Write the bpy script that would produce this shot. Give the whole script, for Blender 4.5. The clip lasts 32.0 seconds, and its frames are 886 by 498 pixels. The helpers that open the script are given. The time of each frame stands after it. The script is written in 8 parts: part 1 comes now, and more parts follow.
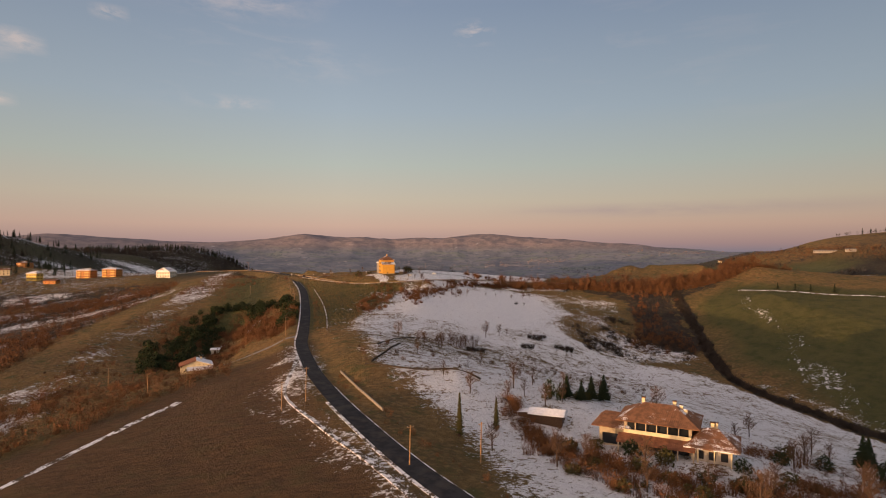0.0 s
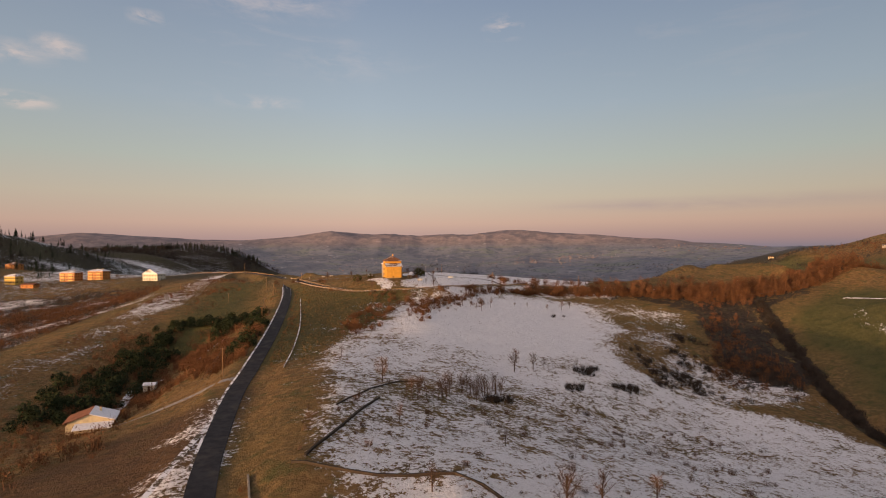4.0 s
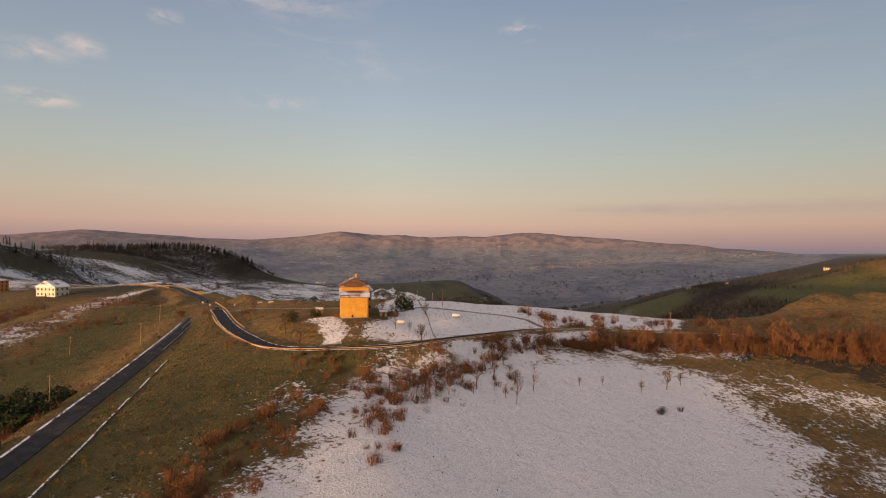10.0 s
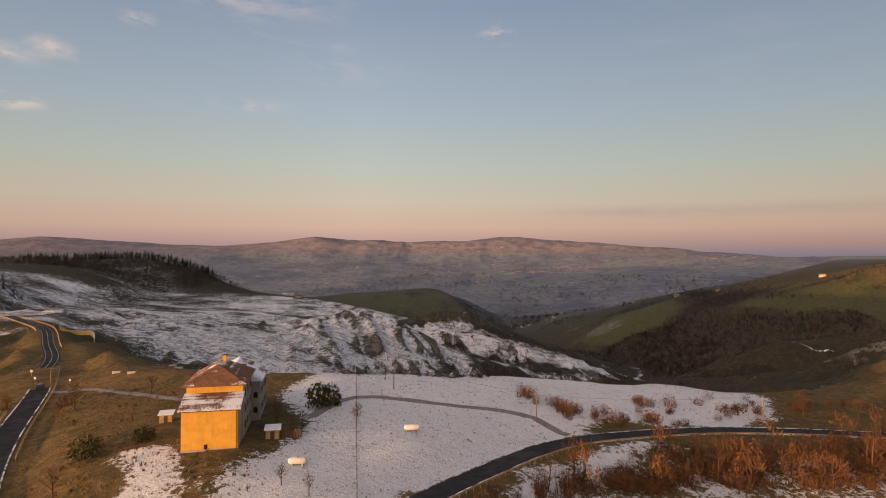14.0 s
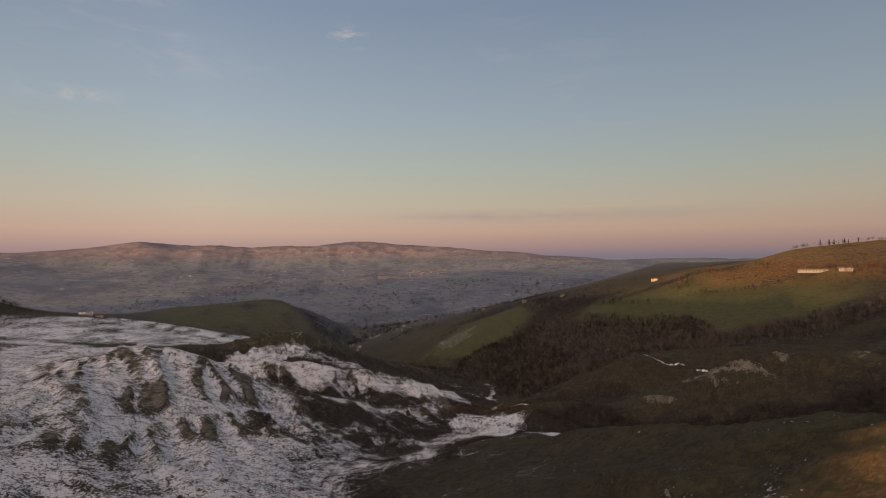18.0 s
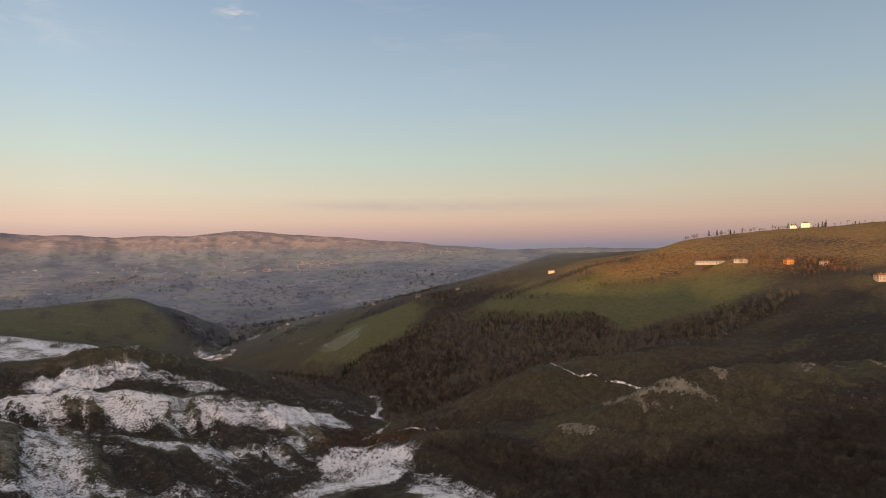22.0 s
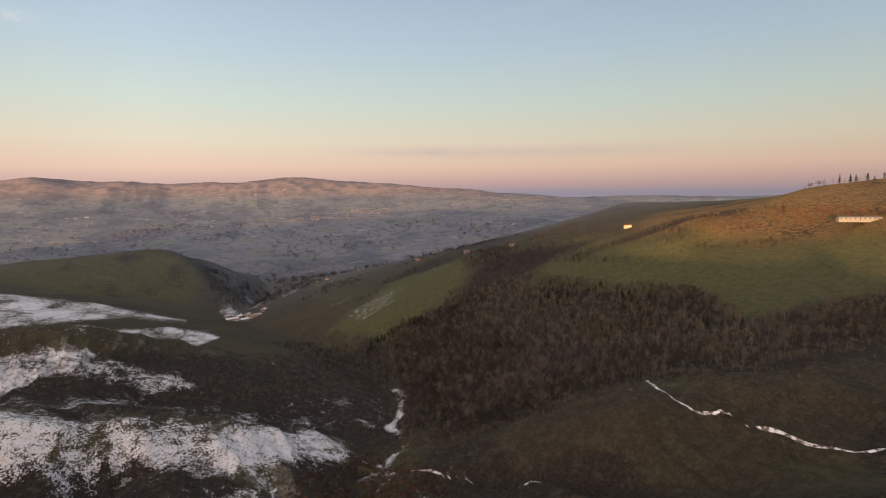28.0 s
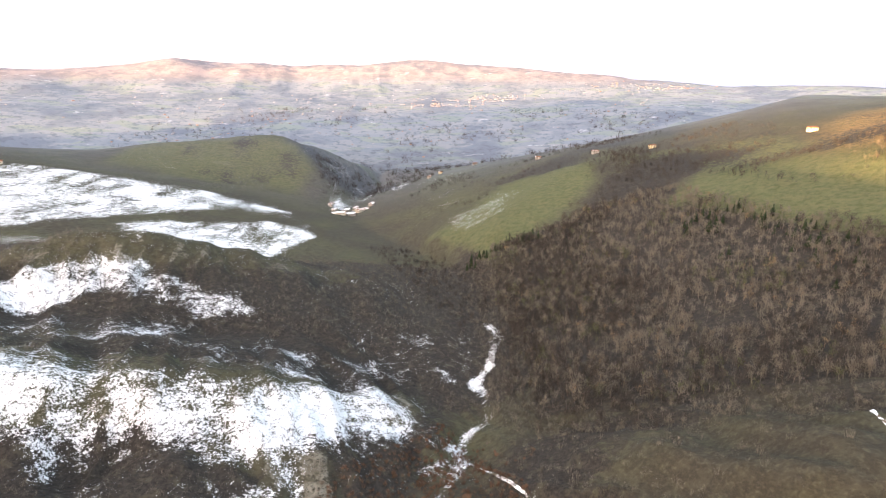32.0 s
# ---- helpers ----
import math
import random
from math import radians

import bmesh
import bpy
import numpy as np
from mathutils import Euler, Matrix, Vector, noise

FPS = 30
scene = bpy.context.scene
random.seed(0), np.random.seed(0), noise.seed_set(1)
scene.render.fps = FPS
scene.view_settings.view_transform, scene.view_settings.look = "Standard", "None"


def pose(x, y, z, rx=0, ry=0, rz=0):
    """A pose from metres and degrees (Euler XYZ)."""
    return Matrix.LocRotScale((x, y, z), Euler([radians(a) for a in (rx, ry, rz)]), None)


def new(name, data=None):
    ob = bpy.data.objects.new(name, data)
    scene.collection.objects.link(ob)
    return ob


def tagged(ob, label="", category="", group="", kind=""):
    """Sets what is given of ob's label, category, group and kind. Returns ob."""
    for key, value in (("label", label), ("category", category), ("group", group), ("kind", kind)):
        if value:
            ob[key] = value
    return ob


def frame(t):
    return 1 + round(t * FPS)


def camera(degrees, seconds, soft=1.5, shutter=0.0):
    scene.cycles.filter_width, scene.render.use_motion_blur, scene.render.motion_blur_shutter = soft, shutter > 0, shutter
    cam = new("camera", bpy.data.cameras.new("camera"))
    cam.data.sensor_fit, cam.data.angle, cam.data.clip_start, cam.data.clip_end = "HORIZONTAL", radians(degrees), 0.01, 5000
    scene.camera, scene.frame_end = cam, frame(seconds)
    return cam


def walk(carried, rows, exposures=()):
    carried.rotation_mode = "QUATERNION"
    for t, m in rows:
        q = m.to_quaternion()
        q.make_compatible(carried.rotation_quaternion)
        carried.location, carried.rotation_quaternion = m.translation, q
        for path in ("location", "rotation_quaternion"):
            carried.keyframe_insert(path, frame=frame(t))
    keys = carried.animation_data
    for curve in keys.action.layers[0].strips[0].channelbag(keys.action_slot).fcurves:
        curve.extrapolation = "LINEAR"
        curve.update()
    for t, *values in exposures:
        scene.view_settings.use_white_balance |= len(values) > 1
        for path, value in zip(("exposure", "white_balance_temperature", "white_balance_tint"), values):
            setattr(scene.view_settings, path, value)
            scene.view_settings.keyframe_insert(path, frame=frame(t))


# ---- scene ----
# ---- camera ----
cam = camera(76.0, 32.0, 1.0)
ROWS = [
    (0.0, pose(-17.0, -127.5, -3.6, 90.33, -0.07, -3.34)),
    (0.5, pose(-16.5, -121.3, -3.6, 90.39, 0.18, -2.79)),
    (1.0, pose(-15.6, -113.1, -3.5, 90.37, 0.31, -2.23)),
    (1.5, pose(-14.4, -103.6, -3.2, 90.22, 0.41, -1.91)),
    (2.0, pose(-12.6, -92.2, -2.9, 90.21, 0.38, -1.37)),
    (2.5, pose(-10.7, -80.7, -3.0, 90.16, 0.36, -1.27)),
    (3.0, pose(-8.7, -67.2, -2.6, 90.04, 0.33, -0.71)),
    (3.5, pose(-6.5, -53.4, -2.4, 89.93, 0.32, -0.44)),
    (5.5, pose(-0.5, -1.3, 0.1, 90.28, 0.02, -0.11)),
    (6.0, pose(1.2, 12.9, 0.9, 90.26, -0.12, 0.41)),
    (6.5, pose(2.4, 26.6, 1.2, 90.17, -0.11, 0.67)),
    (7.0, pose(3.3, 41.1, 1.6, 90.08, -0.17, 1.04)),
    (7.5, pose(4.3, 55.2, 1.6, 90.06, -0.19, 1.14)),
    (7.8, pose(4.0, 64.1, 1.8, 89.97, -0.26, 1.50)),
    (7.9, pose(4.0, 67.1, 1.9, 89.93, -0.28, 1.90)),
    (8.0, pose(3.9, 70.1, 2.0, 89.90, -0.30, 10.20)),
    (8.1, pose(3.6, 73.0, 2.0, 89.91, -0.34, 17.20)),
    (8.2, pose(3.3, 75.8, 2.1, 89.92, -0.38, 18.80)),
    (8.3, pose(3.0, 78.7, 2.2, 89.92, -0.42, 18.50)),
    (8.4, pose(2.8, 81.5, 2.2, 89.93, -0.46, 17.20)),
    (8.5, pose(2.5, 84.4, 2.3, 89.94, -0.50, 15.28)),
    (8.6, pose(2.1, 87.0, 2.3, 89.94, -0.54, 12.60)),
    (8.7, pose(1.7, 89.6, 2.4, 89.95, -0.59, 10.60)),
    (8.8, pose(1.3, 92.2, 2.5, 89.95, -0.64, 7.80)),
    (8.9, pose(1.0, 94.8, 2.5, 89.95, -0.69, 5.40)),
    (9.0, pose(0.6, 97.4, 2.6, 89.96, -0.74, 2.53)),
    (9.1, pose(0.5, 100.0, 2.7, 89.98, -0.73, 2.35)),
    (9.5, pose(0.4, 110.3, 3.0, 90.06, -0.68, 1.50)),
    (10.0, pose(1.2, 123.6, 3.8, 90.15, -0.57, 0.96)),
    (10.5, pose(1.7, 136.3, 6.7, 90.49, -0.47, 0.06)),
    (11.0, pose(2.4, 148.3, 9.8, 90.49, -0.49, -1.39)),
    (11.5, pose(3.0, 160.0, 11.8, 90.48, -0.38, -1.51)),
    (12.0, pose(3.6, 172.5, 12.0, 90.49, -0.29, -1.12)),
    (12.5, pose(4.2, 184.9, 12.8, 90.61, -0.28, -1.23)),
    (13.0, pose(4.9, 196.8, 13.7, 90.55, -0.15, -1.35)),
    (13.5, pose(5.9, 208.5, 13.6, 90.55, -0.17, -1.32)),
    (14.0, pose(7.1, 221.7, 15.7, 90.51, -0.16, -1.16)),
    (14.5, pose(8.7, 234.2, 16.1, 90.43, -0.16, -0.93)),
    (14.8, pose(9.7, 243.5, 16.5, 90.40, -0.07, -1.10)),
    (14.9, pose(10.0, 246.6, 16.7, 90.39, -0.04, -1.50)),
    (15.0, pose(10.3, 249.7, 16.8, 90.38, -0.01, -3.94)),
    (15.1, pose(10.7, 252.6, 16.6, 90.42, -0.02, -4.10)),
    (15.2, pose(11.1, 255.5, 16.5, 90.45, -0.03, -5.00)),
    (15.3, pose(11.5, 258.3, 16.3, 90.49, -0.04, -6.10)),
    (15.4, pose(11.8, 261.2, 16.1, 90.53, -0.05, -8.00)),
    (15.5, pose(12.2, 264.0, 15.9, 90.57, -0.06, -9.95)),
    (17.5, pose(33.7, 315.8, 22.5, 90.74, 0.44, -15.15)),
    (18.0, pose(40.0, 328.9, 25.7, 90.86, 0.38, -15.88)),
    (18.5, pose(45.9, 342.1, 27.7, 90.83, 0.40, -15.61)),
    (18.6, pose(47.2, 345.0, 28.1, 90.65, 0.39, -15.58)),
    (18.7, pose(48.4, 347.8, 28.5, 90.05, 0.39, -15.54)),
    (18.8, pose(49.7, 350.7, 29.0, 87.15, 0.38, -15.52)),
    (18.9, pose(50.9, 353.6, 29.4, 84.75, 0.37, -15.50)),
    (19.0, pose(52.2, 356.5, 29.8, 81.98, 0.37, -15.48)),
    (19.1, pose(53.5, 359.3, 30.0, 80.45, 0.37, -15.44)),
    (19.2, pose(54.8, 362.1, 30.3, 78.45, 0.37, -15.41)),
    (19.3, pose(56.2, 364.9, 30.5, 76.95, 0.37, -15.37)),
    (19.4, pose(57.5, 367.7, 30.7, 75.35, 0.37, -15.34)),
    (19.5, pose(58.8, 370.5, 31.0, 74.32, 0.37, -15.30)),
    (20.0, pose(65.0, 384.1, 30.5, 80.39, 0.36, -16.26)),
    (20.5, pose(71.2, 397.5, 30.0, 84.54, 0.62, -22.74)),
    (21.0, pose(78.7, 411.2, 30.1, 87.22, 0.68, -27.09)),
    (21.5, pose(86.4, 424.5, 30.1, 88.83, 0.59, -26.63)),
    (22.0, pose(94.8, 438.0, 30.3, 89.73, 0.57, -26.38)),
    (22.5, pose(103.0, 451.2, 30.3, 90.16, 0.72, -26.17)),
    (23.0, pose(111.0, 464.7, 30.6, 90.41, 0.65, -25.99)),
    (23.3, pose(115.5, 472.6, 30.5, 90.54, 0.66, -25.69)),
    (23.4, pose(117.0, 475.3, 30.5, 90.59, 0.66, -25.19)),
    (23.5, pose(118.5, 477.9, 30.5, 90.63, 0.67, -21.49)),
    (23.6, pose(120.1, 480.7, 30.7, 89.99, 0.69, -21.55)),
    (23.8, pose(123.1, 486.4, 31.1, 89.75, 0.74, -21.32)),
    (23.9, pose(124.7, 489.2, 31.3, 88.55, 0.76, -21.28)),
    (24.0, pose(126.2, 492.1, 31.5, 87.41, 0.78, -21.23)),
    (24.1, pose(127.9, 495.2, 32.0, 85.55, 0.87, -21.17)),
    (24.2, pose(129.6, 498.2, 32.4, 82.75, 0.95, -21.12)),
    (24.3, pose(131.3, 501.3, 32.9, 80.45, 1.02, -21.08)),
    (24.4, pose(133.0, 504.4, 33.3, 78.35, 1.10, -21.04)),
    (24.5, pose(134.7, 507.5, 33.7, 76.35, 1.17, -21.00)),
    (25.0, pose(143.8, 523.2, 35.1, 68.97, 1.37, -20.88)),
    (25.5, pose(152.1, 537.5, 35.0, 76.78, 1.15, -20.68)),
    (26.0, pose(160.6, 553.1, 34.3, 82.65, 0.89, -20.66)),
    (26.5, pose(168.9, 568.6, 33.7, 85.88, 0.85, -20.70)),
    (28.5, pose(208.7, 632.7, 33.2, 82.39, -0.08, -20.02)),
    (29.0, pose(216.2, 647.7, 34.3, 78.68, 0.02, -18.72)),
    (29.5, pose(223.6, 661.8, 35.2, 76.49, -0.02, -17.12)),
    (29.6, pose(224.9, 664.6, 35.4, 76.19, -0.13, -16.17)),
    (29.7, pose(226.2, 667.4, 35.6, 75.90, -0.24, -15.04)),
    (29.8, pose(227.6, 670.2, 35.8, 75.60, -0.35, -13.91)),
    (29.9, pose(228.9, 673.0, 36.0, 75.31, -0.46, -12.08)),
    (30.0, pose(230.2, 675.8, 36.2, 75.01, -0.57, -9.85)),
    (30.1, pose(231.5, 678.7, 36.3, 74.85, -0.55, -9.90)),
    (30.5, pose(236.6, 690.3, 36.5, 74.19, -0.48, -9.84)),
    (31.0, pose(242.2, 705.1, 36.7, 73.84, -0.45, -9.96)),
    (31.5, pose(247.4, 720.1, 36.7, 73.51, -0.28, -10.04)),
    (31.6, pose(248.3, 723.2, 36.7, 73.46, -0.30, -10.26)),
    (31.7, pose(249.2, 726.3, 36.7, 73.41, -0.32, -10.01)),
    (31.8, pose(250.1, 729.4, 36.6, 73.36, -0.33, -9.40)),
    (31.9, pose(251.0, 732.6, 36.6, 73.31, -0.35, -8.70)),
    (32.0, pose(251.9, 735.7, 36.6, 73.26, -0.37, -7.67)),
]
EXPOSURES = [
    (0.0, 0.05, 6250, 10), (3.5, 0.1, 6250, 10), (6.0, 0.2, 6300, 10), (13.0, 0.2, 6350, 10), (15.0, 0.12, 6300, 10), (17.0, 0.0, 6250, 9), (18.5, 0.0, 6250, 9), (19.0, 0.45, 6050, 8),
    (19.5, 1.25, 5950, 3), (20.0, 1.7, 5850, 3), (20.5, 1.5, 5850, 3), (21.0, 0.95, 6050, 5), (21.5, 0.75, 6100, 5), (22.0, 0.52, 6100, 4), (22.5, 0.42, 6100, 4), (23.0, 0.3, 6100, 4), (24.0, 0.1, 6100, 5),
    (24.5, 0.9, 5950, 3), (25.0, 2.25, 5650, 2), (26.0, 2.2, 5650, 2), (26.5, 1.05, 6000, 4), (27.5, 0.6, 6100, 5),
    (28.5, 0.65, 6100, 5), (29.0, 1.3, 5700, 3), (29.5, 1.75, 5700, 2), (30.0, 2.3, 5600, 0), (32.0, 2.5, 5600, -3)]
walk(cam, ROWS, EXPOSURES)

# ---- world and sun ----
SUN_ELEVATION, SUN_AZIMUTH = 1.5, 230.0      # degrees; azimuth clockwise from +y
world = bpy.data.worlds.new("winter_dusk")
scene.world = world
world.use_nodes = True
wn, wl = world.node_tree.nodes, world.node_tree.links
wn.clear()


def wnode(kind, **props):
    n = wn.new(kind)
    for k, v in props.items():
        n.inputs[k].default_value = v
    return n


def wmath(op, a, b=None, clamp=False):
    n = wn.new("ShaderNodeMath")
    n.operation, n.use_clamp = op, clamp
    for i, v in enumerate((a, b)):
        if v is None:
            continue
        if isinstance(v, (int, float)):
            n.inputs[i].default_value = v
        else:
            wl.new(v, n.inputs[i])
    return n.outputs[0]


sky = wn.new("ShaderNodeTexSky")
sky.sky_type, sky.sun_disc = "NISHITA", False
sky.sun_elevation, sky.sun_rotation = radians(SUN_ELEVATION), radians(SUN_AZIMUTH)
sky.altitude, sky.air_density, sky.dust_density, sky.ozone_density = 300.0, 1.0, 1.5, 2.0
coord = wn.new("ShaderNodeTexCoord")
split = wn.new("ShaderNodeSeparateXYZ")
wl.new(coord.outputs["Generated"], split.inputs[0])
# dusk colours by height over the horizon: grey haze, rose, straw, pale green, blue
ramp = wn.new("ShaderNodeValToRGB")
wl.new(wmath("MULTIPLY_ADD", split.outputs[2], 1.0), ramp.inputs[0])
height_node = ramp.inputs[0].links[0].from_node
height_node.inputs[2].default_value = 0.0
stops = [(0.0, (0.27, 0.23, 0.27)), (0.015, (0.42, 0.28, 0.27)), (0.045, (0.60, 0.39, 0.31)), (0.09, (0.57, 0.46, 0.35)),
         (0.15, (0.47, 0.47, 0.40)), (0.24, (0.37, 0.41, 0.44)), (0.40, (0.245, 0.288, 0.365)), (0.62, (0.27, 0.285, 0.33))]
cr = ramp.color_ramp
while len(cr.elements) < len(stops):
    cr.elements.new(0.5)
for e, (p, c) in zip(cr.elements, stops):
    e.position, e.color = p, (*c, 1)
# thin clouds
cloud_map = wn.new("ShaderNodeMapping")
cloud_map.inputs["Scale"].default_value = (3.2, 3.2, 16.0)
wl.new(coord.outputs["Generated"], cloud_map.inputs[0])
cloud = wnode("ShaderNodeTexNoise", Scale=1.6, Detail=9.0, Roughness=0.62, Distortion=0.25)
wl.new(cloud_map.outputs[0], cloud.inputs["Vector"])
patch = wnode("ShaderNodeTexNoise", Scale=2.1, Detail=2.0)
wl.new(coord.outputs["Generated"], patch.inputs["Vector"])


def bump_at(value, centre, half):
    return wmath("SUBTRACT", 1.0, wmath("DIVIDE", wmath("ABSOLUTE", wmath("SUBTRACT", value, centre)), half), True)


sx, sy, sz = split.outputs
wisps = wmath("MULTIPLY", wmath("MULTIPLY", wmath("SUBTRACT", cloud.outputs[0], 0.56, True), 4.5),
              wmath("MULTIPLY", wmath("SUBTRACT", patch.outputs[0], 0.44, True), 4.0), True)
wisps = wmath("MULTIPLY", wisps, wmath("MULTIPLY", wmath("SUBTRACT", sz, 0.10), 4.0, True), True)
wisps = wmath("MULTIPLY", wisps, 0.35)
# small pink clouds and one long streak over the plain
puff = wnode("ShaderNodeTexNoise", Scale=16.0, Detail=8.0, Roughness=0.62, Distortion=0.4)
puff_map = wn.new("ShaderNodeMapping")
puff_map.inputs["Scale"].default_value = (1.0, 1.0, 2.6)
wl.new(coord.outputs["Generated"], puff_map.inputs[0])
wl.new(puff_map.outputs[0], puff.inputs["Vector"])
bank = None
for px, pz, hx, hz, k in ((0.105, 0.362, 0.038, 0.022, 8.0), (-0.53, 0.287, 0.030, 0.018, 9.0), (-0.575, 0.270, 0.045, 0.020, 5.0), (-0.580, 0.209, 0.042, 0.014, 10.0), (-0.29, 0.240, 0.07, 0.014, 4.0),
                          (-0.43, 0.343, 0.025, 0.012, 7.0), (-0.27, 0.385, 0.15, 0.03, 3.0), (-0.16, 0.31, 0.12, 0.04, 1.6)):
    one = wmath("MULTIPLY", bump_at(sx, px, hx), bump_at(sz, pz, hz))
    one = wmath("MULTIPLY", wmath("MULTIPLY", one, wmath("SUBTRACT", puff.outputs[0], 0.42, True)), k, True)
    bank = one if bank is None else wmath("ADD", bank, one, True)
streak = wmath("MULTIPLY", bump_at(sz, 0.071, 0.014), bump_at(sx, 0.42, 0.30))
streak = wmath("MULTIPLY", wmath("MULTIPLY", streak, wmath("SUBTRACT", cloud.outputs[0], 0.30, True)), 3.0, True)
mix0 = wn.new("ShaderNodeMix")
mix0.data_type = "RGBA"
mix0.inputs[0].default_value = 0.06
wl.new(ramp.outputs[0], mix0.inputs[6])
wl.new(sky.outputs[0], mix0.inputs[7])
mix1 = wn.new("ShaderNodeMix")
mix1.data_type = "RGBA"
wl.new(wmath("MULTIPLY", wmath("ADD", wisps, bank, True), 0.55), mix1.inputs[0])
wl.new(mix0.outputs[2], mix1.inputs[6])
mix1.inputs[7].default_value = (0.80, 0.62, 0.53, 1)
mix2 = wn.new("ShaderNodeMix")
mix2.data_type = "RGBA"
wl.new(wmath("MULTIPLY", streak, 0.75), mix2.inputs[0])
wl.new(mix1.outputs[2], mix2.inputs[6])
mix2.inputs[7].default_value = (0.42, 0.31, 0.31, 1)
# the bright sunset side of the sky
dot = wn.new("ShaderNodeVectorMath")
dot.operation = "DOT_PRODUCT"
wl.new(coord.outputs["Generated"], dot.inputs[0])
dot.inputs[1].default_value = (math.sin(radians(SUN_AZIMUTH)), math.cos(radians(SUN_AZIMUTH)), 0.32)
glow = wmath("POWER", wmath("MULTIPLY_ADD", dot.outputs["Value"], 1.2), 1.3)
dusk = glow.node.inputs[0].links[0].from_node
dusk.inputs[2].default_value, dusk.use_clamp = -0.2, True
glow = wmath("MULTIPLY", glow, wmath("SUBTRACT", 1.15, sz, True))
warm = wn.new("ShaderNodeMix")
warm.data_type, warm.blend_type = "RGBA", "ADD"
wl.new(wmath("MULTIPLY", glow, 1.0), warm.inputs[0])
warm.clamp_factor = False
wl.new(mix2.outputs[2], warm.inputs[6])
warm.inputs[7].default_value = (2.55, 1.55, 0.98, 1)
bg = wn.new("ShaderNodeBackground")
# a little dimmer away from the middle of the afterglow
wl.new(wmath("SUBTRACT", 0.97, wmath("MULTIPLY", wmath("ABSOLUTE", wmath("ADD", sx, 0.12)), 0.26)), bg.inputs[1])
wl.new(warm.outputs[2], bg.inputs[0])
wout = wn.new("ShaderNodeOutputWorld")
wl.new(bg.outputs[0], wout.inputs[0])

sun = new("sun", bpy.data.lights.new("sun", "SUN"))
sun.data.energy, sun.data.angle, sun.data.color = 5.0, radians(0.8), (1.0, 0.55, 0.24)
az, el = radians(SUN_AZIMUTH), radians(SUN_ELEVATION)
to_sun = Vector((math.sin(az) * math.cos(el), math.cos(az) * math.cos(el), math.sin(el)))
sun.matrix_world = Matrix.Translation((0, 0, 400)) @ to_sun.to_track_quat("Z", "Y").to_matrix().to_4x4()

# ---- plan of the land: break lines of ridges, floors, roads and terraces (x, y, z) ----
ROAD = [(60, -130, -49), (25, -75, -48), (-8, -30, -46.5), (-31, 17, -45), (-47, 60, -44.5), (-57, 95, -44.3), (-65, 128, -44),
        (-69, 155, -42), (-80, 220, -37.5), (-98, 307, -32), (-118, 381, -29), (-136, 437, -26), (-166, 482, -25.3),
        (-200, 530, -25), (-240, 575, -27), (-300, 640, -30)]
BEND = [(-136, 437, -26), (-114, 400, -26.5), (-90, 353, -27), (-70, 320, -27), (-53, 300, -27), (-32, 295, -26), (-15, 298, -25.5),
        (-2, 307, -25), (13, 326, -26), (33, 347, -27), (53, 358, -28), (90, 368, -30), (160, 367, -32), (240, 372, -31), (330, 392, -28), (460, 420, -26)]
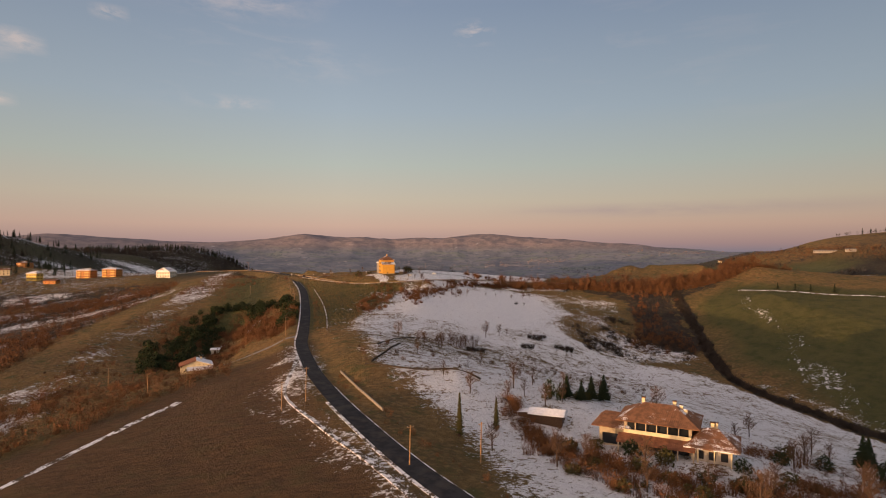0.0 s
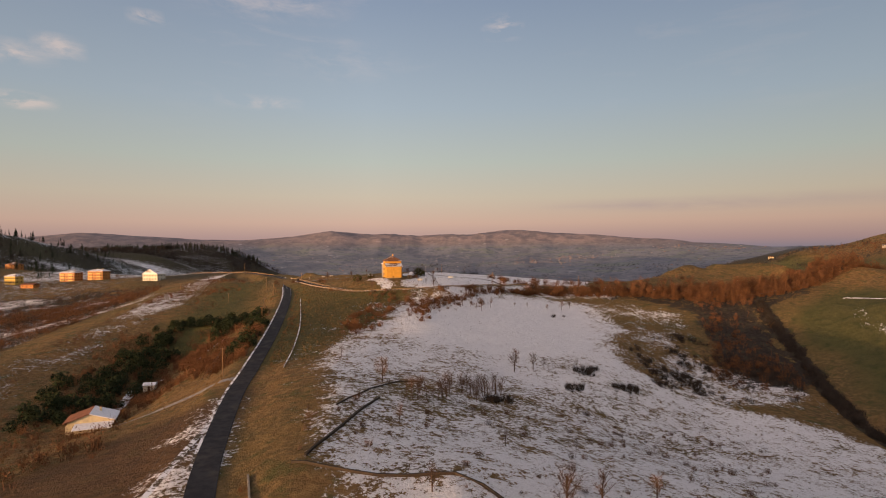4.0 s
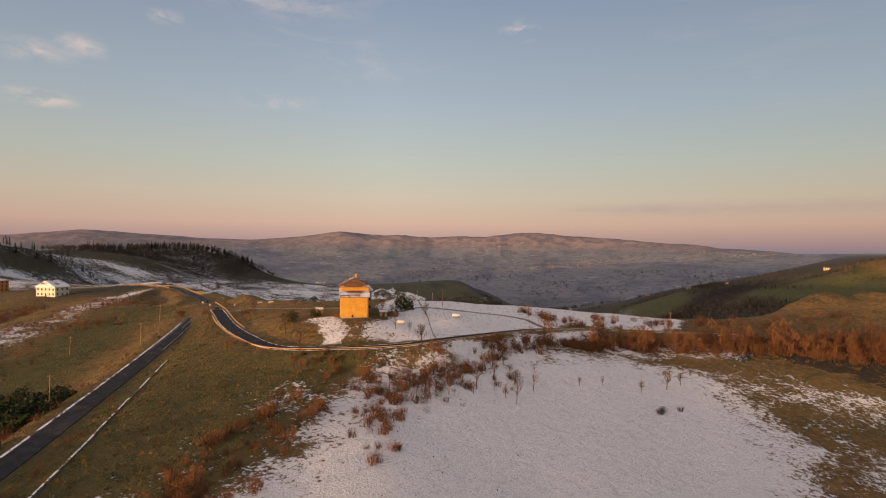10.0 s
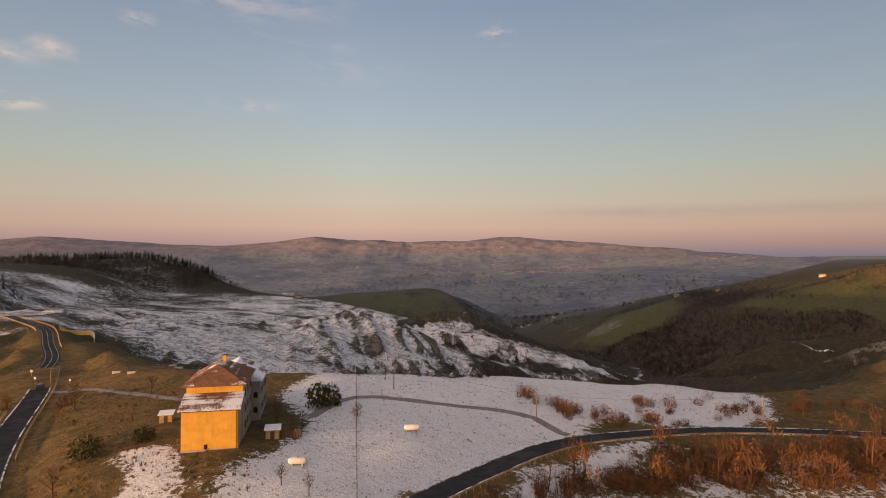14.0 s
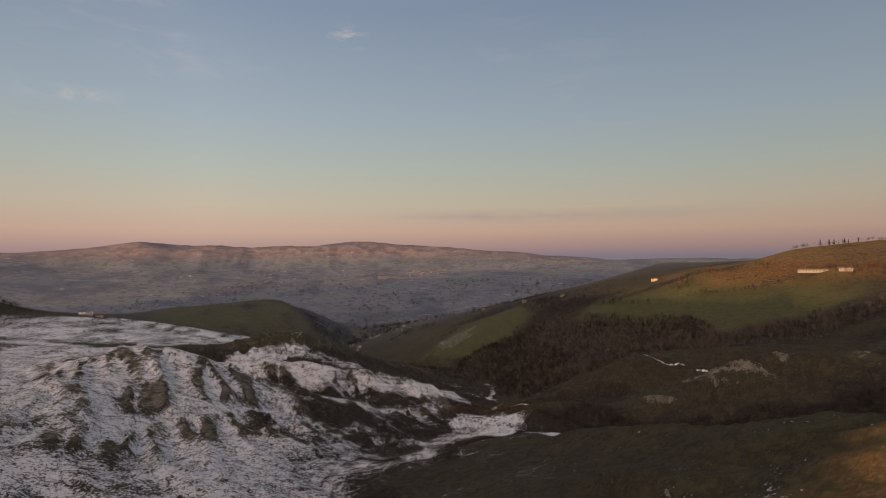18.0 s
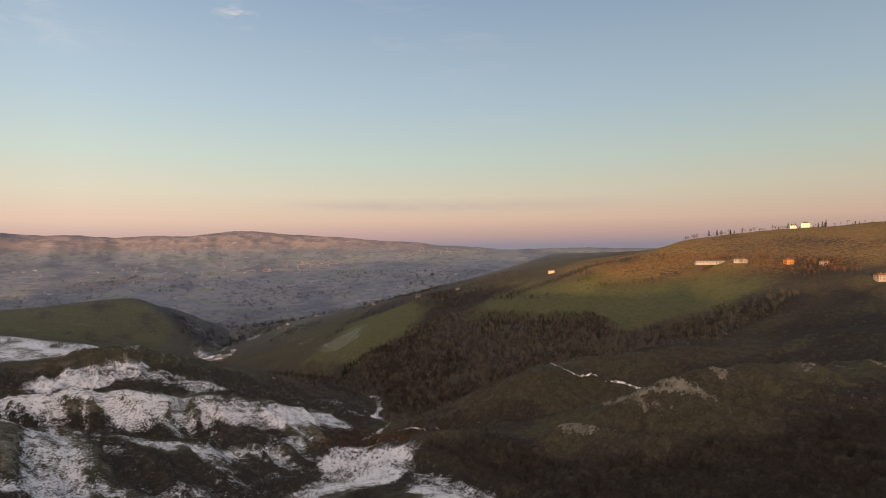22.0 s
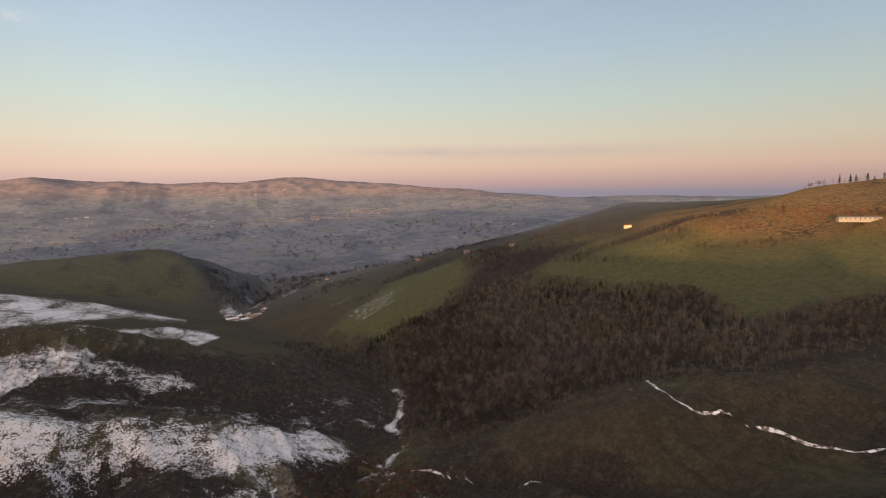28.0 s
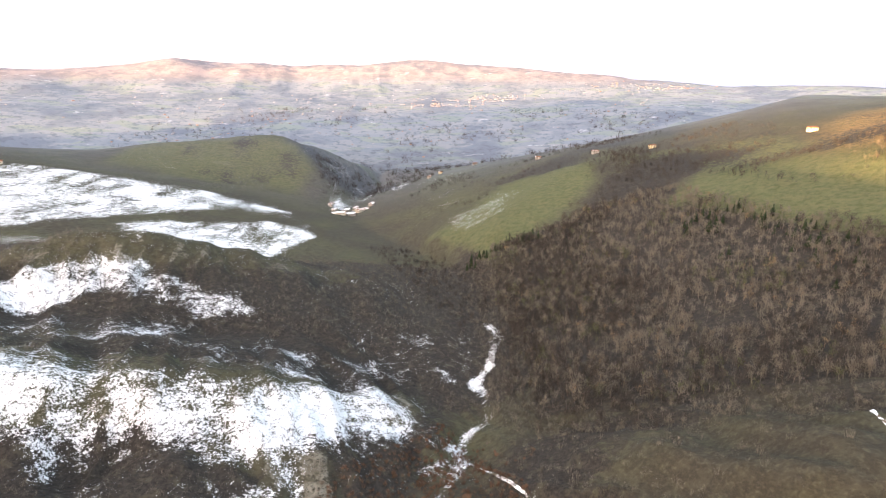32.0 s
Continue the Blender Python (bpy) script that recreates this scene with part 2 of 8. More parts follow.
LINES = dict(
    south=[(-400, -400, -70), (0, -400, -56), (400, -400, -70)],
    # south_far and west_far: unseen land, its level set so low sun clears it
    south_far=[(-1600, -900, -75), (0, -900, -70), (1600, -900, -60)],
    west_far=[(-1650, 350, -48), (-1250, -50, -46), (-900, -420, -56), (-500, -760, -66)],
    plough=[(-96, -60, -54), (-90, 20, -53), (-88, 77, -52), (-75, 100, -49)],
    plough_west=[(-150, -60, -62), (-130, 30, -59), (-113, 77, -55), (-97, 110, -52)],
    left_house=[(-130, 128, -60), (-112, 140, -59), (-126, 199, -62), (-135, 250, -58)],
    garden=[(-95, 165, -50), (-105, 215, -47), (-118, 290, -42), (-138, 360, -35)],
    spur_left=[(-172, 69, -64), (-200, 183, -55), (-203, 316, -41), (-225, 440, -33), (-240, 550, -29.5)],
    hollow_left=[(-330, 60, -80), (-330, 200, -74), (-320, 330, -65), (-290, 440, -50), (-285, 500, -40)],
    hamlet=[(-296, 540, -31.5), (-360, 560, -35), (-429, 581, -36), (-481, 562, -37), (-584, 501, -43)],
    hamlet_up=[(-420, 680, -32), (-560, 650, -24), (-640, 640, -18), (-800, 600, -20)],
    slope_left=[(-560, 330, -70), (-420, 430, -62), (-340, 480, -50)],
    hill_left=[(-1600, 800, 50), (-1043, 856, 40), (-900, 865, 31), (-759, 877, 35), (-690, 930, 16), (-657, 1026, -4), (-640, 1100, -22)],
    hill_bare=[(-900, 1376, -12), (-759, 1390, -9), (-690, 1400, -24), (-640, 1390, -50)],
    hill_wood=[(-1100, 1640, -5), (-850, 1660, 0), (-742, 1690, 6), (-640, 1720, -12), (-560, 1750, -50), (-500, 1780, -95)],
    hill_gap=[(-560, 900, -60), (-600, 1250, -75), (-560, 1500, -85)],
    terrace=[(-58, 338, -22), (-42, 326, -20.5), (-28, 327, -20.8), (-16, 345, -20.5), (3, 343, -21.5), (20, 350, -24)],
    crest=[(-166, 500, -25.5), (-128, 455, -24), (-100, 430, -22.5), (-60, 402, -20.5), (-19, 391, -18.5), (35, 398, -22), (94, 406, -27), (114, 396, -28),
           (164, 414, -26), (213, 439, -17), (250, 420, -15), (276, 346, -15), (293, 330, -18), (380, 300, -24), (560, 220, -30)],
    crest_foot=[(-150, 520, -34), (-120, 485, -44), (-60, 450, -50), (0, 440, -50), (60, 450, -54), (120, 460, -55), (170, 470, -50)],
    field_top=[(-38, 244, -35.5), (-31, 282, -31), (16, 316, -30), (60, 338, -34.5), (85, 335, -36)],
    field_west=[(-28, 60, -41), (-30, 98, -40), (-38, 140, -40), (-41, 169, -40), (-41, 211, -38), (-13, 237, -35)],
    field_mid=[(-12, 140, -44), (10, 200, -44), (30, 250, -41), (61, 285, -42), (75, 320, -38)],
    field_low=[(-4, 61, -42.5), (10, 120, -49), (23, 175, -50), (54, 186, -52), (78, 221, -53), (100, 275, -48)],
    hollow_right=[(60, 120, -62), (100, 175, -67), (143, 254, -60), (170, 300, -45)],
    villa_yard=[(5, 5, -49.5), (20, 24, -51), (37, -2, -48.8), (55, -9, -49), (31, 40, -48), (80, 20, -56), (60, -40, -51)],
    ditch=[(260, -60, -90), (208, 20, -84), (185, 71, -81), (172, 105, -79), (157, 161, -74), (166, 205, -68), (178, 245, -60), (195, 315, -36)],
    right_field=[(330, 60, -62), (259, 189, -45), (235, 270, -31)],
    right_far=[(520, 60, -45), (760, 160, -10), (1100, 240, 10)],
    amphi_floor=[(-160, 590, -46), (-90, 560, -68), (-20, 565, -88), (67, 593, -101), (86, 632, -106), (62, 710, -115), (110, 760, -126), (149, 823, -139),
                 (226, 910, -149), (306, 1029, -175), (349, 1188, -181), (365, 1260, -188), (372, 1340, -192), (310, 1600, -222), (215, 2000, -254), (300, 2450, -268)],
    amphi_west=[(-230, 600, -33), (-270, 720, -36), (-230, 810, -50), (-147, 846, -62)],
    ridge_one=[(-147, 846, -66), (-110, 860, -52), (-81, 879, -46), (-40, 885, -58), (0, 905, -80), (36, 905, -98), (90, 925, -117), (147, 948, -128), (200, 950, -145)],
    flank_one=[(-74, 726, -74), (-6, 800, -92), (49, 831, -111)],
    gap_one=[(-120, 980, -86), (-20, 980, -104), (60, 965, -119), (150, 985, -138)],
    ridge_two=[(-60, 1015, -90), (20, 1005, -90), (91, 1003, -95), (150, 1022, -114), (220, 1042, -139), (262, 1042, -157)],
    gap_two=[(-80, 1100, -110), (44, 1120, -117), (150, 1130, -142), (290, 1130, -172)],
    ridge_three=[(-160, 1190, -100), (-60, 1195, -94), (45, 1216, -86), (100, 1240, -103), (180, 1270, -135), (280, 1290, -172)],
    gap_three=[(-380, 1120, -92), (-257, 1130, -100), (-150, 1330, -124), (0, 1360, -138), (150, 1420, -185)],
    plateau_edge=[(-520, 1420, -92), (-330, 1440, -112), (-140, 1470, -130), (40, 1540, -170)],
    plateau=[(-620, 1500, -78), (-385, 1782, -99), (-200, 1780, -128), (-40, 1830, -170), (80, 1880, -220)],
    green_hill=[(-420, 2250, -140), (-250, 2300, -122), (-60, 2330, -112), (20, 2340, -112), (90, 2260, -150), (150, 2160, -205)],
    green_back=[(20, 2340, -112), (120, 2380, -150), (300, 2420, -215), (420, 2500, -240)],
    green_foot=[(-350, 2030, -150), (-100, 2060, -185), (80, 2070, -225)],
    spur_mid=[(252, 790, -128), (235, 750, -118), (212, 690, -97), (218, 620, -75), (236, 540, -50), (240, 470, -24)],
    branch_floor=[(240, 905, -148), (270, 850, -142), (293, 770, -134), (305, 711, -128), (348, 616, -110), (410, 530, -84), (470, 480, -60)],
    ridge_r2=[(270, 905, -146), (300, 880, -132), (341, 796, -112), (371, 762, -95), (408, 716, -60), (470, 680, -50), (592, 664, -57), (760, 660, -30)],
    gap_r2=[(300, 960, -158), (370, 880, -130), (420, 815, -112), (520, 765, -98), (640, 740, -84)],
    ridge_r3=[(345, 1000, -160), (390, 905, -98), (414, 870, -80), (444, 890, -87), (520, 850, -76), (668, 800, -72), (757, 847, -66), (928, 830, -20)],
    bank_right=[(474, 950, -110), (487, 1057, -131), (440, 1200, -160), (457, 1294, -162), (400, 1370, -158)],
    wood_right=[(579, 985, -100), (600, 1150, -112), (584, 1318, -110), (520, 1450, -130)],
    green_one=[(420, 1440, -150), (520, 1560, -120), (630, 1654, -96), (760, 1720, -82)],
    green_one_west=[(330, 1500, -190), (420, 1640, -168), (560, 1800, -140), (700, 1950, -110)],
    big_field=[(650, 1010, -88), (756, 1060, -62), (880, 1000, -26), (840, 1200, -36), (700, 1250, -72)],
    knoll_orange=[(771, 1234, -24), (860, 1290, -8), (940, 1330, -6)],
    barn_shelf=[(900, 1078, 2), (960, 1040, 2), (1000, 960, -6), (928, 860, -12)],
    hill_right=[(980, 1250, 20), (1118, 1288, 42), (1300, 1260, 58), (1405, 1224, 66), (1495, 1045, 77), (1800, 900, 85)],
    hill_right_back=[(900, 1560, -40), (1100, 1800, -20), (1466, 2199, 2), (1900, 2300, 10)],
    plain_near=[(-900, 2500, -150), (-500, 2600, -190), (200, 2650, -250), (900, 2600, -190), (1600, 2900, -110)])


def dense(line, step):
    """Points along a line, about step apart, rounded over its corners."""
    p = np.array(line, float)
    out = []
    for i in range(len(p) - 1):
        a, b, c, d = p[max(i - 1, 0)], p[i], p[i + 1], p[min(i + 2, len(p) - 1)]
        n = max(2, int(np.linalg.norm((c - b)[:2]) / step))
        t = (np.arange(n) / n)[:, None]
        out.append(0.5 * (2 * b + (c - a) * t + (2 * a - 5 * b + 4 * c - d) * t ** 2 + (3 * b - a - 3 * c + d) * t ** 3))
    return np.vstack(out + [p[-1:]])


X0, X1, Y0, Y1, CELL = -1800.0, 2000.0, -960.0, 3000.0, 10.0


def relax(lines):
    """A taut sheet through the break lines, from coarse to fine."""
    z = None
    for cell in (160.0, 80.0, 40.0, 20.0, 10.0):
        nx, ny = int((X1 - X0) / cell) + 1, int((Y1 - Y0) / cell) + 1
        total, weight = np.zeros((ny, nx)), np.zeros((ny, nx))
        for line in lines:
            p = dense(line, cell * 0.5)
            i, j = ((p[:, 0] - X0) / cell).round().astype(int), ((p[:, 1] - Y0) / cell).round().astype(int)
            ok = (i >= 0) & (i < nx) & (j >= 0) & (j < ny)
            np.add.at(total, (j[ok], i[ok]), p[ok, 2])
            np.add.at(weight, (j[ok], i[ok]), 1.0)
        fixed = weight > 0
        level = total / np.maximum(weight, 1)
        if z is None:
            z = np.full((ny, nx), -60.0)
        else:
            gy, gx = np.linspace(0, z.shape[0] - 1, ny), np.linspace(0, z.shape[1] - 1, nx)
            z = grid_read(z, gx[None, :].repeat(ny, 0), gy[:, None].repeat(nx, 1))
        for k in range(420 if cell > 30 else 160):
            z[fixed] = level[fixed]
            q = np.pad(z, 1, mode="edge")
            z = 0.25 * (q[:-2, 1:-1] + q[2:, 1:-1] + q[1:-1, :-2] + q[1:-1, 2:])
        z[fixed] = level[fixed]
    for k in range(1):
        q = np.pad(z, 1, mode="edge")
        z = 0.56 * z + 0.11 * (q[:-2, 1:-1] + q[2:, 1:-1] + q[1:-1, :-2] + q[1:-1, 2:])
    return z


def grid_read(z, gx, gy):
    """Bilinear reading of a grid at grid coordinates."""
    gx, gy = np.clip(gx, 0, z.shape[1] - 1.001), np.clip(gy, 0, z.shape[0] - 1.001)
    i, j = gx.astype(int), gy.astype(int)
    u, v = gx - i, gy - j
    return (z[j, i] * (1 - u) + z[j, i + 1] * u) * (1 - v) + (z[j + 1, i] * (1 - u) + z[j + 1, i + 1] * u) * v


def lattice(x, y, seed):
    """Smooth value noise, -1 to 1, for arrays."""
    i, j = np.floor(x).astype(np.int64), np.floor(y).astype(np.int64)
    u, v = x - i, y - j
    u, v = u * u * (3 - 2 * u), v * v * (3 - 2 * v)

    def h(a, b):
        k = (a * 374761393 + b * 668265263 + seed * 974711) & 0x7FFFFFFF
        k = ((k ^ (k >> 13)) * 1274126177) & 0x7FFFFFFF
        return ((k ^ (k >> 16)) % 65536) / 32768.0 - 1.0
    return (h(i, j) * (1 - u) + h(i + 1, j) * u) * (1 - v) + (h(i, j + 1) * (1 - u) + h(i + 1, j + 1) * u) * v


def fractal(x, y, size, seed, octaves=4, gain=0.5):
    out, amp, norm = 0.0, 1.0, 0.0
    for k in range(octaves):
        out = out + amp * lattice(x / size * 2 ** k + 17.3 * k, y / size * 2 ** k - 9.1 * k, seed + k)
        norm, amp = norm + amp, amp * gain
    return out / norm


SHEET = relax([*LINES.values(), ROAD, BEND])


def hollows(z):
    """How far the land lies over (+) or under (-) the mean of its surroundings, in metres."""
    p = np.pad(z, 6, mode="edge").cumsum(0).cumsum(1)
    p = np.pad(p, ((1, 0), (1, 0)))
    k = 13
    mean = (p[k:, k:] - p[:-k, k:] - p[k:, :-k] + p[:-k, :-k]) / (k * k)
    return z - mean


RELIEF = hollows(SHEET)
SKYLINE = [(-60, 40), (-48, 44), (-40, 50), (-35, 92), (-31, 72), (-26, 58), (-20, 62), (-16, 84), (-12.3, 118), (-9.5, 92), (-6, 98), (-3, 82), (2, 96), (8, 124),
           (11, 100), (15, 76), (20, 52), (25, 26), (30, 8), (40, 2), (60, 0)]


def edge_distance(x, y, line):
    """Distance to a line in plan, and its height there."""
    p = dense(line, 6.0)
    best, level = np.full(x.shape, 1e9), np.zeros(x.shape)
    for k in range(len(p) - 1):
        a, d = p[k, :2], p[k + 1, :2] - p[k, :2]
        t = np.clip(((x - a[0]) * d[0] + (y - a[1]) * d[1]) / (d @ d), 0, 1)
        r = np.hypot(x - a[0] - t * d[0], y - a[1] - t * d[1])
        near = r < best
        best[near], level[near] = r[near], (p[k, 2] + t * (p[k + 1, 2] - p[k, 2]))[near]
    return best, level


def ramp01(v, a, b):
    t = np.clip((v - a) / (b - a), 0, 1)
    return t * t * (3 - 2 * t)


def inside(x, y, poly, soft):
    """How far inside a polygon of the plan, 0 to 1, with a soft edge."""
    p = np.array(poly, float)
    q = np.roll(p, -1, 0)
    dist, odd = np.full(x.shape, 1e9), np.zeros(x.shape, bool)
    for a, b in zip(p, q):
        d = b - a
        t = np.clip(((x - a[0]) * d[0] + (y - a[1]) * d[1]) / (d @ d), 0, 1)
        dist = np.minimum(dist, np.hypot(x - a[0] - t * d[0], y - a[1] - t * d[1]))
        cross = (a[1] > y) != (b[1] > y)
        with np.errstate(divide="ignore", invalid="ignore"):
            odd ^= cross & (x < d[0] * (y - a[1]) / (d[1] if d[1] else 1e-9) + a[0])
    return ramp01(np.where(odd, dist, -dist), -soft, soft)


BADLANDS = [(-330, 700), (-140, 520), (0, 470), (90, 500), (120, 640), (240, 860), (300, 1060), (330, 1330), (60, 1420), (-420, 1330), (-480, 900)]
BADLANDS_EAST = [(150, 470), (260, 440), (420, 520), (820, 640), (800, 850), (520, 960), (400, 1010), (330, 1000), (240, 880), (170, 680)]


def clay_faces():
    """Where eroded ribs run down beside the crests, on a grid of 8 m."""
    gx, gy = np.meshgrid(np.arange(-480, 961, 8.0), np.arange(420, 1421, 8.0))
    x, y = gx.ravel(), gy.ravel()
    face = np.zeros_like(x)
    for nm in ("ridge_one", "ridge_two", "ridge_three", "ridge_r2", "ridge_r3", "flank_one", "crest_foot"):
        d = edge_distance(x, y, LINES[nm])[0]
        face = np.maximum(face, ramp01(d, 2, 14) * (1 - ramp01(d, 45, 85)))
    return face.reshape(gx.shape)


FACE = clay_faces()


def far_height(x, y):
    """The plain and the mountains behind it."""
    r = np.hypot(x - 60, y - 250)
    a = np.degrees(np.arctan2(x - 60, y - 250))
    top = np.interp(a, [s[0] for s in SKYLINE], [s[1] for s in SKYLINE])
    top = 1.15 * top + 6 + 34 * fractal(x, y, 620, 5, 6, 0.6)
    floor = -262 + 176 * ramp01(r, 2300, 3600) + 14 * fractal(x, y, 420, 31, 4)
    rise = ramp01(r, 3300, 4420)
    fold = fractal(x, y, 520, 44, 5, 0.55)
    z = floor + (top - floor) * rise ** 1.6 + 42 * (0.75 - 1.6 * np.abs(fold)) * rise * (1 - ramp01(r, 4050, 4400)) + 6 * (1 - np.abs(fractal(x, y, 130, 47, 3))) * ramp01(r, 2600, 3200) * (1 - ramp01(r, 4300, 4450))
    return np.where(r > 4450, top - (r - 4450) * 0.25, z)


def rib_comb(x, y):
    """Sharp ribs, about a dozen metres apart, running down the clay faces."""
    return 1 - np.abs(fractal(x + 0.25 * y + 6 * fractal(x, y, 40, 93, 2), y * 0.18, 15, 19, 2, 0.6))


def face_share(x, y):
    return grid_read(FACE, (x + 480) / 8, (y - 420) / 8) * ((x > -480) & (x < 960) & (y > 420) & (y < 1420))


def ground_height(x, y, detail=True):
    x, y = np.asarray(x, float), np.asarray(y, float)
    near = grid_read(SHEET, (x - X0) / CELL, (y - Y0) / CELL)
    r = np.hypot(x - 60, y - 250)
    out = ramp01(np.maximum(np.maximum(np.abs(x - 100) - 1350, 0) / 450, np.maximum(np.maximum(y - 2350, -560 - y), 0) / 400), 0, 1)
    front = ramp01(np.degrees(np.abs(np.arctan2(x - 60, y - 250))), 52, 75)
    far = far_height(x, y) * (1 - front) + (-85 + 25 * fractal(x, y, 700, 8, 3)) * front
    z = near * (1 - out) + far * out
    if detail:
        z = z + 1.6 * fractal(x, y, 90, 3, 4) * ramp01(r, 60, 200)
        bad = np.maximum(inside(x, y, BADLANDS, 60), 1.15 * inside(x, y, BADLANDS_EAST, 50))
        rid = 1 - np.abs(fractal(x * 1.0 + 0.35 * y, y * 0.8, 95, 12, 2))
        fine = 1 - np.abs(fractal(x + 9 * fractal(x, y, 60, 77, 2), y, 34, 21, 3))
        s = x * 0.86 + y * 0.5 + 14 * fractal(x, y, 80, 91, 2)
        t = -0.5 * x + 0.86 * y
        rib = 1 - np.abs(fractal(s, t * 0.16, 26, 15, 2, 0.6))
        z = z + bad * (7.0 * (rid ** 2 - 0.62) + 5.5 * (rib ** 2 - 0.6) + 2.6 * (fine ** 2 - 0.6))
        # narrow eroded ribs that run down from the clay crests
        face = face_share(x, y)
        z = z + face * (6.5 * (rib_comb(x, y) ** 2 - 0.6))
        z = z + 0.45 * fractal(x, y, 14, 50, 3, 0.6)
    for line, half, soft in ((ROAD, 4.2, 9.0), (BEND, 4.2, 9.0)):
        m = (x > -320) & (x < 480) & (y > -140) & (y < 660)
        if np.any(m):
            d, level = edge_distance(x[m], y[m], line)
            k = 1 - ramp01(d, half, half + soft)
            z[m] = z[m] * (1 - k) + (level - 0.12) * k
    return z


def ground_at(x, y):
    return float(ground_height(np.array([x], float), np.array([y], float))[0])

# ---- materials ----


def material(name):
    m = bpy.data.materials.new(name)
    m.use_nodes = True
    m.node_tree.nodes.clear()
    return m, Nodes(m)


class Nodes:
    """Short hand for node trees."""

    def __init__(self, m):
        self.t = m.node_tree
        self.out = self.t.nodes.new("ShaderNodeOutputMaterial")
        self.bsdf = self.t.nodes.new("ShaderNodeBsdfPrincipled")
        self.t.links.new(self.bsdf.outputs[0], self.out.inputs[0])
        self.geo = None

    def put(self, socket, v):
        if isinstance(v, bpy.types.NodeSocket):
            self.t.links.new(v, socket)
        elif isinstance(v, (tuple, list)):
            socket.default_value = (*v, 1) if len(v) == 3 and len(socket.default_value) == 4 else v
        else:
            socket.default_value = v

    def pos(self):
        if self.geo is None:
            self.geo = self.t.nodes.new("ShaderNodeNewGeometry")
        return self.geo.outputs["Position"]

    def noise(self, scale, detail=4.0, rough=0.55, vector=None, distort=0.0):
        n = self.t.nodes.new("ShaderNodeTexNoise")
        self.put(n.inputs["Vector"], vector or self.pos())
        for k, v in (("Scale", scale), ("Detail", detail), ("Roughness", rough), ("Distortion", distort)):
            n.inputs[k].default_value = v
        return n.outputs[0]

    def stretch(self, sx, sy, sz, rz=0.0):
        n = self.t.nodes.new("ShaderNodeMapping")
        self.put(n.inputs[0], self.pos())
        n.inputs["Scale"].default_value, n.inputs["Rotation"].default_value = (sx, sy, sz), (0, 0, radians(rz))
        return n.outputs[0]

    def attr(self, name):
        n = self.t.nodes.new("ShaderNodeAttribute")
        n.attribute_name = name
        return n.outputs["Fac"]

    def rand(self):
        return self.t.nodes.new("ShaderNodeObjectInfo").outputs["Random"]

    def island(self):
        if self.geo is None:
            self.geo = self.t.nodes.new("ShaderNodeNewGeometry")
        return self.geo.outputs["Random Per Island"]

    def math(self, op, a, b=0.0, clamp=False):
        n = self.t.nodes.new("ShaderNodeMath")
        n.operation, n.use_clamp = op, clamp
        self.put(n.inputs[0], a), self.put(n.inputs[1], b)
        return n.outputs[0]

    def span(self, v, a, b, c=0.0, d=1.0):
        n = self.t.nodes.new("ShaderNodeMapRange")
        n.interpolation_type = "SMOOTHSTEP"
        for i, q in enumerate((v, a, b, c, d)):
            self.put(n.inputs[i], q)
        return n.outputs[0]

    def mix(self, f, a, b):
        n = self.t.nodes.new("ShaderNodeMix")
        n.data_type = "RGBA"
        self.put(n.inputs[0], f), self.put(n.inputs[6], a), self.put(n.inputs[7], b)
        return n.outputs[2]

    def finish(self, colour, rough=0.8, bump=None, strength=0.3, distance=0.05, metal=0.0, spec=0.3):
        self.put(self.bsdf.inputs["Base Color"], colour)
        self.put(self.bsdf.inputs["Roughness"], rough)
        self.bsdf.inputs["Metallic"].default_value = metal
        self.bsdf.inputs["Specular IOR Level"].default_value = spec
        if bump is not None:
            n = self.t.nodes.new("ShaderNodeBump")
            n.inputs["Strength"].default_value, n.inputs["Distance"].default_value = strength, distance
            self.put(n.inputs["Height"], bump)
            self.t.links.new(n.outputs[0], self.bsdf.inputs["Normal"])


def plain(name, colour, colour2=None, rough=0.8, scale=1.5, bump=0.2, metal=0.0, spec=0.3, vary=0.25):
    """A surface with two scales of variation and a shade of its own for each object."""
    m, n = material(name)
    c2 = colour2 or tuple(v * 0.65 for v in colour)
    a = n.noise(scale, 5.0, 0.6)
    c = n.mix(n.span(a, 0.3, 0.7), colour, c2)
    c = n.mix(n.math("MULTIPLY", n.rand(), vary), c, tuple(v * 0.45 for v in colour))
    n.finish(c, rough, n.noise(scale * 9, 3.0), bump, 0.03, metal, spec)
    return m


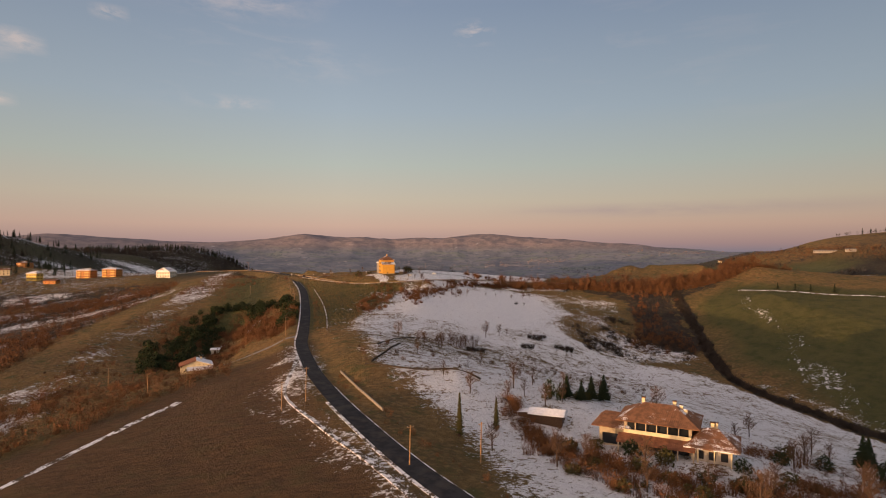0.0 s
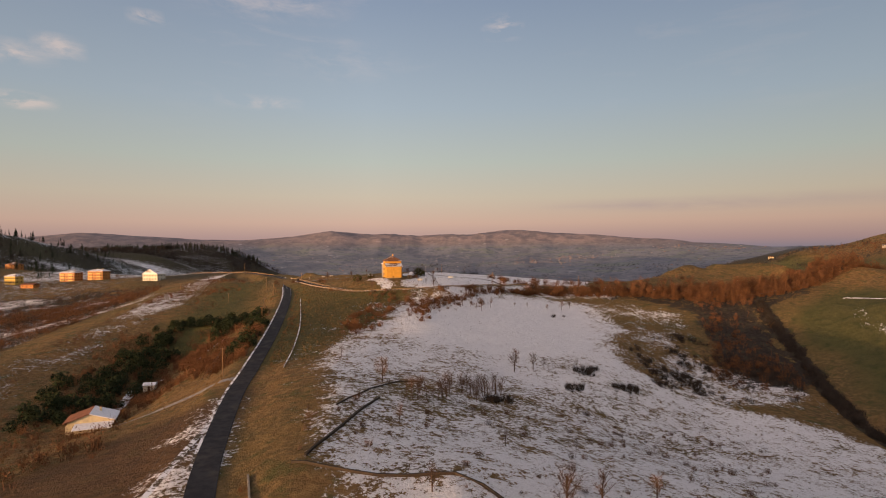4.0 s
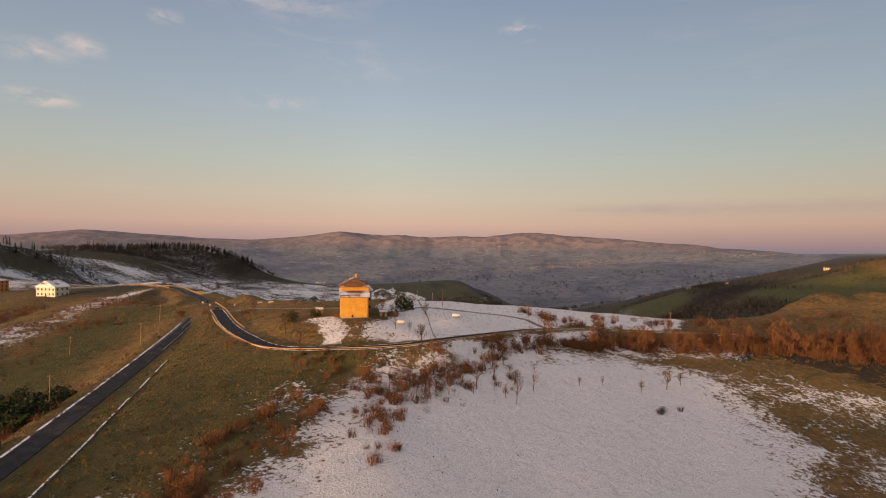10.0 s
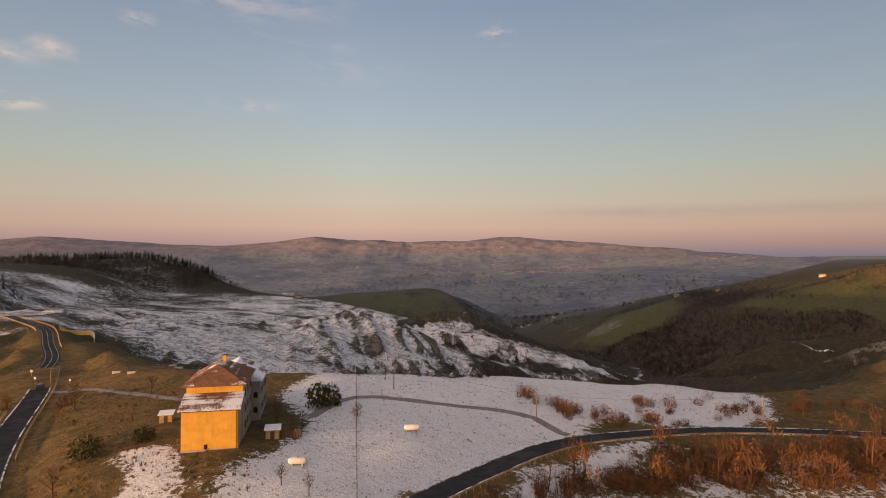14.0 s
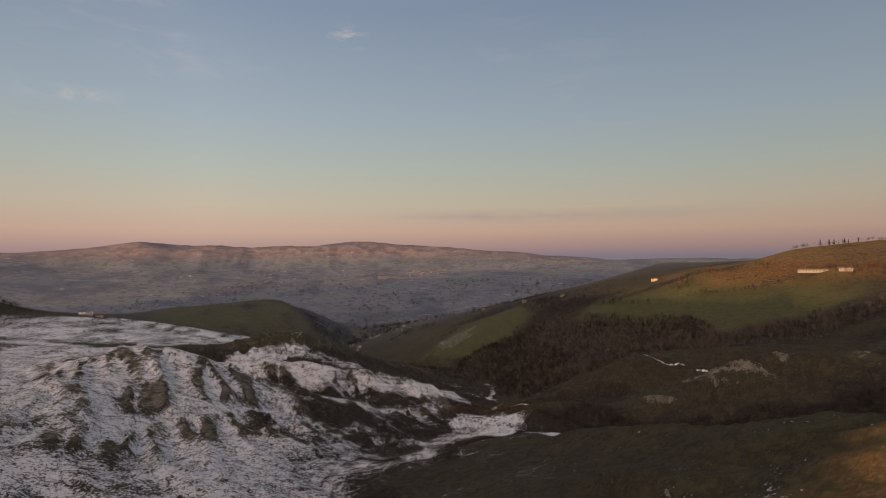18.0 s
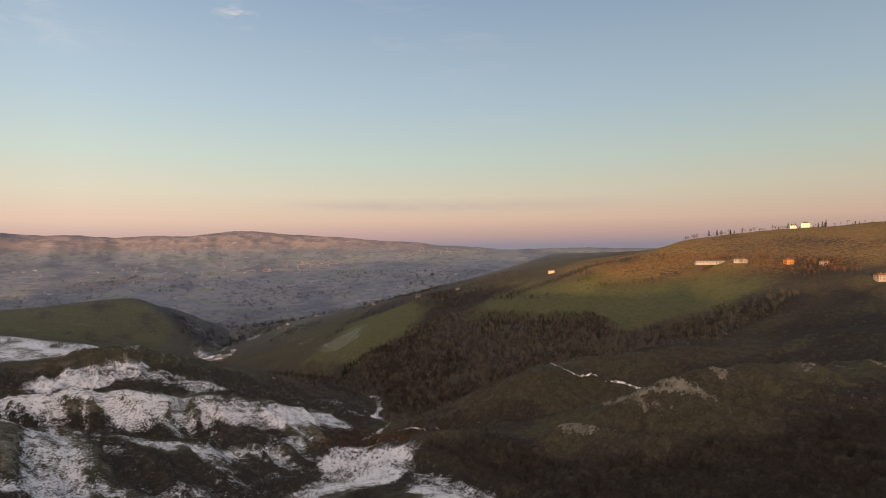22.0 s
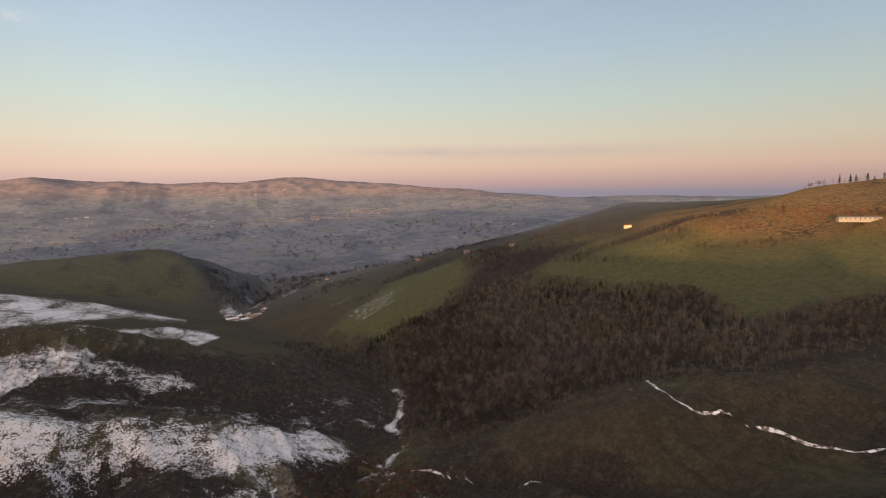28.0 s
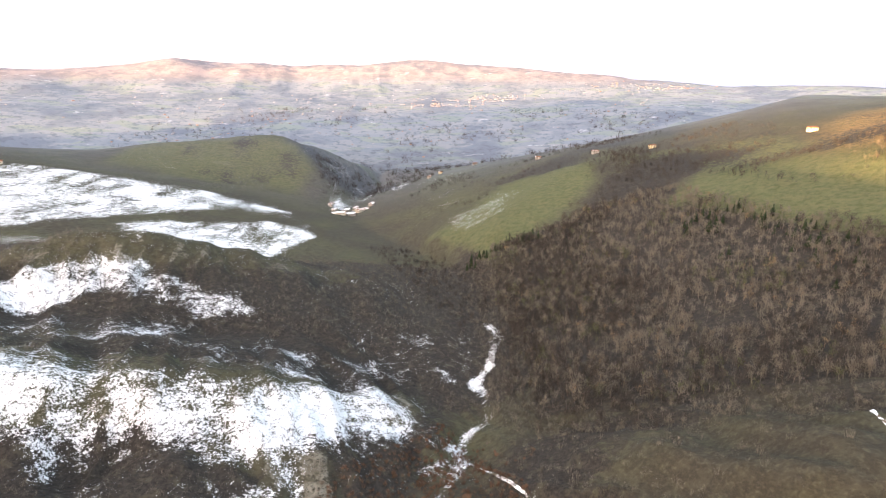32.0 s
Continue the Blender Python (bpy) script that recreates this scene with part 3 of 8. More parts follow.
def ground_material():
    m, n = material("land")
    big, mid, fine = n.noise(0.012, 5.0), n.noise(0.07, 5.0, 0.6), n.noise(0.55, 6.0, 0.7)
    grain, patch = n.noise(2.2, 4.0, 0.7), n.noise(0.16, 6.0, 0.68)
    # dead winter grass: rusty on the ridge, valley shade painted in as grey-brown
    dry = n.mix(n.span(mid, 0.35, 0.65), (0.180, 0.110, 0.045), (0.116, 0.080, 0.038))
    dry = n.mix(n.span(fine, 0.40, 0.7), dry, (0.275, 0.178, 0.078))
    dry = n.mix(n.span(patch, 0.50, 0.66), dry, (0.094, 0.088, 0.034))
    shade_dull = n.mix(n.span(patch, 0.35, 0.65), (0.062, 0.055, 0.038), (0.036, 0.031, 0.023))
    shade_dull = n.mix(n.span(fine, 0.45, 0.75), shade_dull, (0.096, 0.084, 0.056))
    dry = n.mix(n.attr("shade_dull"), dry, shade_dull)
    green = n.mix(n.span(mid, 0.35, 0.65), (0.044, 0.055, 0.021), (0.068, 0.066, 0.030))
    green = n.mix(n.attr("shade_dull"), n.mix(0.6, green, (0.115, 0.112, 0.040)), n.mix(0.45, green, (0.155, 0.152, 0.075)))
    green = n.mix(n.math("MULTIPLY", n.span(patch, 0.4, 0.7), 0.7), green, (0.046, 0.052, 0.020))
    green = n.mix(n.math("MULTIPLY", n.span(grain, 0.45, 0.75), 0.45), green, (0.034, 0.040, 0.016))
    furrow = n.noise(0.9, 3.0, 0.6, n.stretch(0.22, 1.0, 1.0, 18))
    soil = n.mix(n.span(furrow, 0.35, 0.65), (0.122, 0.074, 0.040), (0.078, 0.050, 0.029))
    soil = n.mix(n.math("MULTIPLY", n.span(patch, 0.45, 0.7), 0.6), soil, (0.098, 0.078, 0.037))
    scrub = n.mix(n.span(fine, 0.3, 0.7), (0.050, 0.043, 0.036), (0.022, 0.019, 0.017))
    scrub = n.mix(n.span(patch, 0.5, 0.65), scrub, (0.060, 0.053, 0.038))
    clay = n.mix(n.span(n.noise(0.12, 6.0, 0.7, n.stretch(1.0, 1.0, 0.25)), 0.35, 0.7), (0.22, 0.20, 0.16), (0.085, 0.076, 0.052))
    # far fields and woods, with bluish distance haze painted into their colours
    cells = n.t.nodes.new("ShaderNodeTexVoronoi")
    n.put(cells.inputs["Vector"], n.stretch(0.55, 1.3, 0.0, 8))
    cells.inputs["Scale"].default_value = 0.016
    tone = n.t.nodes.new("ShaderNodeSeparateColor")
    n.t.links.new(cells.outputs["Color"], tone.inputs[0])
    hazy_land = n.mix(tone.outputs[0], (0.165, 0.182, 0.222), (0.205, 0.215, 0.240))
    hazy_land = n.mix(n.math("MULTIPLY", n.span(tone.outputs[1], 0.72, 0.78), 0.6), hazy_land, (0.175, 0.205, 0.180))
    hazy_land = n.mix(n.span(n.noise(0.004, 6.0, 0.62), 0.46, 0.62), hazy_land, (0.128, 0.142, 0.182))
    hazy_land = n.mix(n.math("MULTIPLY", n.span(n.noise(0.03, 6.0, 0.72), 0.52, 0.60), 0.65), hazy_land, (0.085, 0.098, 0.128))
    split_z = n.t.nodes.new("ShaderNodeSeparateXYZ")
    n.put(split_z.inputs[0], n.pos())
    # high ground gets a warmer haze tone that stands for pink dusk light
    peak_glow = n.mix(n.span(n.noise(0.012, 6.0, 0.7), 0.40, 0.60), (0.275, 0.225, 0.225), (0.165, 0.150, 0.165))
    hazy_land = n.mix(n.span(n.math("ADD", split_z.outputs[2], n.math("MULTIPLY", big, 60.0)), 20.0, 90.0), hazy_land, peak_glow)
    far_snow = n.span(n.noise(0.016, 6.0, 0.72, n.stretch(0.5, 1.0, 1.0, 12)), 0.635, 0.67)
    hazy_land = n.mix(n.math("MULTIPLY", far_snow, 0.40), hazy_land, (0.52, 0.52, 0.56))
    c = n.mix(n.attr("green"), dry, green)
    c = n.mix(n.attr("soil"), c, soil)
    c = n.mix(n.math("MULTIPLY", n.span(grain, 0.50, 0.72), 0.55), c, n.mix(0.7, c, (0.012, 0.010, 0.007)))
    weave = n.math("ADD", n.math("MULTIPLY", patch, 0.5), n.math("MULTIPLY", fine, 0.5))
    clay_edge = n.math("SUBTRACT", 0.68, n.math("MULTIPLY", n.attr("clay"), 0.30))
    c = n.mix(n.span(weave, clay_edge, n.math("ADD", clay_edge, 0.08)), c, clay)
    low = n.math("SUBTRACT", 0.68, n.math("MULTIPLY", n.attr("scrub"), 0.36))
    c = n.mix(n.span(n.math("ADD", n.math("MULTIPLY", patch, 0.6), n.math("MULTIPLY", grain, 0.4)), low, n.math("ADD", low, 0.07)), c, scrub)
    # snow lies where the cover leaves room, thin and broken into specks
    tuft = n.noise(0.8, 6.0, 0.78, n.stretch(0.9, 1.0, 1.0, -20))
    speck = n.math("ADD", n.math("ADD", n.math("MULTIPLY", tuft, 0.50), n.math("MULTIPLY", grain, 0.20)), n.math("MULTIPLY", patch, 0.30))
    edge = n.math("SUBTRACT", 0.650, n.math("MULTIPLY", n.attr("snow"), 0.275))
    snow = n.span(speck, edge, n.math("ADD", edge, 0.03))
    white = n.mix(n.span(grain, 0.3, 0.8), (0.86, 0.86, 0.88), (0.70, 0.70, 0.72))
    white = n.mix(n.math("MULTIPLY", n.span(fine, 0.5, 0.7), 0.35), white, (0.48, 0.47, 0.48))
    # painted haze covers the land and weakens its snow with distance
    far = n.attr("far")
    c = n.mix(far, c, hazy_land)
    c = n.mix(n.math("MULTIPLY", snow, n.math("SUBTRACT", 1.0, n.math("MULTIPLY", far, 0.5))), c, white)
    n.finish(c, 0.9, n.math("ADD", n.math("ADD", grain, n.math("MULTIPLY", fine, 2.6)), n.math("MULTIPLY", patch, 5.0)), 0.85, 0.5, 0.0, 0.10)
    return m


LAND = ground_material()


def asphalt_material():
    m, n = material("asphalt")
    c = n.mix(n.span(n.noise(0.5, 5.0), 0.35, 0.65), (0.040, 0.040, 0.043), (0.026, 0.026, 0.029))
    c = n.mix(n.math("MULTIPLY", n.span(n.noise(0.18, 3.0), 0.5, 0.7), 0.6), c, (0.075, 0.066, 0.058))
    n.finish(c, 0.9, n.noise(18.0, 2.0), 0.3, 0.01, 0.0, 0.08)
    return m


ASPHALT = asphalt_material()

# ---- the land as one sheet ----


def axis(lo, hi, step, reach_lo, reach_hi, grow=1.075, most=52.0):
    mid = list(np.arange(lo, hi + 0.1, step))
    s, v = step, hi
    while v < reach_hi:
        s = min(s * grow, most)
        v += s
        mid.append(v)
    s, v = step, lo
    while v > reach_lo:
        s = min(s * grow, 3 * most)
        v -= s
        mid.insert(0, v)
    return np.array(mid)


FIELD_SNOW = [(-44, 205), (-33, 250), (-26, 285), (12, 316), (60, 338), (92, 330), (98, 272), (84, 225), (96, 196), (120, 180), (158, 165), (190, 60), (210, -40), (60, -70), (5, -40), (-12, 20), (-30, 62), (-42, 110), (-46, 165)]
FIELD_CLEAN = [(-30, 215), (-20, 268), (14, 306), (60, 330), (88, 322), (88, 270), (70, 215), (30, 190), (-10, 190)]
ORCHARD = [(-34, 62), (-40, 130), (-20, 165), (60, 165), (100, 175), (60, 60), (20, 20), (0, 20)]
TERRACE_SNOW = [(-26, 338), (-28, 324), (-27, 304), (-16, 304), (-2, 309), (10, 325), (30, 348), (52, 362), (90, 374), (104, 382), (112, 396), (104, 408), (60, 425), (-30, 405), (-34, 372), (-24, 356)]
TERRACE_PATCH = [(-53, 330), (-50, 335), (-39, 325), (-32, 320), (-31, 308), (-33, 302), (-43, 304), (-46, 315)]
LEFT_SNOW = [(-180, 60), (-190, 150), (-196, 233), (-214, 391), (-250, 560), (-212, 540), (-190, 440), (-172, 280), (-168, 187), (-150, 105), (-128, 40)]
HAMLET_SNOW = [(-700, 480), (-520, 430), (-330, 490), (-300, 560), (-450, 640), (-700, 600)]
GREEN_LEFT = [(-112, 230), (-125, 330), (-150, 440), (-190, 440), (-165, 330), (-150, 250)]
GREEN_RIGHT = [(-70, 150), (-85, 230), (-105, 310), (-125, 390), (-100, 360), (-75, 315), (-55, 303), (-10, 300), (-30, 275), (-36, 240), (-44, 200), (-46, 160)]
PLOUGH = [(-60, 130), (-52, 60), (-38, 14), (-14, -34), (20, -100), (-90, -160), (-150, -60), (-112, 60), (-90, 100)]
PLOUGH_SNOW = [(-62, 128), (-50, 60), (-34, 14), (-8, -40), (-26, -40), (-50, 10), (-66, 60), (-72, 110)]
RIGHT_GREEN = [(170, 60), (180, 130), (172, 190), (200, 290), (240, 320), (330, 260), (420, 150), (380, 0), (230, -20)]
FIELD_ONE = [(337, 1559), (384, 1450), (397, 1385), (438, 1385), (520, 1450), (586, 1523), (620, 1640), (607, 1704), (514, 1769), (408, 1600)]
FIELD_BIG = [(640, 1020), (690, 1100), (655, 1188), (636, 1275), (600, 1360), (682, 1427), (787, 1350), (850, 1230), (900, 1060), (880, 960), (760, 960)]
FIELD_TWO = [(700, 1400), (640, 1560), (700, 1660), (860, 1560), (840, 1400)]
GREEN_HILL = [(-330, 2100), (-330, 2280), (-60, 2345), (30, 2345), (130, 2200), (90, 2080), (-100, 2030)]
PLATEAU_SNOW = [(-500, 1440), (-300, 1420), (-152, 1404), (-85, 1524), (14, 1700), (120, 1830), (60, 1900), (-60, 1830), (-300, 1800), (-460, 1720)]
WOOD = [(400, 1390), (378, 1260), (366, 1120), (352, 1030), (400, 990), (470, 970), (560, 930), (700, 880), (860, 900), (760, 950), (650, 1000), (690, 1120), (660, 1250), (640, 1400), (560, 1420), (480, 1400)]
WOOD_VALLEY = [(-160, 1340), (60, 1390), (300, 1440), (420, 1420), (400, 1200), (370, 1060), (290, 1060), (260, 1120), (120, 1130), (-60, 1110), (-180, 1200)]
# dark scrub and bright snow patches of the gullies
SCRUBBY = [[(31, 939), (92, 907), (184, 872), (172, 843), (80, 835), (54, 869)], [(57, 983), (130, 983), (200, 968), (193, 927), (90, 930)],
           [(20, 803), (92, 825), (99, 792), (64, 764), (20, 765)], [(96, 792), (143, 773), (123, 670), (102, 690), (98, 752)],
           [(41, 1031), (194, 1160), (246, 1157), (346, 1183), (321, 1096), (246, 1050), (196, 1030), (118, 1000)]]
SNOW_FLOOR = [(120, 688), (130, 683), (143, 713), (160, 751), (192, 785), (226, 814), (255, 820), (282, 858), (288, 878), (279, 950), (230, 951), (204, 913), (195, 868), (171, 859), (145, 832), (146, 776), (131, 737), (123, 707)]
SNOW_BRANCH = [(243, 794), (229, 743), (214, 697), (219, 669), (219, 631), (222, 604), (278, 545), (330, 520), (400, 505), (330, 560), (300, 620), (292, 638), (289, 649), (306, 705), (304, 729), (298, 763), (288, 800), (272, 834)]
SNOW_TONGUE = [(50, 522), (71, 612), (99, 620), (99, 557), (104, 515), (101, 490), (92, 460), (45, 470)]
SNOW_STRIP = [(105, 512), (127, 495), (151, 479), (174, 446), (171, 438), (146, 467), (129, 474), (118, 455), (96, 460)]
SNOWY = [(SNOW_FLOOR, 0.74), (SNOW_BRANCH, 0.80), (SNOW_TONGUE, 0.80), (SNOW_STRIP, 0.50), ([(125, 998), (214, 1032), (285, 1031), (223, 978), (219, 962), (160, 979)], 0.82), ([(40, 998), (90, 1004), (126, 976), (93, 975), (55, 960)], 0.78),
         ([(-42, 1149), (44, 1194), (149, 1177), (178, 1150), (138, 1141), (58, 1153), (27, 1116), (-25, 1118)], 0.76), ([(-78, 1507), (56, 1640), (152, 1700), (173, 1590), (98, 1231), (54, 1210)], 0.66)]
# the open face of the spur between the two snowy floors, and the dark wood on the slope behind it
SPUR_FACE = [(104, 612), (148, 681), (165, 740), (212, 780), (243, 794), (214, 697), (219, 600), (232, 558), (242, 527), (248, 480), (175, 440), (160, 462), (127, 485), (111, 515), (106, 567)]
NOSE_SCRUB = [(226, 812), (192, 785), (160, 748), (143, 709), (130, 683), (147, 669), (159, 699), (183, 740), (207, 771)]
TONGUE_GREEN = [(34, 480), (45, 527), (62, 592), (71, 612), (50, 522), (46, 470)]
REED_LAND = [(204, 935), (236, 977), (297, 1043), (325, 946), (298, 884), (285, 898), (259, 958), (216, 928)]
CLAY_FACE = [(343, 800), (374, 788), (396, 735), (420, 708), (450, 715), (440, 690), (411, 672), (387, 697), (361, 723), (337, 757)]
EAST_WOOD = [(290, 868), (322, 826), (326, 777), (333, 730), (361, 688), (404, 643), (470, 610), (440, 560), (380, 590), (345, 622), (310, 660), (312, 707), (308, 737), (303, 768), (294, 820)]
GREEN_FLANK = [(348, 809), (492, 770), (600, 700), (560, 660), (454, 681), (410, 647), (360, 692), (336, 765)]
GREEN_SPUR = [(345, 938), (364, 939), (402, 948), (458, 962), (449, 897), (470, 850), (500, 810), (470, 770), (432, 763), (395, 830), (392, 867), (364, 903)]
STREAMS = [[(362, 1212, 0), (359, 1176, 0), (332, 1103, 0), (331, 1067, 0), (308, 1022, 0), (278, 965, 0)]]


HILLS_LEFT = [(-480, 760), (-560, 1000), (-560, 1400), (-480, 1800), (-1500, 1900), (-1700, 700), (-700, 600)]
HOLLOW_LAND = [(-250, 40), (-420, 100), (-640, 330), (-520, 480), (-340, 520), (-262, 500), (-236, 400), (-222, 250), (-200, 110)]
THICKET_LAND = [(120, 215), (150, 200), (172, 225), (196, 322), (164, 348), (150, 291), (140, 262)]
HILL_FLANK = [(40, 2345), (126, 2345), (300, 2420), (361, 2208), (246, 2164), (150, 2150), (110, 2230)]
RIDGE_WOOD = [(611, 1543), (757, 1606), (703, 1446), (607, 1390), (531, 1351), (482, 1365), (552, 1458)]
FIELD_RIM = [(70, 215), (90, 272), (80, 330), (112, 345), (152, 305), (125, 262), (104, 200)]
FIELD_RIM_WEST = [(-40, 205), (-28, 250), (-20, 285), (-48, 290), (-58, 220), (-60, 160), (-44, 120)]
BANK_SNOW = [(28, 334), (60, 350), (112, 358), (124, 345), (80, 337), (50, 333)]
ROAD_BANK_SNOW = [(0, 300), (8, 312), (23, 333), (49, 351), (70, 357), (56, 345), (36, 326), (24, 306), (8, 292)]
HILLS_SNOW = [(-644, 1069), (-766, 1321), (-652, 1390), (-576, 1633), (-429, 1766), (-437, 1477), (-400, 1200), (-234, 673), (-420, 800), (-595, 1004)]
WEST_SLOPE = [(-480, 560), (-300, 600), (-170, 560), (-140, 860), (-100, 1000), (-160, 1300), (-330, 1440), (-560, 1420), (-560, 800)]
DITCH_SNOW = [(86, 190), (110, 182), (150, 195), (172, 150), (200, 60), (236, -20), (222, -30), (186, 60), (165, 150), (150, 215), (120, 262), (98, 236)]
BANK_SCRUB = [(60, 352), (110, 362), (200, 362), (300, 378), (330, 360), (250, 330), (190, 300), (160, 300), (130, 335), (90, 345)]
STREAKS = [(226, 272, 0), (216, 225, 0), (203, 180, 0), (190, 146, 0), (180, 115, 0), (172, 85, 0)]
LEFT_SPECKS = [(-223, 171), (-249, 238), (-269, 307), (-223, 322), (-217, 394), (-268, 483), (-323, 426), (-376, 438), (-380, 399), (-300, 200)]


def covers(x, y, z):
    """Share of each ground cover, painted haze and shade tone at a place, 0 to 1."""
    n1, n2 = fractal(x, y, 60, 101, 4), fractal(x, y, 220, 202, 3)
    n3 = fractal(x, y, 22, 303, 3)
    rough_x, rough_y = x + 10 * fractal(x, y, 26, 404, 3), y + 10 * fractal(x, y, 26, 505, 3)
    snow = np.zeros_like(x)

    def lay(a, poly, amount, soft):
        return np.maximum(a, inside(rough_x, rough_y, poly, soft) * amount)

    def over(a, poly, amount, soft):
        k = inside(rough_x, rough_y, poly, soft)
        return a * (1 - k) + amount * k
    snow = lay(snow, FIELD_SNOW, np.clip(0.74 + 0.16 * n3, 0.5, 0.88), 10)
    snow = np.maximum(snow, inside(x, y, FIELD_CLEAN, 14) * 1.0)
    snow *= 1 - 0.22 * inside(x, y, ORCHARD, 10) * ramp01(n1, -0.3, 0.4)
    for poly, amount, soft in ((TERRACE_SNOW, 0.90, 5), (TERRACE_PATCH, 0.86, 3), (ROAD_BANK_SNOW, 0.86, 5), (HAMLET_SNOW, 0.42, 50), (PLOUGH_SNOW, np.clip(0.58 + 0.3 * n3, 0, 0.8), 8), (PLATEAU_SNOW, np.clip(0.62 + 0.3 * n3, 0, 0.8), 20), (DITCH_SNOW, 0.62, 8)):
        snow = lay(snow, poly, amount, soft)
    snow = np.maximum(snow, inside(rough_x, rough_y, LEFT_SNOW, 14) * np.clip(0.54 + 0.3 * n3 + 0.15 * n1, 0, 0.75))
    for poly, amount in ((FIELD_RIM, 0.46), (FIELD_RIM_WEST, 0.42), (BANK_SNOW, 0.72)):
        snow = np.maximum(snow, inside(rough_x, rough_y, poly, 14) * np.clip(amount + 0.3 * n3, 0, 0.8))
    snow = np.maximum(snow, inside(rough_x, rough_y, WEST_SLOPE, 30) * np.clip(0.55 + 0.3 * n1 + 0.25 * n3, 0, 0.75))
    bad, east = inside(x, y, BADLANDS, 40), inside(x, y, BADLANDS_EAST, 25)
    gx = ground_height(x + 6, y, False) - ground_height(x - 6, y, False)
    gy = ground_height(x, y + 6, False) - ground_height(x, y - 6, False)
    steep = np.hypot(gx, gy) / 12
    crest = np.zeros_like(x)
    for nm, reach in (("ridge_one", 40), ("ridge_two", 34), ("ridge_three", 38)):
        d, lv = edge_distance(x, y, LINES[nm])
        crest = np.maximum(crest, 1 - ramp01(d + 16 * n1 + 8 * n3, reach * 0.35, reach * 1.1))
    open_west = np.maximum(ramp01(-(x - 0.10 * (y - 700)) + 50 * n1, -130, 10) * (y < 960), ramp01(-x + 60 * n1, 40, 140))
    share = np.maximum(crest, open_west)
    comb, face = ramp01(rib_comb(x, y), 0.74, 0.92), face_share(x, y)
    snow = np.maximum(snow, bad * np.clip(0.45 + 0.28 * share + 0.32 * n1 + 0.30 * n3 - 0.40 * face * comb, 0, 0.68))
    snow = np.maximum(snow * (1 - east), east * np.clip(0.10 + 0.22 * n1 + 0.10 * n3, 0, 0.34))
    snow *= 1 - 0.55 * inside(rough_x, rough_y, WOOD_VALLEY, 30)
    for k, poly in enumerate(SCRUBBY):
        snow = over(snow, poly, np.clip((0.50 if k in (2, 3) else 0.30) + 0.4 * n3, 0, 0.7), 11)
    for poly, amount in SNOWY:
        k = inside(rough_x, rough_y, poly, 11)
        snow = np.maximum(snow, k * np.clip(amount - 0.08 + 0.36 * n3 + 0.18 * n1, 0, 0.82))
    snow = over(snow, SPUR_FACE, np.clip(0.16 + 0.36 * n3 + 0.2 * n1 + 0.14 * ramp01(y, 600, 680), 0, 0.5), 6)
    snow = np.maximum(snow, inside(rough_x, rough_y, SNOW_STRIP, 6) * np.clip(0.44 + 0.4 * n3, 0, 0.65))
    snow = over(snow, TONGUE_GREEN, 0.12, 4)
    snow = over(snow, REED_LAND, np.clip(0.30 + 0.3 * n3, 0, 0.5), 10)
    snow = over(snow, EAST_WOOD, 0.04, 8)
    snow = np.maximum(snow, inside(rough_x, rough_y, HILL_FLANK, 20) * np.clip(0.34 + 0.5 * n1 + 0.3 * n3, 0, 0.6))
    snow = np.maximum(snow, inside(rough_x, rough_y, [(150, 2150), (300, 2420), (430, 2380), (370, 2200), (246, 2060), (160, 1920)], 25) * np.clip(0.42 + 0.5 * n3 + 0.3 * n1, 0, 0.7))
    for line in STREAMS:
        d, _ = edge_distance(rough_x, rough_y, line)
        snow = np.maximum(snow, np.clip(0.62 + 0.5 * n3, 0, 0.85) * (1 - ramp01(d, 1.5, 9)))
    # share of painted haze, growing with distance
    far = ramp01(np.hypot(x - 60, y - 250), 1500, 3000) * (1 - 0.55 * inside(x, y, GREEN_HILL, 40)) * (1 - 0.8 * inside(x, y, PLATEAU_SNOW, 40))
    snow = snow * (1 - far)
    snow = np.maximum(snow, 0.40 * ramp01(n2, 0.1, 0.6) * (1 - east) * (1 - far) * (((y > 1500) & (x < 500)) | (x < -500)))
    d, _ = edge_distance(x, y, STREAKS)
    rows = np.sin((0.8 * x + 0.6 * y) * 1.1 + 3 * n3)
    snow = np.maximum(snow, (1 - ramp01(d + 6 * n1, 2, 13)) * np.clip(0.40 + 0.14 * rows + 0.35 * n3, 0, 0.58))
    snow = np.maximum(snow, inside(rough_x, rough_y, LEFT_SPECKS, 14) * np.clip(0.40 + 0.45 * n3 + 0.2 * n1, 0, 0.68))
    d, _ = edge_distance(x, y, LINES["ditch"])
    trench = (1 - ramp01(d + 1.5 * n3, 2.5, 5.5)) * (y < 330)
    snow = snow * (1 - trench)
    green = np.zeros_like(x)
    for poly, amount, soft in ((GREEN_LEFT, 0.9, 12), (GREEN_RIGHT, 0.75, 8), (RIGHT_GREEN, 0.95, 10), (FIELD_ONE, 1, 10), (FIELD_BIG, 1, 12), (FIELD_TWO, 0.9, 12), (GREEN_HILL, 0.75, 20),
                               (SPUR_FACE, np.clip(0.10 + 0.4 * n1, 0.0, 0.5), 8), (TONGUE_GREEN, 0.7, 5), (GREEN_FLANK, np.clip(0.20 + 0.4 * n1, 0, 0.6), 20), (GREEN_SPUR, np.clip(0.04 + 0.4 * n1, 0, 0.5), 14)):
        green = lay(green, poly, amount, soft)
    green = np.maximum(green, np.clip(0.12 + 0.5 * n1, 0, 0.45) * (1 - far))
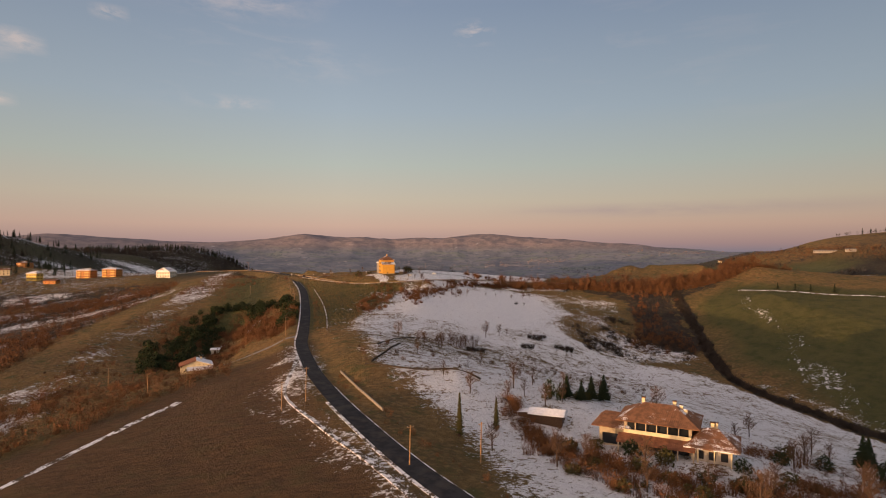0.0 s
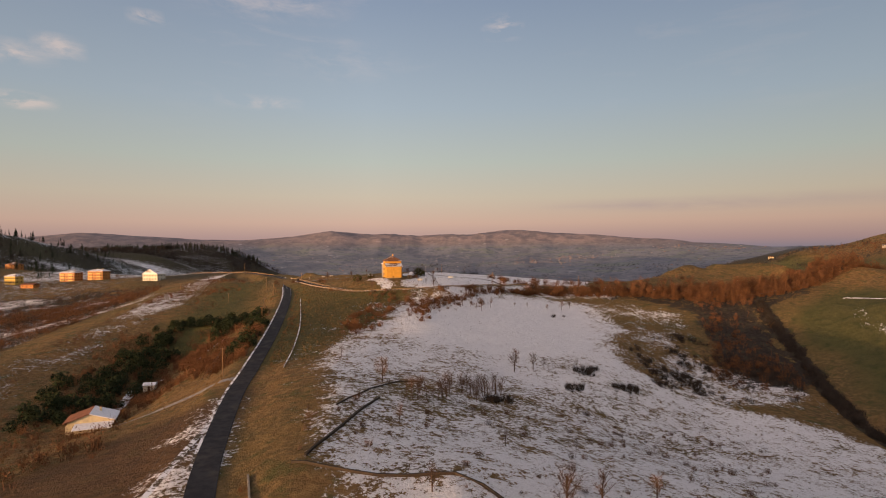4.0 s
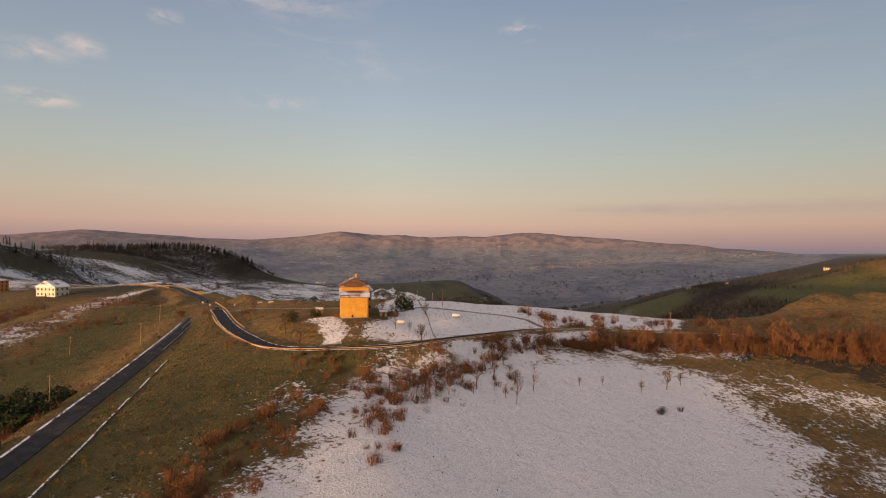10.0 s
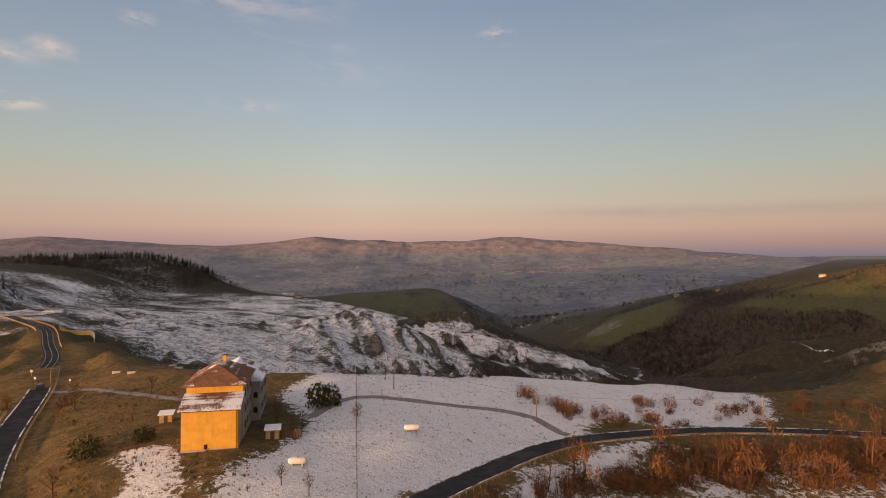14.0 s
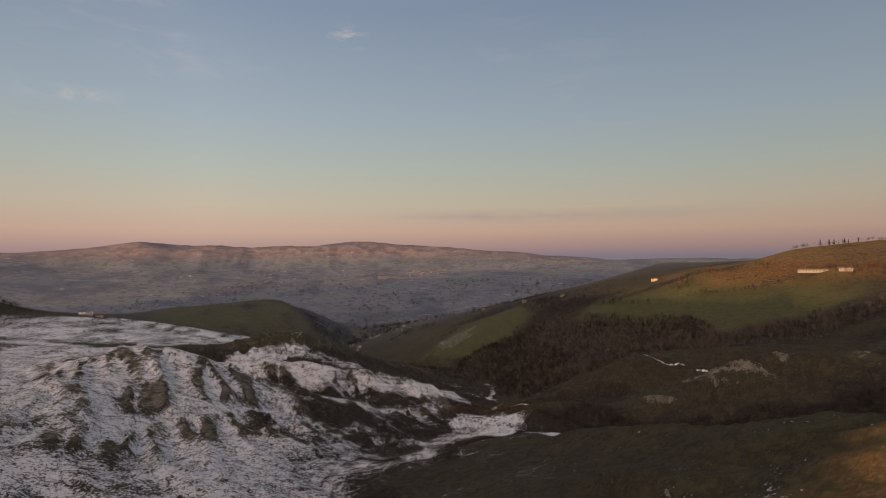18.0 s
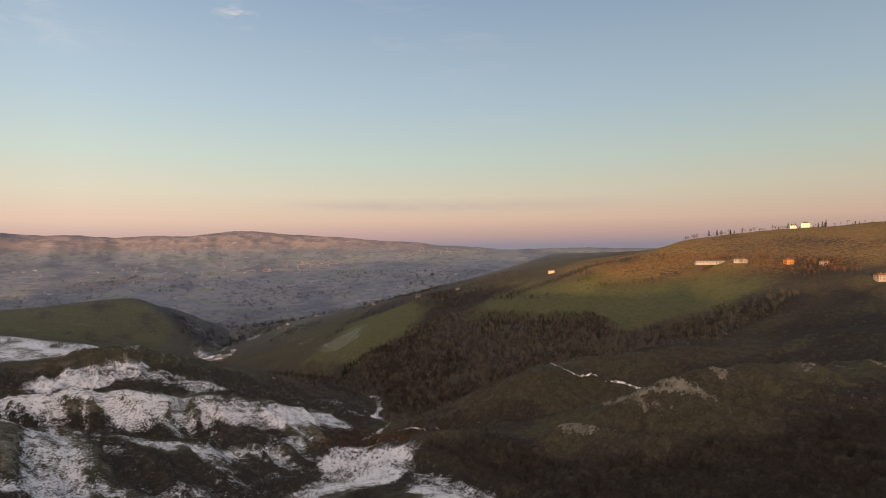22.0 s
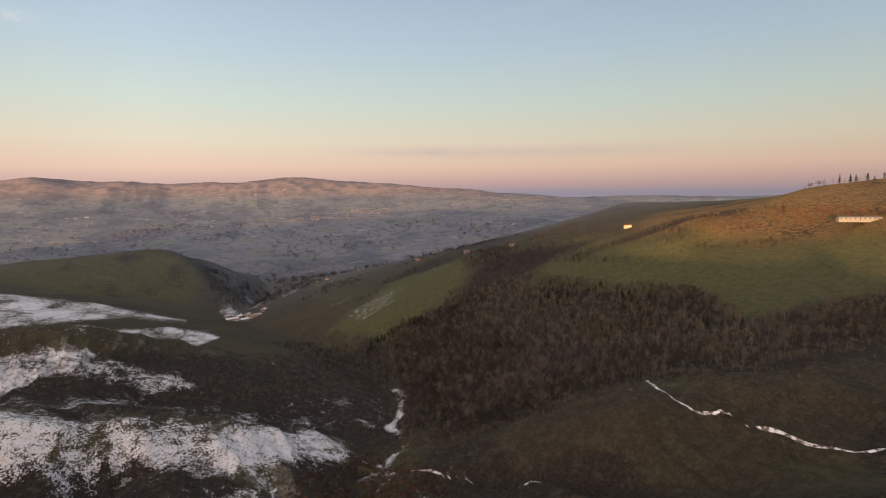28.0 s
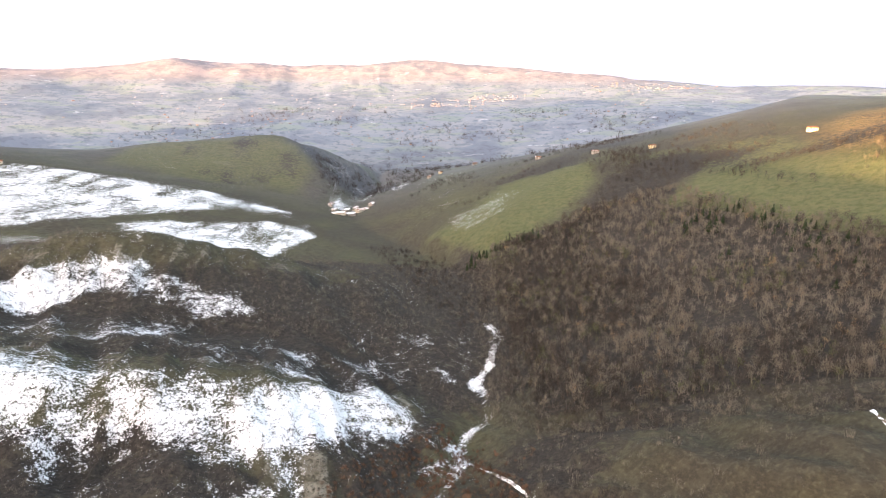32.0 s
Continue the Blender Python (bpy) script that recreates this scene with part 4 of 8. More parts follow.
    green = np.maximum(green, east * np.clip(0.16 + 0.5 * n1, 0, 0.6))
    meadow = ramp01(y, 480, 620) * ramp01(x, 330, 420) * (1 - far)
    green = np.maximum(green, meadow * np.clip(0.10 + 0.9 * n2, 0, 0.7))
    # sunlit hill: sun warmth is kept in the ground colour, green held back
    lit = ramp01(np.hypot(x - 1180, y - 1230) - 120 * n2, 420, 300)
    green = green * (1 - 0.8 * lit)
    soil = inside(x, y, PLOUGH, 6)
    scrub = np.zeros_like(x)
    for poly, amount, soft in ((WOOD, 1.0, 12), (WOOD_VALLEY, 0.85, 25), (HAMLET_SNOW, 0.6, 40), (EAST_WOOD, 1.0, 14), (THICKET_LAND, 0.9, 8), (BANK_SCRUB, 0.75, 8), (HILL_FLANK, 0.85, 25), (RIDGE_WOOD, 0.95, 12)):
        scrub = lay(scrub, poly, amount, soft)
    for poly in SCRUBBY:
        scrub = lay(scrub, poly, 0.95, 10)
    scrub = np.maximum(scrub, bad * np.clip(0.72 - 0.40 * share + 0.35 * n1, 0, 0.95))
    scrub = np.maximum(scrub, east * np.clip(0.70 + 0.5 * n1 + 0.3 * ramp01(gx / 12, 0.0, 0.4), 0.3, 1.0))
    scrub = np.maximum(scrub, meadow * np.clip(0.45 + 0.9 * fractal(x, y, 150, 222, 3), 0, 0.9))
    # gullies grow scrub, crests stay bare
    rise = grid_read(RELIEF, (x - X0) / CELL, (y - Y0) / CELL)
    wild = np.maximum(np.maximum(bad, east), meadow)
    scrub = np.clip(scrub + wild * (0.42 * ramp01(-rise + 1.5 * n1, 0.5, 5.0) - 0.40 * ramp01(rise + 1.5 * n1, 0.5, 5.0)), 0, 1)
    snow = np.clip(snow - bad * 0.08 * ramp01(-rise + 2 * n1, 1.0, 6.0) * (1 - inside(x, y, SNOW_FLOOR, 8)), 0, 1)
    for poly, amount in ((PLATEAU_SNOW, 0.1), (FIELD_ONE, 0.12), (FIELD_BIG, 0.12), (GREEN_HILL, np.clip(0.34 + 0.7 * n1, 0.1, 0.8)), (SPUR_FACE, np.clip(0.40 + 0.45 * n1 + 0.2 * n3, 0.1, 0.8)), (TONGUE_GREEN, 0.25), (NOSE_SCRUB, 0.95), (GREEN_FLANK, np.clip(0.42 + 0.5 * n1, 0.1, 0.9)), (EAST_WOOD, 1.0), (GREEN_SPUR, 0.4)):
        scrub = over(scrub, poly, amount, 10)
    pale = np.zeros_like(x)
    for nm in ("ridge_r2", "ridge_r3", "spur_mid"):
        d, lv = edge_distance(x, y, LINES[nm])
        pale = np.maximum(pale, (1 - ramp01(d, 8, 30)) * ramp01(n1, -0.1, 0.35) * (0.3 if nm == "spur_mid" else 0.75))
    pale = np.maximum(pale, 0.95 * inside(rough_x, rough_y, CLAY_FACE, 8))
    left = inside(x, y, HILLS_LEFT, 60)
    bare = np.maximum(inside(rough_x, rough_y, [(-900, 1330), (-760, 1330), (-640, 1350), (-620, 1410), (-760, 1440), (-900, 1430)], 30), inside(rough_x, rough_y, [(-800, 850), (-700, 880), (-640, 1010), (-600, 960), (-640, 850), (-740, 800)], 30))
    scrub = np.maximum(scrub, left * np.clip(0.6 + 0.6 * n1, 0, 1)) * (1 - 0.85 * bare)
    low_face = inside(rough_x, rough_y, [(-900, 1000), (-560, 800), (-480, 1000), (-480, 1400), (-620, 1420), (-640, 1330), (-900, 1310)], 40)
    snow = np.maximum(snow, left * np.clip(0.26 + 0.4 * n2 + 0.25 * n3 + 0.34 * low_face, 0, 0.74)) * (1 - 0.8 * bare)
    snow = np.maximum(snow, inside(rough_x, rough_y, HILLS_SNOW, 30) * np.clip(0.54 + 0.3 * n3 + 0.3 * n1, 0, 0.72))
    hollow = inside(x, y, HOLLOW_LAND, 25)
    scrub = np.maximum(np.maximum(scrub, trench), hollow * np.clip(0.72 + 0.5 * n1, 0.3, 1))
    snow = np.maximum(snow, hollow * np.clip(0.32 + 0.4 * n1 + 0.35 * n3, 0, 0.62))
    scrub *= 1 - 0.6 * pale
    clay = np.maximum(bad * np.maximum(ramp01(steep, 0.40, 0.8) * 0.5, 0.85 * face * comb), np.maximum(east, inside(x, y, CLAY_FACE, 10)) * pale * (0.15 + 0.85 * comb))
    # where the ground colour carries painted shade, mainly down the valley
    shade_dull = np.maximum(np.maximum(np.maximum(ramp01(y + 20 * n2, 415, 455) * ramp01(x, -110, -50), ramp01(y + 30 * n2, 470, 560) * ramp01(x, -340, -280)), ramp01(y, 900, 1000), ramp01(y + 20 * n2, 405, 440) * ramp01(x, 120, 170)), left)
    return dict(snow=np.clip(snow, 0, 1), green=np.clip(green, 0, 1), soil=soil, scrub=np.clip(scrub, 0, 1), clay=np.clip(clay, 0, 1), far=far, shade_dull=np.clip(shade_dull * (1 - lit), 0, 1))


def land_sheet():
    xs, ys = axis(-240, 460, 3.0, -4850, 4850), axis(-90, 1060, 3.0, -1900, 4850, 1.06, 46.0)
    gx, gy = np.meshgrid(xs, ys)
    z = ground_height(gx.ravel(), gy.ravel())
    nx, ny = len(xs), len(ys)
    me = bpy.data.meshes.new("ground")
    co = np.stack([gx.ravel(), gy.ravel(), z], 1).astype(np.float32)
    i = (np.arange(ny - 1)[:, None] * nx + np.arange(nx - 1)[None, :]).ravel()
    quads = np.stack([i, i + 1, i + nx + 1, i + nx], 1).astype(np.int32)
    me.vertices.add(len(co))
    me.vertices.foreach_set("co", co.ravel())
    me.loops.add(quads.size)
    me.loops.foreach_set("vertex_index", quads.ravel())
    me.polygons.add(len(quads))
    me.polygons.foreach_set("loop_start", np.arange(0, quads.size, 4, dtype=np.int32))
    me.polygons.foreach_set("use_smooth", np.ones(len(quads), bool))
    me.update()
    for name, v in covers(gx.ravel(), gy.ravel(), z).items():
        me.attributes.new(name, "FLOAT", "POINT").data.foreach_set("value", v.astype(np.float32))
    me.materials.append(LAND)
    return tagged(new("ground", me), "rolling winter hills with patchy snow, dry grass and eroded clay gullies", "ground", kind="structure")


ground = land_sheet()


def ribbon(name, line, left, right, lift, mat, step=3.0, thick=0.0):
    """A strip along a line, from left to right of it, lifted over the line's own level."""
    p = dense(line, step)
    d = np.gradient(p[:, :2], axis=0)
    d /= np.linalg.norm(d, axis=1)[:, None]
    side = np.stack([d[:, 1], -d[:, 0]], 1)
    rows = [np.c_[p[:, :2] + side * left, p[:, 2] + lift], np.c_[p[:, :2] + side * right, p[:, 2] + lift]]
    if thick:
        rows = [np.c_[rows[0][:, :2], rows[0][:, 2] - thick]] + rows + [np.c_[rows[1][:, :2], rows[1][:, 2] - thick]]
    n = len(p)
    verts = np.vstack(rows)
    faces = [(k * n + i, k * n + i + 1, (k + 1) * n + i + 1, (k + 1) * n + i)[::-1] for k in range(len(rows) - 1) for i in range(n - 1)]
    me = bpy.data.meshes.new(name)
    me.from_pydata(verts.tolist(), [], faces)
    me.materials.append(mat)
    me.update()
    return new(name, me)


tagged(ribbon("road", ROAD, -2.6, 2.6, 0.02, ASPHALT, thick=0.3), "narrow dark asphalt country road along the ridge", "road", kind="structure")
tagged(ribbon("road_bend", BEND[1:], -2.6, 2.6, 0.03, ASPHALT, thick=0.3), "dark wet asphalt road bending round the farmhouse", "road", kind="structure")

# ---- building helpers ----


def part(name, bm, mat, parent=None, label="", smooth=False):
    """One mesh object from a bmesh, under a thing or a part."""
    me = bpy.data.meshes.new(name)
    bm.to_mesh(me)
    bm.free()
    me.materials.append(mat)
    if smooth:
        me.polygons.foreach_set("use_smooth", np.ones(len(me.polygons), bool))
    ob = new(name, me)
    if parent is not None:
        ob.parent = parent
    if label:
        ob["label"] = label
    return ob


def thing(name, x, y, z, rz, label, category, group="", kind=""):
    e = new(name)
    e.matrix_world = pose(x, y, z, 0, 0, rz)
    return tagged(e, label, category, group, kind)


def box(bm, x0, x1, y0, y1, z0, z1, bevel=0.0):
    r = bmesh.ops.create_cube(bm, size=1.0)
    bmesh.ops.scale(bm, vec=(x1 - x0, y1 - y0, z1 - z0), verts=r["verts"])
    bmesh.ops.translate(bm, vec=((x0 + x1) / 2, (y0 + y1) / 2, (z0 + z1) / 2), verts=r["verts"])
    if bevel:
        edges = list({e for v in r["verts"] for e in v.link_edges})
        bmesh.ops.bevel(bm, geom=edges, offset=bevel, segments=1, affect="EDGES")
    return bm


def boxes(*dims, bevel=0.0):
    bm = bmesh.new()
    for d in dims:
        box(bm, *d, bevel=bevel)
    return bm


def rod(bm, a, b, r0, r1, sides=6):
    a, b = Vector(a), Vector(b)
    q = (b - a).to_track_quat("Z", "Y")
    rings = []
    for p, r in ((a, r0), (b, r1)):
        rings.append([bm.verts.new(p + q @ Vector((r * math.cos(2 * math.pi * k / sides), r * math.sin(2 * math.pi * k / sides), 0))) for k in range(sides)])
    for k in range(sides):
        bm.faces.new((rings[0][k], rings[0][(k + 1) % sides], rings[1][(k + 1) % sides], rings[1][k]))
    bm.faces.new(rings[0][::-1])
    bm.faces.new(rings[1])
    return bm


def slab(bm, pts, thick):
    """A plate with an upward face through pts, thick downwards."""
    top = [bm.verts.new(p) for p in pts]
    low = [bm.verts.new(Vector(p) - Vector((0, 0, thick))) for p in pts]
    bm.faces.new(top)
    bm.faces.new(low[::-1])
    for i in range(len(pts)):
        j = (i + 1) % len(pts)
        bm.faces.new((top[j], top[i], low[i], low[j]))
    return bm


def wall_material(name, colour, dirt=0.35):
    m, n = material(name)
    a, b = n.noise(0.6, 5.0, 0.6), n.noise(3.5, 4.0, 0.65)
    streak = n.noise(2.0, 4.0, 0.6, n.stretch(1.0, 1.0, 0.12))
    c = n.mix(n.span(a, 0.35, 0.7), colour, tuple(v * 0.82 for v in colour))
    c = n.mix(n.math("MULTIPLY", n.span(streak, 0.5, 0.75), dirt), c, tuple(v * 0.45 for v in colour))
    n.finish(c, 0.9, b, 0.35, 0.03, 0.0, 0.15)
    return m


def roof_material(name, colour, snow):
    """Clay tiles in rows, with thin snow left in patches."""
    m, n = material(name)
    a, b = n.noise(0.9, 4.0, 0.6), n.noise(5.0, 3.0, 0.6)
    c = n.mix(n.span(a, 0.3, 0.7), colour, tuple(v * 0.55 for v in colour))
    c = n.mix(n.math("MULTIPLY", n.island(), 0.5), c, tuple(v * 0.4 for v in colour))
    lie = n.math("ADD", n.math("MULTIPLY", n.noise(0.22, 3.0), 0.6), n.math("MULTIPLY", b, 0.4))
    lie = n.math("ADD", lie, n.math("MULTIPLY", n.math("SUBTRACT", n.rand(), 0.5), 0.10))
    c = n.mix(n.span(lie, 0.75 - snow * 0.5, 0.80 - snow * 0.5), c, (0.78, 0.78, 0.81))
    n.finish(c, 0.85, n.math("ADD", a, b), 0.4, 0.05, 0.0, 0.2)
    return m


OCHRE = wall_material("ochre_plaster", (0.62, 0.33, 0.055))
GREYWALL = wall_material("grey_stone_plaster", (0.34, 0.30, 0.25), 0.6)
CREAM = wall_material("cream_plaster", (0.66, 0.56, 0.36))
WHITEWALL = wall_material("white_plaster", (0.76, 0.70, 0.56))
YELLOW = wall_material("yellow_plaster", (0.68, 0.48, 0.12))
ORANGE = wall_material("orange_brick", (0.55, 0.24, 0.075))
STONE = wall_material("pale_stone", (0.46, 0.41, 0.34), 0.5)
TILE = roof_material("terracotta_tiles_snowy", (0.235, 0.118, 0.066), 0.34)
TILE_WHITE = roof_material("terracotta_tiles_under_snow", (0.26, 0.125, 0.07), 0.62)
TILE_BARE = roof_material("terracotta_tiles", (0.27, 0.115, 0.062), 0.14)
GLASS, _g = material("dark_window_glass")
_g.finish((0.02, 0.022, 0.026), 0.12, None, spec=0.6)
SHUTTER = plain("green_shutter_paint", (0.05, 0.075, 0.05), rough=0.6)
BROWNWOOD = plain("dark_brown_wood", (0.09, 0.05, 0.028), rough=0.75, scale=3.0)
POLEWOOD = plain("weathered_pole_wood", (0.36, 0.22, 0.10), (0.20, 0.12, 0.06), scale=2.0)
METAL = plain("galvanised_metal", (0.42, 0.42, 0.43), rough=0.45, metal=0.8)
CONCRETE = plain("concrete", (0.42, 0.40, 0.37), (0.30, 0.28, 0.26), scale=1.2)
SNOWCAP, _s = material("lying_snow")
_s.finish(_s.mix(_s.span(_s.noise(1.5, 4.0), 0.3, 0.7), (0.82, 0.82, 0.85), (0.70, 0.70, 0.73)), 0.85, _s.noise(4.0, 4.0), 0.4, 0.05)


def window(parent, x, y, z, w, h, axis_x=True, out=-1, shutters=True):
    """A window on a wall: frame, pane and shutters, out of the wall by a hand's width. axis_x: the wall runs along x; out: the way it looks."""
    f = bmesh.new()
    t, e = 0.09, 0.07 * out

    def put(bm, a, b, c, d, k0, k1):
        if axis_x:
            box(bm, x + a, x + b, min(y + k0, y + k1), max(y + k0, y + k1), z + c, z + d)
        else:
            box(bm, min(x + k0, x + k1), max(x + k0, x + k1), y + a, y + b, z + c, z + d)
    put(f, -w / 2 - t, w / 2 + t, -t, 0, -0.02 * out, e)
    put(f, -w / 2 - t, w / 2 + t, h, h + t, -0.02 * out, e)
    put(f, -w / 2 - t, -w / 2, 0, h, -0.02 * out, e)
    put(f, w / 2, w / 2 + t, 0, h, -0.02 * out, e)
    fr = part("window", f, BROWNWOOD, parent)
    p = bmesh.new()
    put(p, -w / 2, w / 2, 0, h, -0.02 * out, 0.02 * out)
    part("pane", p, GLASS, fr)
    if shutters:
        for s in (-1, 1):
            b = bmesh.new()
            a = s * (w / 2 + t + 0.02)
            put(b, min(a, a + s * w * 0.45), max(a, a + s * w * 0.45), 0, h, 0.005 * out, 0.06 * out)
            part("shutter", b, SHUTTER, fr)
    return fr


def course_rows(parent, a, b, c, d, mat, rows):
    """Raised tile rows on a roof face with eave a-b and top c-d (c over a, d over b)."""
    a, b, c, d = map(Vector, (a, b, c, d))
    up = (b - a).cross(c - a).normalized()
    if up.z < 0:
        up = -up
    for k in range(rows):
        t0, t1 = k / rows, min((k + 1.12) / rows, 1.0)
        p = [a.lerp(c, t0), b.lerp(d, t0), b.lerp(d, t1), a.lerp(c, t1)]
        bm = bmesh.new()
        n = max(2, int((p[1] - p[0]).length / 0.5))
        lo, hi = [], []
        for i in range(2 * n + 1):
            f = i / (2 * n)
            lift = 0.085 if i % 2 else 0.045
            lo.append(bm.verts.new(p[0].lerp(p[1], f) + up * lift))
            hi.append(bm.verts.new(p[3].lerp(p[2], f) + up * lift * 0.35))
        for i in range(2 * n):
            bm.faces.new((lo[i], lo[i + 1], hi[i + 1], hi[i]))
        part("tile_course", bm, mat, parent)


def hip_roof(parent, x0, x1, y0, y1, z, rise, over, mat, ridge=0.45, along="y", rows=0, name="roof"):
    """A hipped roof; ridge: its ridge's share of the length (1: gables)."""
    x0, x1, y0, y1 = x0 - over, x1 + over, y0 - over, y1 + over
    cx, cy = (x0 + x1) / 2, (y0 + y1) / 2
    if along == "y":
        h = (y1 - y0) / 2 * ridge
        ra, rb = (cx, cy - h, z + rise), (cx, cy + h, z + rise)
        faces = [((x0, y0, z), (x1, y0, z), ra, ra), ((x1, y1, z), (x0, y1, z), rb, rb), ((x1, y0, z), (x1, y1, z), ra, rb), ((x0, y1, z), (x0, y0, z), rb, ra)]
    else:
        h = (x1 - x0) / 2 * ridge
        ra, rb = (cx - h, cy, z + rise), (cx + h, cy, z + rise)
        faces = [((x0, y0, z), (x1, y0, z), ra, rb), ((x1, y1, z), (x0, y1, z), rb, ra), ((x1, y0, z), (x1, y1, z), rb, rb), ((x0, y1, z), (x0, y0, z), ra, ra)]
    bm = bmesh.new()
    for f in faces:
        pts = list(f[:2]) + ([f[3], f[2]] if f[2] != f[3] else [f[2]])
        slab(bm, pts, 0.22)
    roof = part(name, bm, mat, parent)
    if rows:
        for a, b, c, d in faces:
            course_rows(roof, a, b, c, d, mat, rows)
    return roof


def gable_fill(bm, x0, x1, y0, y1, z, rise, along):
    """Walls up into the gables under a ridge."""
    cx, cy = (x0 + x1) / 2, (y0 + y1) / 2
    if along == "y":
        ends = [[(x0, y, z), (x1, y, z), (cx, y, z + rise)] for y in (y0, y1)]
        shift = Vector((0, 0.3, 0))
    else:
        ends = [[(x, y0, z), (x, y1, z), (x, cy, z + rise)] for x in (x0, x1)]
        shift = Vector((0.3, 0, 0))
    for k, tri in enumerate(ends):
        s = shift if k == 0 else -shift
        a = [bm.verts.new(p) for p in tri]
        b = [bm.verts.new(Vector(p) + s) for p in tri]
        bm.faces.new(a)
        bm.faces.new(b[::-1])
        for i in range(3):
            bm.faces.new((a[i], a[(i + 1) % 3], b[(i + 1) % 3], b[i]))


def chimney(parent, x, y, z, h=1.3, w=0.7, mat=None):
    c = part("chimney", boxes((x - w / 2, x + w / 2, y - w / 2, y + w / 2, z - 0.6, z + h), bevel=0.03), mat or CREAM, parent)
    part("chimney_cap", boxes((x - w * 0.65, x + w * 0.65, y - w * 0.65, y + w * 0.65, z + h, z + h + 0.14)), TILE, c)
    return c


def house(name, x, y, rz, w, d, h, rise, wall, roof, label, ridge=1.0, along="x", floors=2, cols=3, sides=2, z=None, shutters=False, over=0.6, chim=1, group="", rows=0, base=2.5):
    """A plain house, its base sunk into the slope, with windows on all four walls."""
    z = ground_at(x, y) if z is None else z
    e = thing(name, x, y, z, rz, label, "house", group)
    bm = boxes((-w / 2, w / 2, -d / 2, d / 2, -base, h), bevel=0.03)
    if ridge >= 0.99:
        gable_fill(bm, -w / 2, w / 2, -d / 2, d / 2, h - 0.05, rise * 0.96, along)
    body = part("wall", bm, wall, e)
    hip_roof(e, -w / 2, w / 2, -d / 2, d / 2, h + 0.12, rise, over, roof, ridge, along, rows)
    fh = h / floors
    for f in range(floors):
        for k in range(cols):
            u = (k + 0.5) / cols * w - w / 2
            for s in (-1, 1):
                window(body, u, s * d / 2, f * fh + fh * 0.32, 1.0, min(1.4, fh * 0.5), True, s, shutters)
        for k in range(sides):
            v = (k + 0.5) / sides * d - d / 2
            for s in (-1, 1):
                window(body, s * w / 2, v, f * fh + fh * 0.32, 1.0, min(1.4, fh * 0.5), False, s, shutters)
    part("door", boxes((-0.55, 0.55, -d / 2 - 0.06, -d / 2 + 0.02, 0.02, 2.1)), BROWNWOOD, body)
    for k in range(chim):
        chimney(e, (k - 0.5) * w * 0.4 + 0.2 * w, 0.12 * d, h + rise * 0.75)
    return e


# ---- the yellow farmhouse on the bend ----
farm = thing("farmhouse", -34, 328.2, -20.9, 11, "tall ochre-plastered farmhouse with snowy terracotta roofs inside the road bend", "farmhouse")
lean = part("lean_to_wall", boxes((-5, 5, 0, 5.2, -2.5, 7.6), bevel=0.03), OCHRE, farm)
lr = part("lean_to_roof", slab(bmesh.new(), [(-5.5, -0.6, 7.6), (5.5, -0.6, 7.6), (5.5, 5.3, 9.5), (-5.5, 5.3, 9.5)], 0.2), TILE_WHITE, farm)
course_rows(lr, (-5.5, -0.6, 7.62), (5.5, -0.6, 7.62), (-5.5, 5.3, 9.52), (5.5, 5.3, 9.52), TILE_WHITE, 12)
part("downpipe", rod(rod(bmesh.new(), (4.7, -0.12, 7.3), (4.7, -0.12, -0.5), 0.06, 0.06), (-5.3, -0.7, 7.45), (5.3, -0.7, 7.45), 0.08, 0.08), BROWNWOOD, farm, "dark gutter and downpipe")
part("plinth", boxes((-5.06, 5.06, -0.06, 0.4, -2.5, 0.25)), GREYWALL, lean)
part("doorway", boxes((-1.0, -0.4, -0.05, 0.1, 0.25, 1.15)), GLASS, lean, "small dark opening near the ground")
main_wall = part("main_wall", boxes((-5.2, 5.2, 5.2, 19, -2.5, 10.9), bevel=0.03), OCHRE, farm)
# thin grey sheets on the east side carry its shade as colour
part("side_wall", boxes((5.2, 5.26, 5.3, 18.9, -2.4, 10.85)), GREYWALL, main_wall, "grey side wall with its shade painted into the colour")
part("lean_to_side", boxes((5.0, 5.06, 0.1, 5.2, -2.4, 7.5)), GREYWALL, lean, "grey side wall with its shade painted into the colour")
hip_roof(farm, -5.2, 5.2, 5.2, 19, 11.0, 3.3, 0.75, TILE, 0.42, "y", 13, "main_roof")
for k, yy in enumerate((8.2, 12.0, 15.8)):
    for zz in (1.6, 4.9, 8.0):
        window(main_wall, 5.26, yy, zz, 0.9, 1.3, False, 1, False)
        window(main_wall, -5.2, yy, zz, 0.9, 1.3, False, -1)
rear = part("rear_wall", boxes((-5.0, 7.0, 19, 33, -2.5, 8.6), bevel=0.03), GREYWALL, farm, "pale grey stone rear block")
bm = bmesh.new()
gable_fill(bm, -5.0, 7.0, 19, 33, 8.55, 2.5, "y")
part("rear_gables", bm, GREYWALL, rear)["kind"] = "stuff"
hip_roof(farm, -5.0, 7.0, 19, 33, 8.7, 2.7, 0.6, TILE_WHITE, 0.98, "y", 12, "rear_roof")
for yy in (21.5, 25, 28.5, 31.5):
    for zz in (1.5, 5.2):
        window(rear, 7.0, yy, zz, 0.9, 1.2, False, 1, False)
for zz in (1.5, 4.8):
    window(rear, 6.1, 19, zz, 0.7, 1.1, True, -1, False)
chimney(farm, 0.6, 13.0, 13.9, 1.5, 0.7, OCHRE)
chimney(farm, 3.2, 23.0, 10.2, 1.2, 0.8, GREYWALL)
